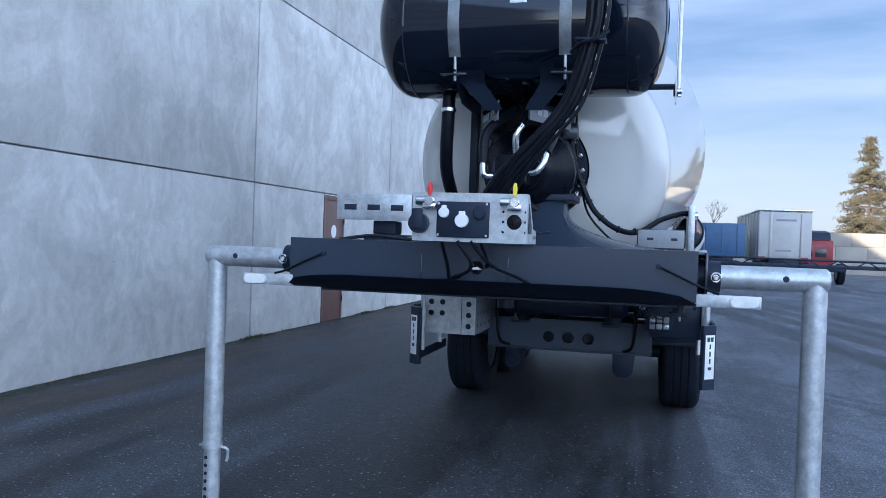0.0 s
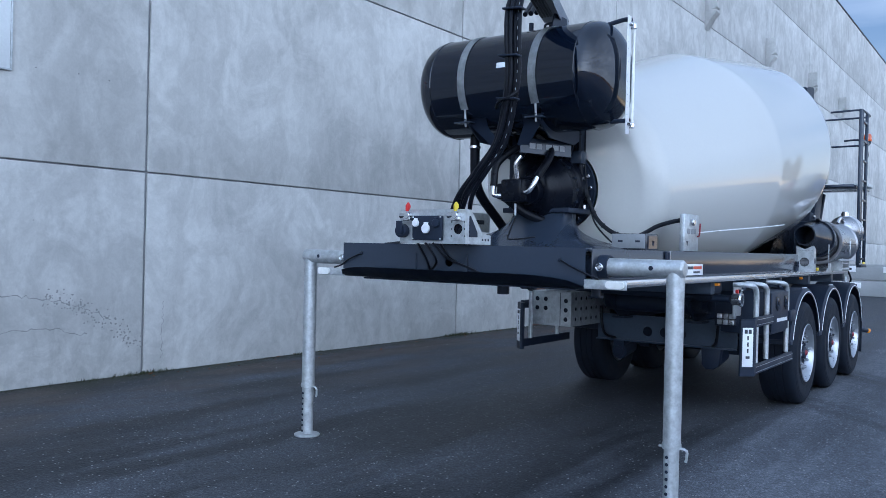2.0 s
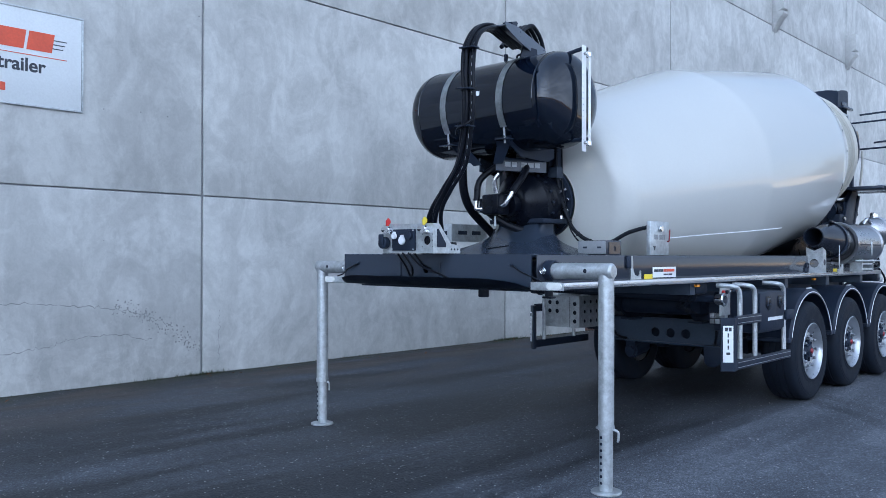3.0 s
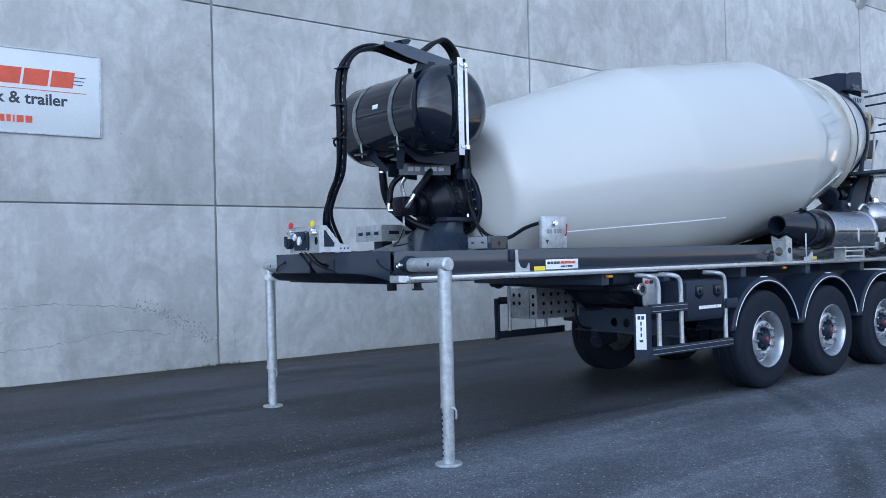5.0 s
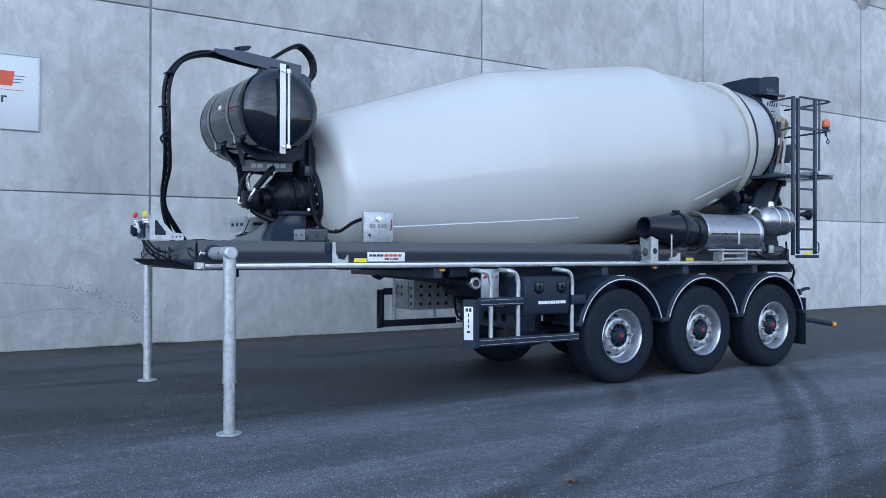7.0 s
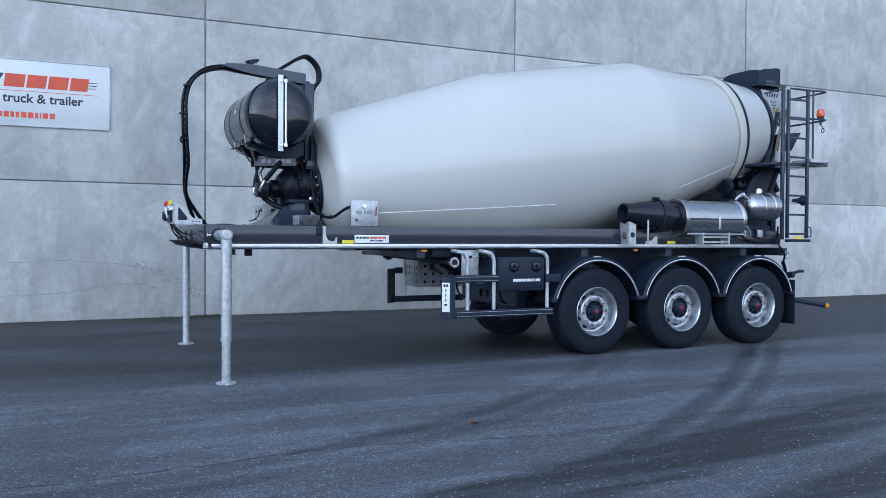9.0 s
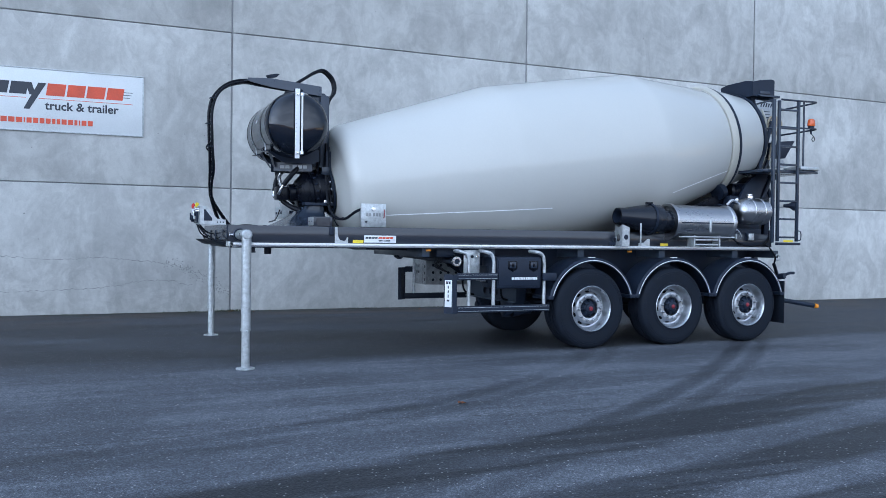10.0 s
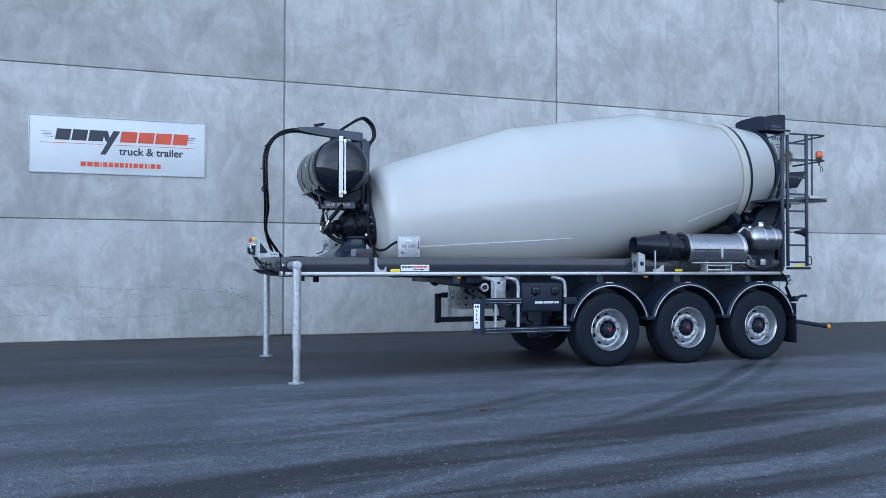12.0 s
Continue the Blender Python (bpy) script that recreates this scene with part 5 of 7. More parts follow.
part("hopper_bracket", box(-0.345, -0.335, 12.0, 12.2, 3.74, 3.79, 0.003), PAINT, hop)
hs = part("hopper_side", slab([(11.90, 3.64), (12.31, 3.62), (12.31, 3.42), (12.20, 3.32), (12.05, 3.32), (11.98, 3.46)], "x", -0.345, -0.333), SLOTGREY, hop, "grey side plate with slots")
for k in range(5):
    part("slot", slab([(12.0 + 0.05 * k, 3.54), (12.025 + 0.05 * k, 3.54), (12.045 + 0.05 * k, 3.60), (12.02 + 0.05 * k, 3.60)], "x", -0.332, -0.330), MATT, hs)
for k in range(3):
    part("slot", box(-0.332, -0.330, 12.06, 12.2, 3.375 + 0.045 * k, 3.385 + 0.045 * k, 0), MATT, hs)
coil = []
for k in range(40):
    a, r = 2 * math.pi * k / 12, 1.0 - 0.010 * k
    coil.append((-0.30 + 0.0022 * k, 12.24 + 0.11 * r * math.cos(a) + 0.02 * math.sin(0.9 * k), 3.25 + 0.155 * r * math.sin(a)))
coil += [(-0.20, 12.16, 3.08), (-0.19, 12.10, 2.92), (-0.22, 12.08, 2.70)]
part("hose_coil", tube(coil, 0.017, segs=8, n=2), CRUST, hop, "coiled beige wash hose")
chute = part("discharge_chute", slab([(12.32, 3.01), (12.74, 3.05), (12.54, 2.76), (12.22, 2.78)], "x", XR - 0.40, XR + 0.42, 0.01), MATT, trailer, "dark discharge chute")
part("chute_flap", slab([(12.235, 2.755), (12.535, 2.735), (12.62, 2.63), (12.24, 2.61)], "x", XR - 0.30, XR + 0.38), SLOTGREY, chute)
for sgn in (1, -1):
    part("hopper_post", box(XR + sgn * 0.30 - 0.025, XR + sgn * 0.30 + 0.025, 12.02, 12.07, 2.50, 3.69, 0.006), MATT, trailer)
    part("hopper_brace", tube([(XR + sgn * 0.43, 12.09, 2.55), (XR + sgn * 0.45, 12.32, 3.05)], 0.022, segs=8), MATT, trailer)
part("wash_hose", tube([(-0.30, 11.98, 2.55), (-0.27, 12.06, 2.80), (-0.30, 12.12, 3.05), (-0.27, 12.06, 3.30), (-0.32, 12.02, 3.5)], 0.016, segs=8), CREAM, trailer, "cream wash hose")
for k in range(5):
    part("rear_slat", box(-1.05, -0.40, 12.03, 12.05, 2.56 + 0.13 * k, 2.60 + 0.13 * k, 0.004), MATT, trailer)
part("swing_chute", slab([(12.30, 1.95), (12.42, 1.98), (12.30, 1.50), (12.20, 1.50)], "x", XR - 0.25, XR + 0.25, 0.01), MATT, trailer)
part("horn_speaker", lathe([(0, 0.02), (0.10, 0.035), (0.16, 0.075), (0.17, 0.075), (0.16, 0.06), (0, 0.0)], (0.18, 12.0, 1.98), (0.25, 1, 0), 20), MATT, trailer)

# ladder, platform and guard rails
LX = 0.405
lad = part("ladder", join(box(LX - 0.02, LX + 0.02, 11.632, 11.672, 1.44, 3.50, 0.006), box(LX - 0.02, LX + 0.02, 12.005, 12.045, 1.44, 3.51, 0.006)), PAINT, trailer, "dark grey steel ladder to the platform")
for z in [1.50 + 0.267 * k for k in range(8)]:
    part("rung", box(LX - 0.018, LX + 0.018, 11.673, 12.004, z - 0.014, z + 0.014, 0.004), PAINT, lad)
part("mast", box(LX - 0.02, LX + 0.02, 11.528, 11.575, 1.42, 3.515, 0.006), PAINT, trailer)
plat = part("platform", join(box(-0.75, 0.40, 12.02, 12.44, 2.46, 2.50, 0.006), box(-0.80, 0.36, 11.40, 12.02, 2.455, 2.495, 0.006)), PAINT, trailer, "steel platform behind the drum's mouth")
part("platform_step", box(0.10, 0.44, 12.06, 12.42, 2.505, 2.555, 0.006), GALV, plat)
for z in (3.10, 3.50):
    part("guard_rail", tube([(0.02 if z > 3.3 else 0.20, 11.60, z), (0.34, 11.55, z), (0.385, 11.60, z)], 0.014, n=3), PAINT, trailer)
    part("guard_rail", tube([(0.40, 11.70, z + 0.02), (0.405, 12.05, z + 0.02), (0.38, 12.38, z + 0.03), (0.25, 12.45, z + 0.03), (-0.40, 12.50, z + 0.03)], 0.014, n=4), PAINT, trailer)
part("guard_post", cyl((0.38, 12.16, 2.5), (0.38, 12.16, 3.53), 0.014), PAINT, trailer)
bcn = part("beacon", join(cyl((0.37, 12.32, 3.13), (0.37, 12.32, 3.17), 0.045), cyl((0.37, 12.32, 3.05), (0.37, 12.32, 3.13), 0.014)), MATT, trailer)
part("beacon_lens", lathe([(0, 0.052), (0.015, 0.056), (0.085, 0.051), (0.105, 0.034), (0.112, 0.0)], (0.37, 12.32, 3.17), (0, 0, 1), 24), ORANGE, bcn, "orange rotating beacon")
part("beacon_cord", tube([(0.37, 12.32, 3.06), (0.375, 12.36, 3.02), (0.375, 12.39, 2.98), (0.375, 12.36, 2.945), (0.375, 12.33, 2.97), (0.375, 12.355, 3.01)], 0.006, n=4, segs=6), HOSE, bcn)
fs = part("folding_step", join(box(LX - 0.03, LX + 0.03, 11.64, 12.08, 1.385, 1.425, 0.006), tube([(LX, 12.06, 1.46), (LX, 12.11, 1.47), (LX, 12.11, 1.58), (LX, 12.05, 1.60)], 0.008, n=3)), MATT, trailer)
part("step_reflector", box(LX + 0.031, LX + 0.036, 11.74, 11.92, 1.43, 1.46, 0.001), YELLOW, fs)

# tool box, side guards, valve box
tb = part("tool_box", slab([(7.06, 0.80), (7.69, 0.80), (7.69, 1.20), (7.06, 1.20)], "x", -0.02, 0.425, 0.025), MATT, trailer, "black plastic tool box with two latches")
part("box_lid", slab([(7.075, 0.83), (7.675, 0.83), (7.675, 1.185), (7.075, 1.185)], "x", 0.4255, 0.440, 0.006), MATT, tb)
for y in (7.27, 7.57):
    lt = part("latch", slab([(y - 0.065, 1.15), (y + 0.065, 1.15), (y + 0.065, 1.05), (y, 1.015), (y - 0.065, 1.05)], "x", 0.4405, 0.446, 0.002), GEAR, tb)
    part("latch_plate", box(0.4465, 0.452, y - 0.043, y + 0.043, 1.06, 1.135, 0.004), PAINT, lt)
    part("latch_key", box(0.4525, 0.457, y - 0.018, y + 0.018, 1.075, 1.12, 0.003), GEAR, lt)
bars(7.26, 0.915, (0.032, 0.032, 0.032, 0.008, 0.026, 0.026, 0.026, 0.026, 0.018, 0.008, 0.026, 0.026), 0.032, 0.007, 0.0, SIGNWHITE, tb, 0.4415)
for s in (1, -1):
    gx = XR + s * 1.20
    q0, q1 = (6.37, 6.46) if s > 0 else (6.60, 6.69)
    sg = part("side_guard", slab([(gx - s * 0.085, q0 + 0.005), (gx - s * 0.070, q0 - 0.005), (gx + s * 0.02, q1 - 0.01), (gx + s * 0.02, q1 + 0.04), (gx - s * 0.015, q1 + 0.04), (gx - s * 0.015, q1 + 0.02), (gx - s * 0.09, q0 + 0.04)], "z", 0.51, 0.985), MATT, trailer, "black aluminium side guard")
    for z0, y1 in ((0.515, 7.80), (0.915, 7.06)):
        part("guard_bar", box(gx - 0.016, gx + 0.016, q1 + 0.041, y1, z0, z0 + 0.085, 0.008), MATT, sg)
        part("bar_groove", box(gx + s * 0.0165, gx + s * 0.018, q1 + 0.06, y1 - 0.01, z0 + 0.018, z0 + 0.022, 0), GALV, sg)
        part("bar_groove", box(gx + s * 0.0165, gx + s * 0.018, q1 + 0.06, y1 - 0.01, z0 + 0.062, z0 + 0.066, 0), GALV, sg)
    part("guard_bar", box(gx - 0.016, gx + 0.016, 7.70, 7.90, 0.90, 1.0, 0.008), MATT, sg)
    turn = pose(gx - s * 0.025, (q0 + q1) / 2 - 0.0095, 0, 0, 0, 42 * s)
    pb = box(-0.046, 0.046, -0.004, -0.001, 0.59, 0.917, 0.001)
    bmesh.ops.transform(pb, matrix=turn, verts=pb.verts)
    pl = part("guard_plate", pb, SIGNWHITE, sg, "white plate with dark bars")
    for w, z, h in ((0.026, 0.868, 0.034), (0.013, 0.814, 0.036), (0.013, 0.760, 0.036), (0.013, 0.706, 0.036), (0.034, 0.658, 0.022)):
        for o in ((-1, 1) if w == 0.026 else (0,)):
            bb = box(o * 0.017 - w * 0.5, o * 0.017 + w * 0.5, -0.0065, -0.0045, z, z + h, 0)
            bmesh.ops.transform(bb, matrix=turn, verts=bb.verts)
            part("plate_bar", bb, INK, pl)
    for y in ((6.68, 7.02, 7.74) if s > 0 else (6.86, 7.45)):
        if s < 0 and y > 7.5:
            continue
        part("guard_stay", tube([(gx - s * 0.20, y - 0.12, 1.27), (gx - s * 0.06, y - 0.10, 1.262), (gx - s * 0.035, y - 0.03, 1.23), (gx - s * 0.035, y, 1.14), (gx - s * 0.035, y, 0.95), (gx - s * 0.035, y, 0.60)], 0.023, segs=12), GALV, sg, "galvanised guard stay")
vb = part("valve_cabinet", box(0.20, 0.215, 6.70, 6.92, 0.98, 1.28, 0.003), GALV, trailer, "galvanised valve cabinet")
for k in range(3):
    part("valve_knob", cyl((0.216, 6.74 + 0.07 * k, 1.20), (0.24, 6.74 + 0.07 * k, 1.20), 0.018), (RED, MATT, CHROME)[k], vb)
for i in range(3):
    for j in range(2):
        part("manifold_block", box(-0.02 + 0.055 * i, 0.025 + 0.055 * i, 6.98, 7.05, 0.88 + 0.055 * j, 0.925 + 0.055 * j, 0.005), (PLATEINK, SLOTGREY, ALU)[(i + 2 * j) % 3], vb)
part("manifold_plate", box(-0.06, 0.17, 7.052, 7.058, 0.86, 1.08, 0.003), MATT, vb)
part("water_coupling", join(cyl((0.24, 6.56, 1.14), (0.300, 6.56, 1.14), 0.050), lathe([(0, 0.058), (0.012, 0.064), (0.024, 0.058), (0.024, 0.036), (0, 0.036), (0, 0.058)], (0.300, 6.56, 1.14), (1, 0, 0), 24)), CHROME, trailer, "bright water coupling")
part("coupling_core", cyl((0.301, 6.56, 1.14), (0.308, 6.56, 1.14), 0.034), MATT, trailer)
part("water_pipe", tube([(0.22, 6.57, 1.14), (-0.4, 6.565, 1.15), (-1.2, 6.56, 1.17), (-1.72, 6.56, 1.18)], 0.034, segs=12), MATT, trailer)
part("pipe_end", join(cyl((-1.70, 6.56, 1.18), (-1.86, 6.56, 1.18), 0.055), cyl((-1.74, 6.56, 1.18), (-1.77, 6.56, 1.18), 0.07)), MATT, trailer)
part("floor_box", box(-0.20, 0.14, 6.36, 6.60, 1.19, 1.29, 0.02), MATT, trailer)
part("king_pin", cyl((XF, 4.45, 1.20), (XF, 4.45, 1.29), 0.045), MATT, trailer)
part("drain_stub", join(cyl((0.12, 4.10, 1.24), (0.12, 4.10, 1.30), 0.03), box(0.08, 0.16, 4.07, 4.13, 1.235, 1.25, 0.004)), MATT, trailer)
lb_holes = [(6.98 + 0.12 * k, z, 0.021) for k in range(7) for z in (0.82, 0.925, 1.03)]
part("box_liner", box(-1.90, -1.49, 6.90, 7.78, 0.765, 1.085, 0.004), MATT, trailer)
lbx = part("perforated_box", join(holed(-1.93, -1.46, 0.75, 1.095, [(-1.85, 1.02, 0.024), (-1.85, 0.925, 0.024), (-1.752, 1.02, 0.024), (-1.752, 0.925, 0.024), (-1.52, 1.01, 0.024), (-1.52, 0.915, 0.024), (-1.52, 0.82, 0.024)], "y", 6.87, 6.874),
                                  holed(6.875, 7.80, 0.75, 1.095, lb_holes, "x", -1.463, -1.459), holed(6.875, 7.80, 0.75, 1.095, lb_holes, "x", -1.93, -1.926), box(-1.93, -1.46, 6.875, 7.80, 1.096, 1.10, 0.001), box(-1.925, -1.465, 7.796, 7.80, 0.75, 1.095, 0.001)), GALV, trailer, "galvanised box with round holes")
part("box_seam", box(-1.583, -1.578, 6.866, 6.869, 0.755, 1.09, 0), MATT, lbx)
part("box_hanger", box(-1.80, -1.55, 6.95, 7.05, 1.101, 1.29, 0.004), GALV, lbx)

# running gear
part("equaliser_plate", join(holed(XR - 0.72, XR + 0.76, 0.60, 0.86, [(XR - 0.16, 0.70, 0.052), (XR + 0.02, 0.70, 0.052), (XR + 0.20, 0.70, 0.052)], "y", 7.55, 7.562), box(XR - 0.72, XR + 0.76, 7.5, 7.55, 0.585, 0.60, 0.002)), FRAMEGREY, trailer, "dark cross plate with three round holes")
part("cross_beam", box(XR - 0.40, XR + 0.40, 7.66, 7.72, 0.60, 0.84, 0.004), MATT, trailer)
for s in (1, -1):
    for y in (7.7, 9.0, 10.35):
        part("hanger_bracket", slab([(y - 0.14, 0.84), (y + 0.14, 0.84), (y + 0.07, 0.42), (y - 0.09, 0.42)], "x", XR + s * 0.44, XR + s * 0.56, 0.008), MATT, trailer)
    part("brake_hose", tube([(XR + s * 0.62, 7.4, 0.95), (XR + s * 0.60, 7.42, 0.7), (XR + s * 0.55, 7.5, 0.62), (XR + s * 0.45, 7.7, 0.6)], 0.015, segs=8), HOSE, trailer)
    part("brake_chamber", join(cyl((XR + s * 0.50, 7.62, 0.46), (XR + s * 0.50, 7.90, 0.50), 0.085), cyl((XR + s * 0.50, 7.58, 0.455), (XR + s * 0.50, 7.62, 0.46), 0.06)), MATT, trailer)
part("brake_bracket", slab([(XR + 0.42, 0.60), (XR + 0.62, 0.60), (XR + 0.60, 0.42), (XR + 0.55, 0.38), (XR + 0.47, 0.38), (XR + 0.43, 0.42)], "y", 7.50, 7.575, 0.008), MATT, trailer)
part("air_tank", cyl((XR - 0.55, 7.35, 1.03), (XR + 0.55, 7.35, 1.03), 0.11, segs=24, edge=0.05), MATT, trailer)
part("cable_bunch", join(*[tube([(0.02 + 0.014 * k, 6.45, 1.24), (-0.05 + 0.025 * k, 6.42 + 0.02 * (k % 3), 1.14 - 0.012 * (k % 2)), (-0.10 + 0.012 * k, 6.44, 1.06 + 0.02 * (k % 3)), (-0.03 + 0.016 * k, 6.55, 1.00)], 0.004, segs=6) for k in range(7)]), HOSE, trailer)

AXLES = (8.43, 9.76, 11.075)
TYRE_R, TYRE_W = 0.528, 0.375
tyre_p = [(0.0, 0.285), (0.004, 0.30), (-0.012 + 0.02, 0.36), (0.0, 0.42), (0.006, 0.47), (0.022, 0.505), (0.045, 0.522), (0.075, 0.5265)]
grooves = []
for c in (0.12, 0.1875, 0.255):
    grooves += [(c - 0.009, TYRE_R), (c - 0.006, TYRE_R - 0.013), (c + 0.006, TYRE_R - 0.013), (c + 0.009, TYRE_R)]
tyre_p = tyre_p + grooves + [(TYRE_W - s, r) for s, r in tyre_p[::-1]]
tyre_me = mesh_of("tyre", lathe(tyre_p, (0, 0, 0), (-1, 0, 0), 72), RUBBER)
rim_p = [(0.012, 0.285), (-0.002, 0.300), (-0.007, 0.294), (0.000, 0.286), (0.012, 0.281), (0.030, 0.274), (0.060, 0.268), (0.105, 0.262), (0.120, 0.252), (0.124, 0.238), (0.112, 0.226), (0.080, 0.210), (0.060, 0.199), (0.052, 0.190), (0.050, 0.180), (0.050, 0.138), (0.054, 0.130), (0.075, 0.126), (0.12, 0.13), (0.16, 0.13), (0.18, 0.24), (0.30, 0.27), (0.36, 0.285)]
rim_me = mesh_of("rim", lathe(rim_p, (0, 0, 0), (-1, 0, 0), 72), RIM)
hub_me = mesh_of("hub", lathe([(0.14, 0.126), (0.10, 0.118), (0.085, 0.10), (0.05, 0.085), (0.04, 0.07), (0.02, 0.062), (0.012, 0.045), (0.012, 0.0)], (0, 0, 0), (-1, 0, 0), 30), MATT)
cap_me = mesh_of("hub_cap", lathe([(0.012, 0.030), (0.002, 0.026), (-0.004, 0.015), (-0.004, 0.0)], (0, 0, 0), (-1, 0, 0), 20), DARKRED)
nut_me = mesh_of("wheel_nut", join(cyl((-0.050, 0, 0), (-0.014, 0, 0), 0.0155, segs=6), cyl((-0.052, 0, 0), (-0.043, 0, 0), 0.023, segs=12)), NUTGREY)
hole_me = mesh_of("hand_hole", lathe([(0, 0), (0, 0.022), (0.003, 0.024), (0.005, 0.0)], (-0.0935, 0, 0), (0.45, 0.89, 0), 14), GEAR)
rib_me = mesh_of("hub_rib", box(-0.10, -0.03, 0.045, 0.115, -0.006, 0.006, 0.002), MATT)
print_me = mesh_of("sidewall_rib", join(*[lathe([(0.001 + d, r - 0.002), (-0.0025 + d, r), (0.001 + d, r + 0.002)], (0, 0, 0), (-1, 0, 0), 60) for r, d in ((0.335, 0.006), (0.455, 0.004), (0.478, 0.008))]), RUBBER)
fender_b = bmesh.new()
FR = 0.635
prev = None
for k in range(25):
    a = radians(14 + 152 * k / 24)
    row = [fender_b.verts.new((x, rr * math.cos(a), rr * math.sin(a))) for x, rr in ((0.0, FR - 0.03), (0.0, FR), (-0.02, FR + 0.025), (-0.43, FR + 0.025), (-0.45, FR), (-0.45, FR - 0.03))]
    if prev:
        for i in range(5):
            fender_b.faces.new((prev[i], prev[i + 1], row[i + 1], row[i]))
    prev = row
bmesh.ops.recalc_face_normals(fender_b, faces=fender_b.faces[:])
bmesh.ops.solidify(fender_b, geom=fender_b.faces[:], thickness=0.006)
fender_me = mesh_of("fender", fender_b, MATT)
trim_b = bmesh.new()
prev = None
for k in range(33):
    a = radians(16 + 148 * k / 32)
    row = [trim_b.verts.new((x, rr * math.cos(a), rr * math.sin(a))) for x, rr in ((0.0015, FR - 0.018), (0.005, FR - 0.013), (0.0015, FR - 0.008))]
    if prev:
        for i in range(2):
            trim_b.faces.new((prev[i], prev[i + 1], row[i + 1], row[i]))
    prev = row
bmesh.ops.recalc_face_normals(trim_b, faces=trim_b.faces[:])
trim_me = mesh_of("edge_trim", trim_b, SIGNWHITE)


def fit(name, me, parent, m, label=""):
    """A shared mesh under a part, at a pose in that part's own axes."""
    ob = new(name, me)
    ob.parent = parent
    ob.matrix_basis = m
    if label:
        tagged(ob, label)
    return ob


for y in AXLES:
    part("axle", join(cyl((XR - 0.95, y, 0.525), (XR + 0.95, y, 0.525), 0.065), box(XR - 0.56, XR - 0.44, y - 0.12, y + 0.12, 0.45, 0.62, 0.01), box(XR + 0.44, XR + 0.56, y - 0.12, y + 0.12, 0.45, 0.62, 0.01)), MATT, trailer)
    for s in (1, -1):
        part("air_spring", lathe([(0, 0.0), (0, 0.11), (0.05, 0.13), (0.10, 0.12), (0.15, 0.135), (0.20, 0.11), (0.20, 0)], (XR + s * 0.46, y + 0.38, 0.62), (0, 0, 1), 24), RUBBER, trailer)
        face = XR + s * 1.215
        wheel = new("wheel")
        wheel.parent = trailer
        wheel.matrix_parent_inverse = Matrix.Translation(-trailer.location)
        spin = 17 * y + 40 * s
        wheel.matrix_basis = pose(face, y, TYRE_R, 0, 0, 0 if s > 0 else 180) @ pose(0, 0, 0, spin)
        fit("tyre", tyre_me, wheel, Matrix.Identity(4), "black truck tyre with plain sidewall")
        fit("sidewall_rib", print_me, wheel, Matrix.Identity(4))
        fit("rim", rim_me, wheel, Matrix.Identity(4), "silver aluminium rim")
        fit("hub", hub_me, wheel, Matrix.Identity(4))
        fit("hub_cap", cap_me, wheel, Matrix.Identity(4), "dark red hub cap")
        for k in range(10):
            fit("wheel_nut", nut_me, wheel, pose(0, 0, 0, 36 * k) @ pose(0, 0.163, 0))
            fit("hand_hole", hole_me, wheel, pose(0, 0, 0, 36 * k + 18) @ pose(0, 0.2185, 0) @ Matrix.Diagonal((1, 1, 1.35, 1)))
        for k in range(8):
            fit("hub_rib", rib_me, wheel, pose(0, 0, 0, 45 * k))
        fender = fit("fender", fender_me, trailer, pose(face - s * 0.012, y + 0.03, 0.535, 0, 0, 0 if s > 0 else 180), "black plastic wheel fender")
        fender.matrix_parent_inverse = Matrix.Translation(-trailer.location)
        fit("edge_trim", trim_me, fender, Matrix.Identity(4), "white fender edge")
        part("fender_badge", box(face - s * 0.06, face - s * 0.03, y - 0.03, y + 0.07, 1.192, 1.202, 0.002), SIGNWHITE, trailer)
        for d in (-0.60, 0.66):
            part("fender_foot", box(face - s * 0.45, face - s * 0.013, y + d - 0.04, y + d + 0.04, 0.655, 0.70, 0.008), MATT, trailer)
for s in (1, -1):
    part("mud_flap", box(XR + s * 0.80, XR + s * 1.20, 11.765, 11.775, 0.24, 0.86, 0.003), RUBBER, trailer)
    ta = part("tail_arm", tube([(XR + s * 0.80, 11.80, 0.585), (XR + s * 1.0, 12.05, 0.545), (XR + s * 1.16, 12.40, 0.483)], 0.035, segs=10, n=4), MATT, trailer)
    part("tail_lamp", cyl((XR + s * 1.164, 12.41, 0.481), (XR + s * 1.182, 12.456, 0.475), 0.034), AMBER, ta, "small amber clearance lamp")
part("bumper_bar", box(XR - 0.80, XR + 0.80, 11.95, 12.03, 0.53, 0.66, 0.01), MATT, trailer)
for s in (1, -1):
    part("bumper_hanger", box(XR + s * 0.42 - 0.03, XR + s * 0.42 + 0.03, 11.90, 11.98, 0.60, 1.20, 0.006), MATT, trailer)
part("tow_eye", lathe([(-0.012, 0.045), (0, 0.058), (0.012, 0.045), (0, 0.030), (-0.012, 0.045)], (XR + 0.97, 11.86, 1.20), (1, 0, 0), 20), GALV, trailer)
part("rear_valve", join(cyl((0.05, 11.95, 0.90), (0.22, 12.0, 0.92), 0.045), tube([(0.18, 12.0, 0.92), (0.20, 12.1, 0.96), (0.20, 12.2, 0.965)], 0.022, n=3), box(0.0, 0.12, 11.86, 11.98, 0.84, 0.98, 0.01)), MATT, trailer)
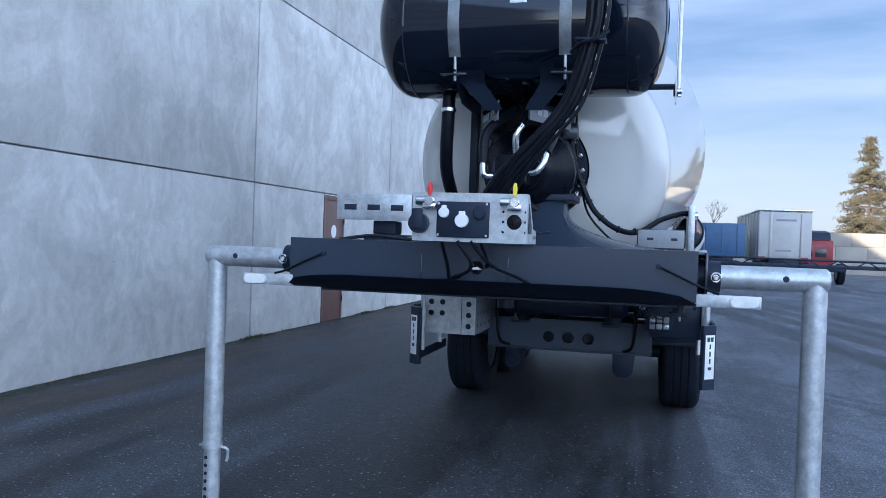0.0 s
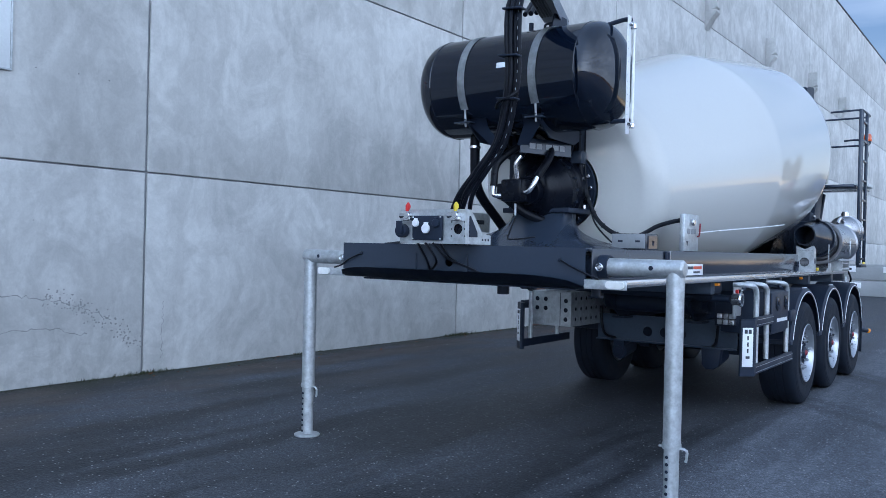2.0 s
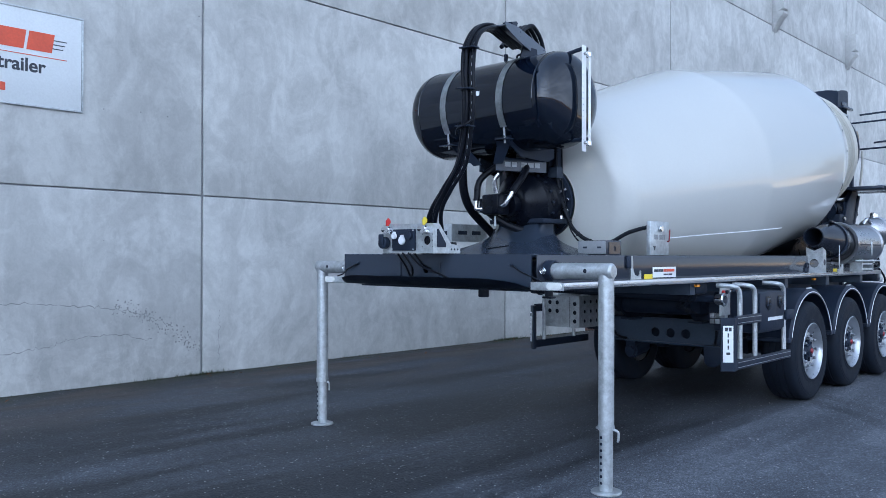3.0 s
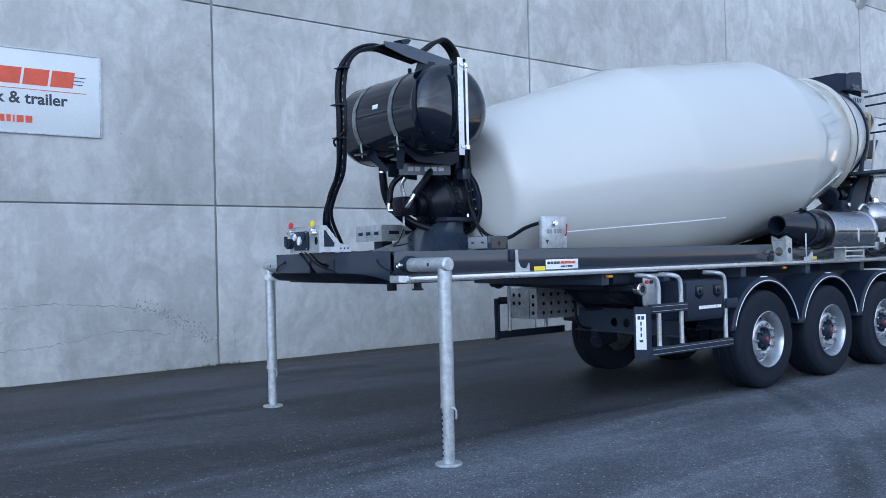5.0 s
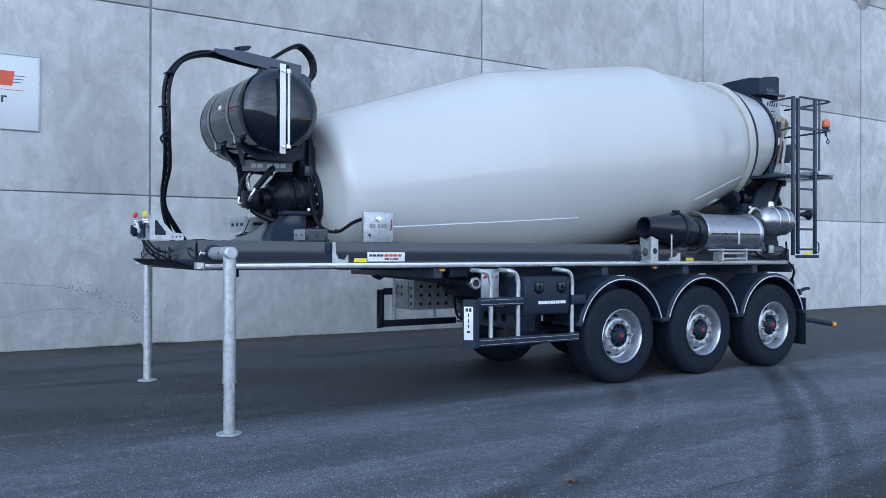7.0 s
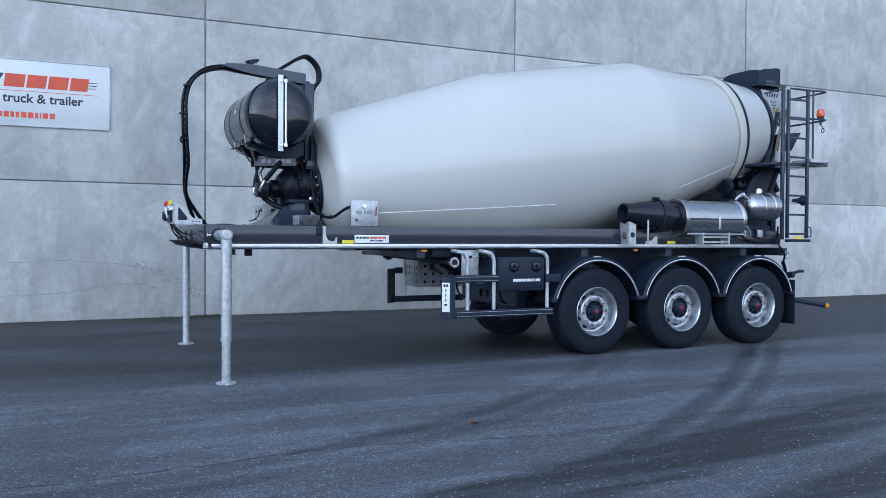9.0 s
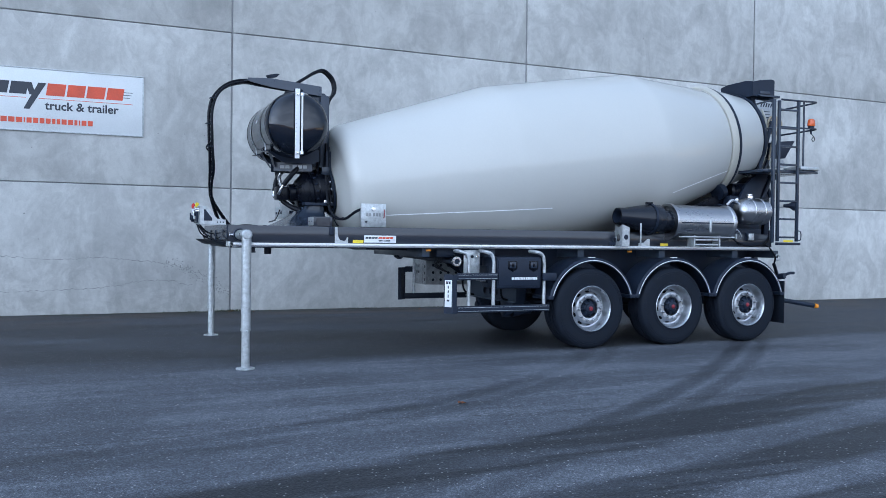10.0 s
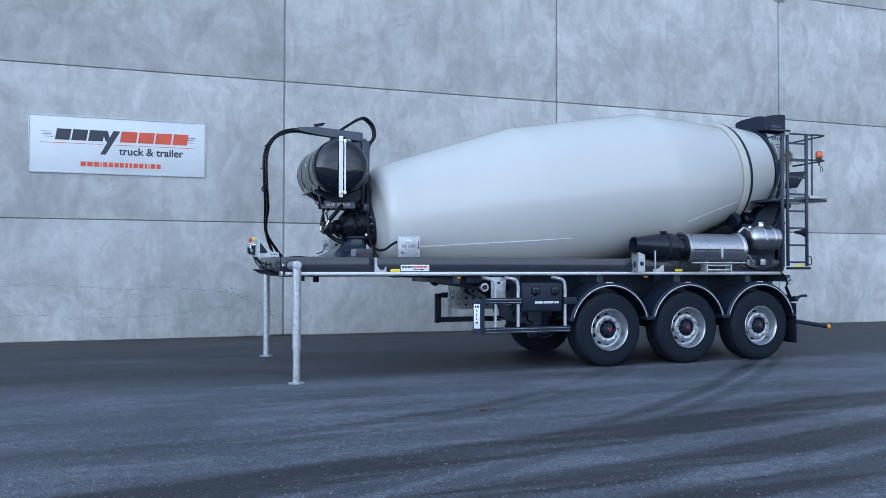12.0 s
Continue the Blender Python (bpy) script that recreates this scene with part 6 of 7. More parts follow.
part("rear_hose", tube([(0.24, 11.76, 1.10), (0.20, 11.84, 1.02), (0.16, 11.90, 0.95)], 0.025), HOSE, trailer)

# ---- the yard beyond ----
YW = 62.0                                      # yard wall of stacked concrete blocks
yard_wall = solid("wall_yard", box(-30, 70, YW + 0.06, YW + 0.5, -0.02, 2.86, 0), JOINT, "yard wall of stacked grey concrete blocks", "wall", kind="structure")

# stacked concrete barriers with white plates
for k, (x0, x1, z0) in enumerate(((-5.4, 0.86, 0.0), (-5.6, 0.82, 0.63))):
    br = thing("concrete_barrier", (x0 + x1) / 2, 34.9, z0, "pale concrete barrier block in a stack by the yard", "barrier", "stacked barriers")
    blk_ = part("block", slab([(34.5, z0 + 0.004), (35.3, z0 + 0.004), (35.3, z0 + 0.60), (34.5, z0 + 0.60)], "x", x0, x1, 0.03), BLOCKGREY, br)
    if k < 2:
        for o in (0.75, 3.2):
            pl = part("plate", box(x0 + o, x0 + o + 1.5, 34.485, 34.498, z0 + 0.30, z0 + 0.52, 0.002), SIGNWHITE, br, "white plate with a dark bar")
            part("plate_bar", box(x0 + o + 0.12, x0 + o + 1.05, 34.478, 34.483, z0 + 0.36, z0 + 0.46, 0), INK, pl)
            part("plate_bar", box(x0 + o + 1.12, x0 + o + 1.36, 34.478, 34.483, z0 + 0.37, z0 + 0.45, 0), INK, pl)


def boxed_trailer(x0, x1, y0, y1, z0, z1, paint, name, label, ribs):
    """A boxed load on a chassis with wheels, seen from its rear."""
    t = thing(name, (x0 + x1) / 2, (y0 + y1) / 2, 0, label, "trailer", "parked trailers")
    body = part("body", box(x0, x1, y0, y1, z0, z1, 0.05), paint, t)
    for k in range(ribs):
        x = x0 + (x1 - x0) * (k + 0.5) / ribs
        part("rear_rib", box(x - 0.04, x + 0.04, y0 - 0.04, y0 - 0.002, z0 + 0.06, z1 - 0.08, 0.01), paint, body)
    n_side = int((y1 - y0) / 1.3)
    for k in range(n_side):
        y = y0 + 0.7 + 1.3 * k
        part("side_rib", box(x0 - 0.05, x0 - 0.002, y - 0.06, y + 0.06, z0 + 0.06, z1 - 0.08, 0.01), paint, body)
    part("chassis", box(x0 + 0.5, x1 - 0.5, y0 + 0.1, y1, z0 - 0.25, z0 - 0.004, 0.02), MATT, t)
    part("rear_bumper", box(x0 + 0.1, x1 - 0.1, y0 + 0.1, y0 + 0.25, z0 - 0.55, z0 - 0.42, 0.02), MATT, t)
    for y in (y0 + 1.4, y0 + 2.7):
        for x in (x0 + 0.22, x1 - 0.22):
            w = part("wheel", cyl((x - 0.17, y, 0.48), (x + 0.17, y, 0.48), 0.48, segs=28, edge=0.05), RUBBER, t)
            part("rim", cyl((x - 0.18, y, 0.48), (x + 0.18, y, 0.48), 0.27, segs=20), RIM, w)
    return t


boxed_trailer(1.95, 4.0, 40.0, 46.0, 1.12, 2.70, BLUE, "tipper_trailer", "blue steel tipper trailer parked in the yard", 3)
wt = boxed_trailer(4.78, 7.15, 42.0, 53.0, 1.13, 3.38, OLDWHITE, "box_trailer", "weathered white box trailer parked in the yard", 2)
part("roof_edge", box(4.73, 7.20, 41.95, 53.05, 3.385, 3.47, 0.02), ALU, wt)
part("door_panel", box(5.40, 6.62, 41.955, 41.995, 1.24, 3.28, 0.01), OLDWHITE, wt, "white panel on the rear door")
for x in (5.32, 6.70):
    part("door_post", box(x - 0.05, x + 0.05, 41.93, 41.995, 1.15, 3.30, 0.01), OLDWHITE, wt)
part("top_mark", box(5.55, 6.45, 41.945, 41.953, 2.92, 3.02, 0.004), PLATEINK, wt)
for x in (4.95, 6.85):
    part("tail_lamp", box(x - 0.16, x + 0.16, 41.90, 41.95, 1.14, 1.22, 0.01), DARKRED, wt)
part("door_mark", box(5.55, 6.25, 41.945, 41.953, 1.46, 1.56, 0.004), PLATEINK, wt)

# red truck cab
truck = thing("red_truck", 7.9, 46, 0, "red truck cab parked behind the white box trailer", "truck")
cab = part("cab", slab([(45.0, 0.60), (47.2, 0.60), (47.2, 1.75), (46.9, 2.10), (45.1, 2.10), (45.0, 1.8)], "x", 6.75, 8.70, 0.06), CABRED, truck)
for x in (7.2, 7.85):
    part("rear_window", box(x, x + 0.52, 44.985, 44.996, 1.25, 1.68, 0.01), GLASS, cab)
part("mirror", box(7.0, 7.14, 44.80, 44.92, 1.25, 1.75, 0.02), MATT, truck)
part("side_window", box(6.735, 6.747, 45.6, 46.6, 1.3, 1.8, 0.01), GLASS, cab)
part("wind_deflector", slab([(45.2, 2.11), (46.6, 2.11), (46.4, 2.62), (45.4, 2.5)], "x", 6.9, 8.6, 0.04), MATT, truck)
part("chassis", box(7.2, 8.6, 41.5, 45.0, 0.6, 0.85, 0.02), MATT, truck)
for y in (46.2, 42.4):
    for x in (6.95, 8.50):
        w = part("wheel", cyl((x - 0.16, y, 0.5), (x + 0.16, y, 0.5), 0.5, segs=28, edge=0.05), RUBBER, truck)
        part("rim", cyl((x - 0.17, y, 0.5), (x + 0.17, y, 0.5), 0.27, segs=20), RIM, w)

# low flat trailers
def flat_trailer(x0, x1, y, z, label, wheels):
    t = thing("low_trailer", (x0 + x1) / 2, y, 0, label, "trailer", "parked low trailers")
    fr = join(box(x0, x1, y - 0.9, y - 0.75, z, z + 0.14, 0.02), box(x0, x1, y + 0.75, y + 0.9, z, z + 0.14, 0.02), *[box(x0 + (x1 - x0) * k / 9 - 0.05, x0 + (x1 - x0) * k / 9 + 0.05, y - 0.749, y + 0.749, z + 0.02, z + 0.12, 0.01) for k in range(10)])
    part("frame", fr, MATT, t)
    zig = [(x0 + (x1 - x0) * k / 14, y - 0.92, z + (0.34 if k % 2 else 0.02)) for k in range(15)]
    for p, q in zip(zig, zig[1:]):
        part("lattice_bar", cyl(p, q, 0.028, segs=8), MATT, t)
    part("top_rail", cyl((x0, y - 0.92, z + 0.36), (x1, y - 0.92, z + 0.30), 0.04, segs=8), MATT, t)
    part("ramp", tube([(x1, y - 0.7, z + 0.1), (x1 + 0.8, y - 0.7, z + 0.35), (x1 + 1.6, y - 0.7, z - 0.3)], 0.05, n=3), MATT, t)
    part("drawbar", tube([(x0, y, z + 0.05), (x0 - 0.5, y, z + 0.12), (x0 - 0.8, y, z - 0.1)], 0.06, n=3), MATT, t)
    for x in wheels:
        for s in (-0.8, 0.8):
            w = part("wheel", cyl((x, y + s - 0.11, 0.40), (x, y + s + 0.11, 0.40), 0.40, segs=24, edge=0.04), RUBBER, t)
            part("rim", cyl((x, y + s - 0.115, 0.40), (x, y + s + 0.115, 0.40), 0.15, segs=16), GEAR, w)
    return t


flat_trailer(2.3, 10.0, 37.5, 0.84, "low black open-frame trailer by the parked boxes", [2.75 + 0.84 * k for k in range(5)])
flat_trailer(12.4, 18.0, 38.0, 0.72, "long low black trailer with a raised ramp", (15.9, 16.8, 17.7))

# rusty lifting frame on a bogie
rig = thing("rusty_frame", 0.4, 37.8, 0, "rusty steel lifting frame on a low bogie", "machine")
part("bed", box(-0.55, 1.12, 37.0, 38.6, 1.20, 1.74, 0.03), RUST, rig)
part("mast", box(0.27, 0.58, 37.5, 37.8, 1.741, 3.42, 0.02), RUST, rig)
part("brace", tube([(0.56, 37.65, 3.0), (1.40, 37.65, 1.70)], 0.07, segs=8), RUST, rig)
for x in (0.0, 0.9):
    part("wheel", cyl((x, 37.0, 0.58), (x, 37.35, 0.58), 0.57, segs=24, edge=0.04), RUBBER, rig)
    part("wheel", cyl((x, 38.2, 0.58), (x, 38.55, 0.58), 0.57, segs=24, edge=0.04), RUBBER, rig)
part("winch", join(cyl((-0.5, 37.6, 2.0), (0.26, 37.6, 2.0), 0.20), box(-0.55, -0.2, 37.3, 37.9, 1.741, 2.05, 0.03)), MATT, rig)
part("boom", tube([(1.1, 37.3, 1.75), (1.5, 37.3, 1.85), (1.9, 37.3, 1.7)], 0.08, n=3), MATT, rig)
for z in (0.0, 0.72):
    solid("concrete_cube", box(1.55, 2.25, 38.5, 39.2, z + 0.002, z + 0.70, 0.03), BLOCKGREY, "grey concrete cube stacked beside the rusty frame", "block", "concrete cubes")

# warehouse beyond the yard wall
wh = thing("warehouse", 2.0, 92, 0, "low warehouse with a sunlit pale gable and a sheet roof", "building")
part("wall", slab([(-14.0, 0.0), (4.0, 0.0), (4.0, 3.8), (-5.0, 7.2), (-14.0, 3.8)], "y", 90, 90.4), PLASTER, wh)
part("wall", box(-14.0, 4.0, 90.41, 130, 0.0, 3.7, 0.02), PLASTER, wh)
part("roof", slab([(4.4, 3.75), (4.4, 3.95), (-5.0, 7.5), (-14.4, 3.95), (-14.4, 3.75), (-5.0, 7.22)], "y", 89.6, 130), ROOF, wh)
solid("backdrop", join(*[box(-80 + 12 * k, -68 + 12 * k, 240, 241, 0, 5.5 + 2.5 * math.sin(k * 1.7) + 1.5 * math.sin(k * 0.6), 0) for k in range(34)]), FARWOOD, "far line of trees at the horizon", "woods", kind="structure")
# unseen trees, added to keep the red low sky out of reflections
solid("backdrop_south", join(*[box(-110 + 10 * k, -100 + 10 * k, -181, -180, 0, 7.0 + 0.7 * math.sin(k * 1.9) + 0.6 * math.sin(k * 0.8), 0) for k in range(26)]), FARWOOD, "far line of trees at the horizon", "woods", kind="structure")
# out of view; painted sun-warm for the reflections in beam and drum
solid("backdrop_east", join(*[box(150, 151, -160 + 10 * k, -150 + 10 * k, 0, 5.5 + 0.7 * math.sin(k * 1.3) + 0.6 * math.sin(k * 0.7), 0) for k in range(40)]), SUNWOOD, "far line of trees at the horizon", "woods", kind="structure")


# trees
def bare_tree(x, y, h, seed, label):
    rnd = random.Random(seed)
    t = thing("bare_tree", x, y, 0, label, "tree", "bare trees")
    twigs = []

    def grow(p, d, ln, r, depth):
        q = p + d * ln
        mid = (p + q) / 2 + Vector((rnd.uniform(-1, 1), rnd.uniform(-1, 1), 0)) * ln * 0.08
        twigs.append(tube([p, mid, q], r, segs=5 if depth else 8, n=3, taper=0.6))
        if depth >= 4:
            return
        for _ in range(3 if depth else 5):
            e = (d + Vector((rnd.uniform(-1, 1), rnd.uniform(-1, 1), rnd.uniform(-0.15, 0.5))) * 1.1).normalized()
            grow(p + d * ln * rnd.uniform(0.6, 1.0), e, ln * rnd.uniform(0.55, 0.75), r * 0.5, depth + 1)

    part("trunk", tube([(x, y, -0.1), (x + 0.05, y, h * 0.15), (x, y, h * 0.36)], h * 0.013, segs=10, taper=0.8), BARK, t)
    grow(Vector((x, y, h * 0.33)), Vector((0.05, 0, 1)).normalized(), h * 0.26, h * 0.008, 0)
    part("crown", join(*twigs), BARK, t)
    return t


def conifer(x, y, h, seed, label):
    rnd = random.Random(seed)
    t = thing("conifer", x, y, 0, label, "tree", "conifers")
    part("trunk", tube([(x, y, -0.1), (x + 0.05, y, h * 0.4), (x, y, h * 0.97)], h * 0.018, segs=10, taper=0.15), BARK, t)
    limbs, vs, fs = [], [], []
    for k in range(150):
        u = rnd.uniform(0.20, 0.99)
        z = h * u
        reach = h * 0.33 * (1 - u) ** 0.85 * rnd.uniform(0.45, 1.2) + 0.12
        a = rnd.uniform(0, 2 * math.pi)
        d = Vector((math.cos(a), math.sin(a), 0))
        tip = Vector((x, y, z)) + d * reach + Vector((0, 0, -0.16 * reach + rnd.uniform(-0.2, 0.2)))
        if u < 0.7:
            limbs.append(tube([(x, y, z), (Vector((x, y, z)) + tip) / 2 + Vector((0, 0, 0.1)), tip], 0.045, segs=4, n=2, taper=0.3))
        for _ in range(int(44 + 80 * reach / (h * 0.2))):
            w = rnd.uniform(0.22, 1.02)
            c = Vector((x, y, z)).lerp(tip, w) + Vector((rnd.gauss(0, 1), rnd.gauss(0, 1), rnd.gauss(-0.25, 0.5))) * 0.20
            n1 = (d * rnd.uniform(0.2, 1) + Vector((rnd.uniform(-1, 1), rnd.uniform(-1, 1), rnd.uniform(-0.9, 0.1)))).normalized()
            n2 = n1.orthogonal().normalized()
            s = rnd.uniform(0.06, 0.14)
            b0 = len(vs)
            vs += [tuple(c - n2 * s * 0.4), tuple(c + n1 * s * 1.6), tuple(c + n2 * s * 0.4), tuple(c - n1 * s * 0.5 + Vector((0, 0, 0.06)))]
            fs += [(b0, b0 + 1, b0 + 2), (b0, b0 + 2, b0 + 3)]
    part("limbs", join(*limbs), BARK, t)
    me = bpy.data.meshes.new("crown")
    me.from_pydata(vs, [], fs)
    me.materials.append(NEEDLE)
    link("crown", me, t)
    return t


conifer(17.0, 75.0, 11.2, 3, "tall sunlit brownish conifer behind the yard wall")
conifer(20.0, 77.0, 11.4, 8, "tall sunlit brownish conifer behind the yard wall")
bare_tree(4.6, 72.0, 6.6, 5, "bare winter tree behind the parked trailers")
bare_tree(0.2, 68.0, 7.0, 6, "bare winter tree behind the yard wall")
bare_tree(-3.4, 66.0, 6.0, 9, "bare winter tree behind the yard wall")

# ---- small things on the ground ----
lf = bmesh.new()
for k in range(2):
    o = Vector((3.13 + 0.03 * k, 5.35 + 0.02 * k, 0.006))
    vs_ = [lf.verts.new(o + Vector((0.026 * math.cos(a) * (1 + 0.3 * math.cos(5 * a)), 0.02 * math.sin(a), 0.008 + 0.008 * math.cos(2 * a)))) for a in (2 * math.pi * j / 14 for j in range(14))]
    c_ = lf.verts.new(o + Vector((0, 0, 0.004)))
    for j in range(14):
        lf.faces.new((vs_[j], vs_[(j + 1) % 14], c_))
solid("dry_leaf", lf, DRYLEAF, "dry brown leaf lying on the asphalt", "leaf")
rnd = random.Random(21)
vs, fs = [], []
for k in range(150):
    x, y = (rnd.uniform(-5.5, -4.7), rnd.gauss(-0.75, 0.45)) if k < 90 else (WX + 0.05 + abs(rnd.gauss(0, 0.35)), rnd.uniform(1.0, 16.0))
    a, s_, g = rnd.uniform(0, 6.28), rnd.uniform(0.014, 0.034), ground_z(x, y) + 0.004
    b0 = len(vs)
    u, v = Vector((math.cos(a), math.sin(a), rnd.uniform(-0.2, 0.5))) * s_, Vector((-math.sin(a), math.cos(a), rnd.uniform(-0.1, 0.3))) * s_ * 0.55
    c = Vector((x, y, g + 0.012))
    vs += [tuple(c - u), tuple(c - v), tuple(c + u), tuple(c + v)]
    fs += [(b0, b0 + 1, b0 + 2), (b0, b0 + 2, b0 + 3)]
me = bpy.data.meshes.new("leaf_litter")
me.from_pydata(vs, [], fs)
me.materials.append(DRYLEAF)
tagged(new("leaf_litter", me), "dry orange-brown leaves blown against the wall", "leaves", kind="stuff")
lit = box(-4.88, -4.81, 9.51, 9.56, 0.030, 0.052, 0.01, (4, 3, 20))
for v in lit.verts:
    v.co += Vector((noise.noise(v.co * 9), noise.noise(v.co * 11 + Vector((3, 0, 0))), 0.3 * noise.noise(v.co * 13))) * 0.04
solid("paper_scrap", lit, SIGNWHITE, "crumpled white scrap lying on the asphalt", "litter")

rnd = random.Random(4)
vs, fs = [], []
for k in range(2600):
    x, y = (rnd.uniform(-5.4, 6.5), rnd.uniform(-0.5, 16)) if k % 3 else (WX + abs(rnd.gauss(0, 0.5)), rnd.uniform(-3, 22))
    if x < WX + 0.02:
        continue
    s = rnd.uniform(0.002, 0.006) if k % 40 else rnd.uniform(0.006, 0.012)
    b0 = len(vs)
    a = rnd.uniform(0, 3)
    g = ground_z(x, y)
    vs += [(x + s * math.cos(a + 2.09 * j) * rnd.uniform(0.7, 1.2), y + s * math.sin(a + 2.09 * j), g) for j in range(3)] + [(x, y, g + s * rnd.uniform(0.6, 1.1))]
    fs += [(b0, b0 + 1, b0 + 3), (b0 + 1, b0 + 2, b0 + 3), (b0 + 2, b0, b0 + 3)]
me = bpy.data.meshes.new("chippings")
me.from_pydata(vs, [], fs)
me.materials.append(STONE)
tagged(new("chippings", me), "loose pale stone chippings scattered on the asphalt", "gravel", kind="stuff")

# weeds and moss along the foot of the wall
vs, fs = [], []
for k in range(5200):
    if k % 6 == 0:
        y = rnd.choice((4.72, 10.7, 15.4, 16.9, 10.8)) + rnd.gauss(0, 0.18)
        hgt = rnd.uniform(0.012, 0.055)
    else:
        y = rnd.uniform(-8, 34)
        hgt = rnd.uniform(0.006, 0.026) * (0.5 + abs(noise.noise(Vector((0, y * 0.9, 3)))) * 2.2)
    x = WX + 0.005 + abs(rnd.gauss(0, 0.045))
    a, w = rnd.uniform(0, 6.28), rnd.uniform(0.003, 0.008)
    lean = Vector((abs(rnd.gauss(0, 0.4)), rnd.gauss(0, 0.5), 1)) * hgt
    b0 = len(vs)
    g = ground_z(x, y)
    vs += [(x - w * math.cos(a), y - w * math.sin(a), g), (x + w * math.cos(a), y + w * math.sin(a), g), (x + lean.x, y + lean.y, g + lean.z)]
    fs += [(b0, b0 + 1, b0 + 2)]
me = bpy.data.meshes.new("weeds")
me.from_pydata(vs, [], fs)
me.materials.append(LEAFY)
tagged(new("weeds", me), "thin green weeds and moss along the foot of the wall", "weeds", kind="stuff")

# cracks in the asphalt and in a wall panel
def crack(name, pts, half, up, material, label):
    """A thin jagged ribbon laid on a surface; up is the surface's outward way."""
    rc = random.Random(7)
    path = smooth_path(pts, 14)
    b = bmesh.new()
    rows = []
    for i, p in enumerate(path):
        d = (path[min(i + 1, len(path) - 1)] - path[max(i - 1, 0)]).normalized()
        side = d.cross(Vector(up)).normalized()
        p = p + side * rc.gauss(0, half * 2.2)
        w = half * rc.uniform(0.25, 1.3)
        rows.append((b.verts.new(p - side * w), b.verts.new(p + side * w)))
    for u, v in zip(rows, rows[1:]):
        b.faces.new((u[0], u[1], v[1], v[0]))
    return solid(name, b, material, label, "crack", kind="structure")


crack("trim_crack", [(3.40, 1.0, 0.003), (3.55, 2.4, 0.003), (3.50, 3.3, 0.003), (3.45, 4.4, 0.003), (3.66, 5.4, 0.003), (3.70, 6.2, 0.003), (3.62, 7.4, 0.003), (3.75, 8.6, 0.003)], 0.006, (0, 0, 1), CRACK, "thin jagged crack in the asphalt")
crack("trim_crack", [(-1.02, 1.2, 0.019), (-1.02, 1.79, 0.019), (-1.06, 2.1, 0.019), (-0.96, 2.43, 0.019), (-1.0, 2.75, 0.019), (-1.01, 3.02, 0.019), (-1.12, 3.54, 0.020), (-1.15, 4.2, 0.020)], 0.005, (0, 0, 1), MATT, "thin jagged crack in the dark asphalt lane")
cw = WX + 0.002
upper = [(-2.2, 1.12), (-1.2, 1.03), (-0.23, 1.06), (0.54, 1.08), (1.14, 1.04), (1.91, 0.99), (2.5, 1.03), (3.11, 0.98), (3.63, 0.92), (4.06, 0.80), (4.32, 0.67)]
lower = [(-2.0, 0.58), (-1.0, 0.50), (-0.14, 0.53), (0.49, 0.54), (0.96, 0.46), (1.43, 0.47), (2.01, 0.49), (2.5, 0.51), (2.91, 0.56), (3.11, 0.61), (3.63, 0.62), (4.06, 0.54)]
for line, w in ((upper, 0.0045), (lower, 0.0045)):
    crack("trim_crack", [(cw, y, z) for y, z in line], w, (1, 0, 0), WALLPIT, "thin crack in a concrete wall panel")
crack("trim_crack", [(cw, 4.965, 0.85), (cw, 4.955, 0.5), (cw, 4.96, 0.22)], 0.005, (1, 0, 0), WALLPIT, "short upright repair mark in a concrete panel")
vs, fs = [], []
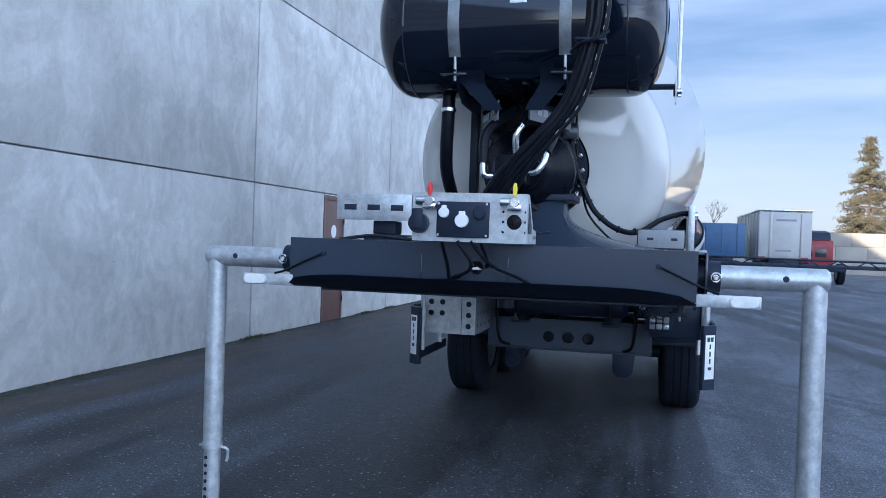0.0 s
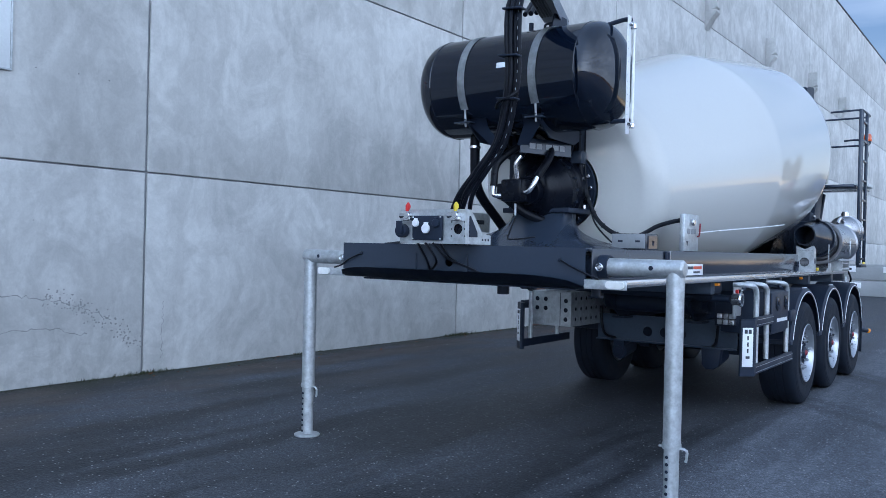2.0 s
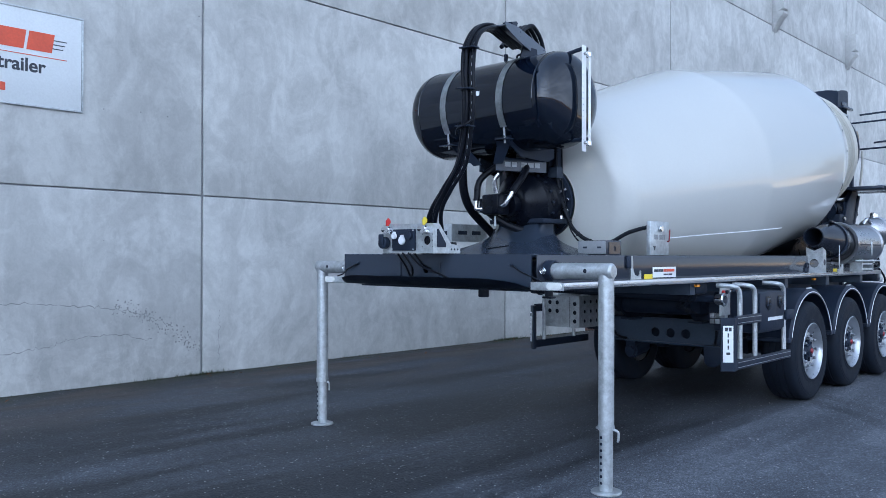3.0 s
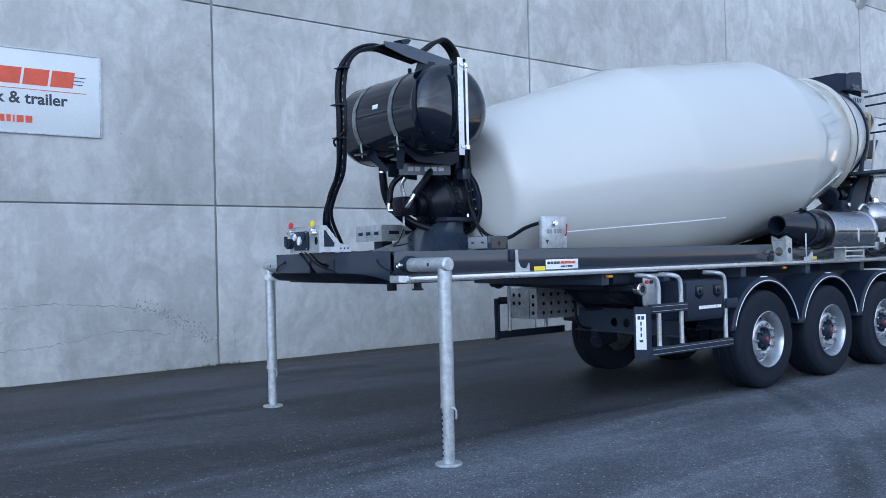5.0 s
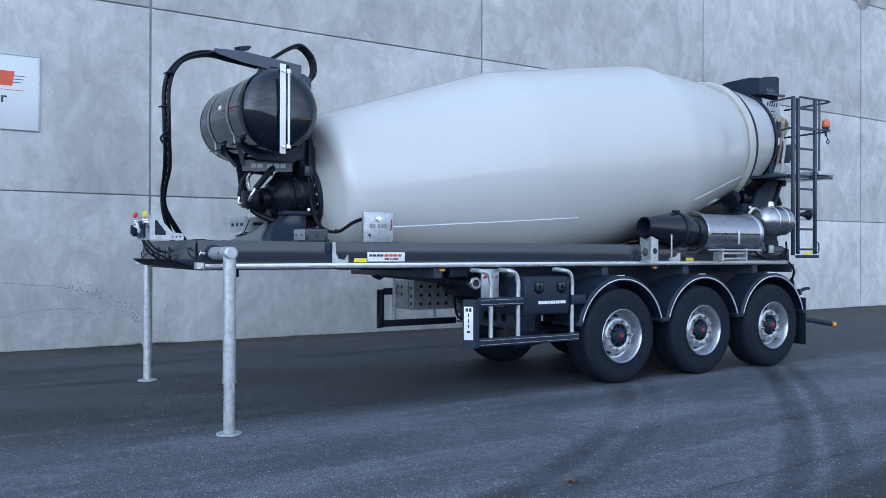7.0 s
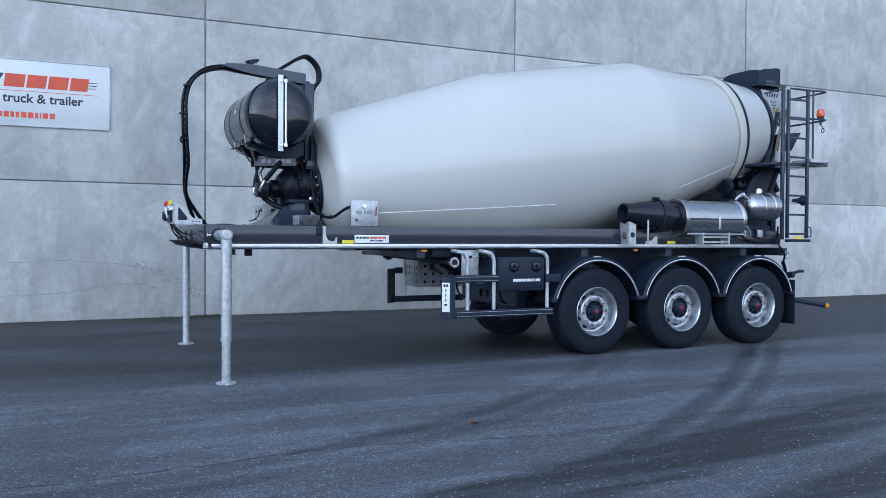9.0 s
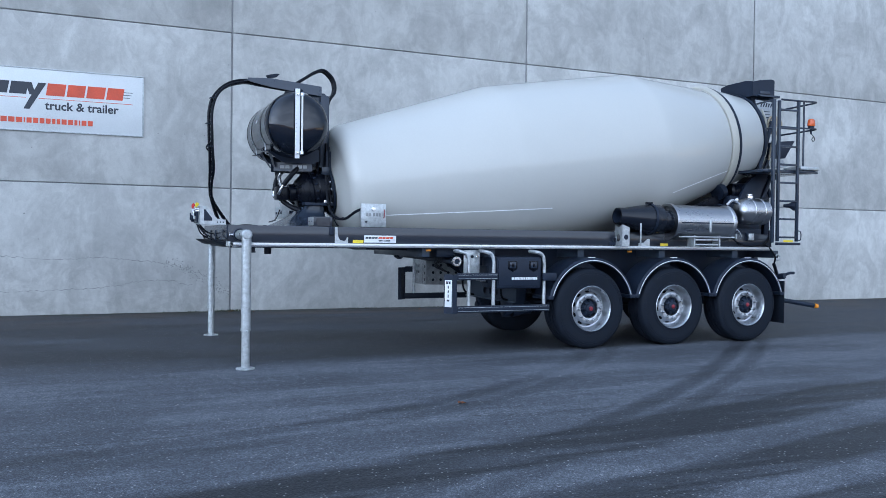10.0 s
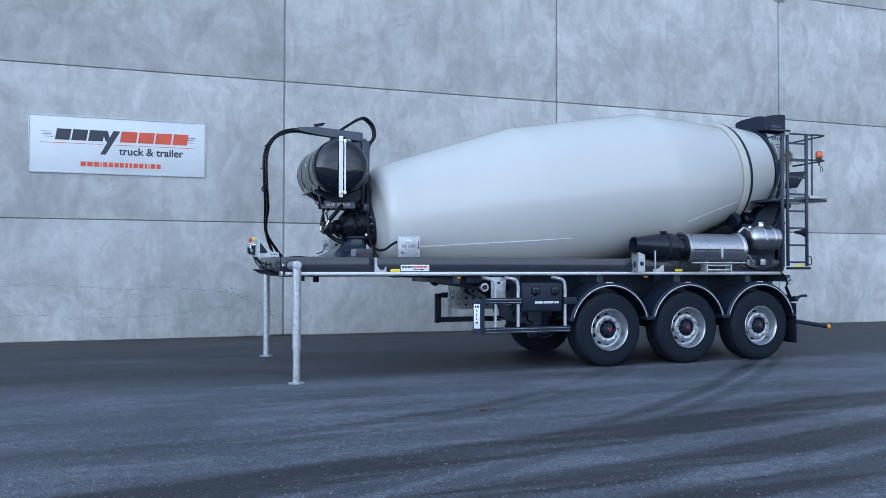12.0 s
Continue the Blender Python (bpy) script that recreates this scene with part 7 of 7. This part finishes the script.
for k in range(170):
    u = rnd.random()
    y = 3.58 + 1.08 * u + rnd.gauss(0, 0.05)
    z = 0.97 - 0.58 * u ** 1.4 + rnd.gauss(0, 0.05)
    r = rnd.uniform(0.004, 0.014)
    b0 = len(vs)
    vs += [(cw, y + r * rnd.uniform(0.6, 1.3) * math.cos(1.047 * j), z + r * rnd.uniform(0.5, 1.2) * math.sin(1.047 * j)) for j in range(6)]
    fs.append(tuple(range(b0, b0 + 6)))
for y, z in ((3.47, 3.18), (3.91, 3.20), (4.66, 4.48), (4.25, 3.19), (7.6, 1.2), (1.4, 1.75), (12.1, 3.4), (-0.6, 2.9)):
    r = rnd.uniform(0.010, 0.018)
    b0 = len(vs)
    vs += [(cw, y + r * rnd.uniform(0.7, 1.3) * math.cos(1.047 * j), z + r * rnd.uniform(0.5, 1.0) * math.sin(1.047 * j)) for j in range(6)]
    fs.append(tuple(range(b0, b0 + 6)))
me = bpy.data.meshes.new("surface_pits")
me.from_pydata(vs, [], fs)
me.materials.append(WALLPIT)
tagged(new("surface_pits", me), "small dark pits in the concrete wall panel", "pits", kind="stuff")

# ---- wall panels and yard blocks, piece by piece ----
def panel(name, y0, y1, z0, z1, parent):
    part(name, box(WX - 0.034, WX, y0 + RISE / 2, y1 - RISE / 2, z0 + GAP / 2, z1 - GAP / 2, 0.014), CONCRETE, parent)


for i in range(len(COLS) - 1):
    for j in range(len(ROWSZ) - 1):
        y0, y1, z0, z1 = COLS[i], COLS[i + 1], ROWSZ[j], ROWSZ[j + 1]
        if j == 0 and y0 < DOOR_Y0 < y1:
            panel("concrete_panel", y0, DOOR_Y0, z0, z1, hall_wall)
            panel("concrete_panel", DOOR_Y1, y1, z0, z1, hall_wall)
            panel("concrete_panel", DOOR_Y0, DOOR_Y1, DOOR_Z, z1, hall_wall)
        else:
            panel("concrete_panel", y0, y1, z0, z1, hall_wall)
blk = mesh_of("concrete_block", box(-0.995, 0.995, -0.3, 0.3, -0.47, 0.47, 0.03), YARD_CONCRETE)
for j in range(3):
    for i in range(50):
        ob = new("concrete_block", blk)
        ob.parent = yard_wall
        ob.matrix_basis = pose(-30 + 2.0 * i + (1 if j % 2 else 0), YW - 0.2 + 0.02 * math.sin(i * 2.3 + j), 0.472 + 0.95 * j)
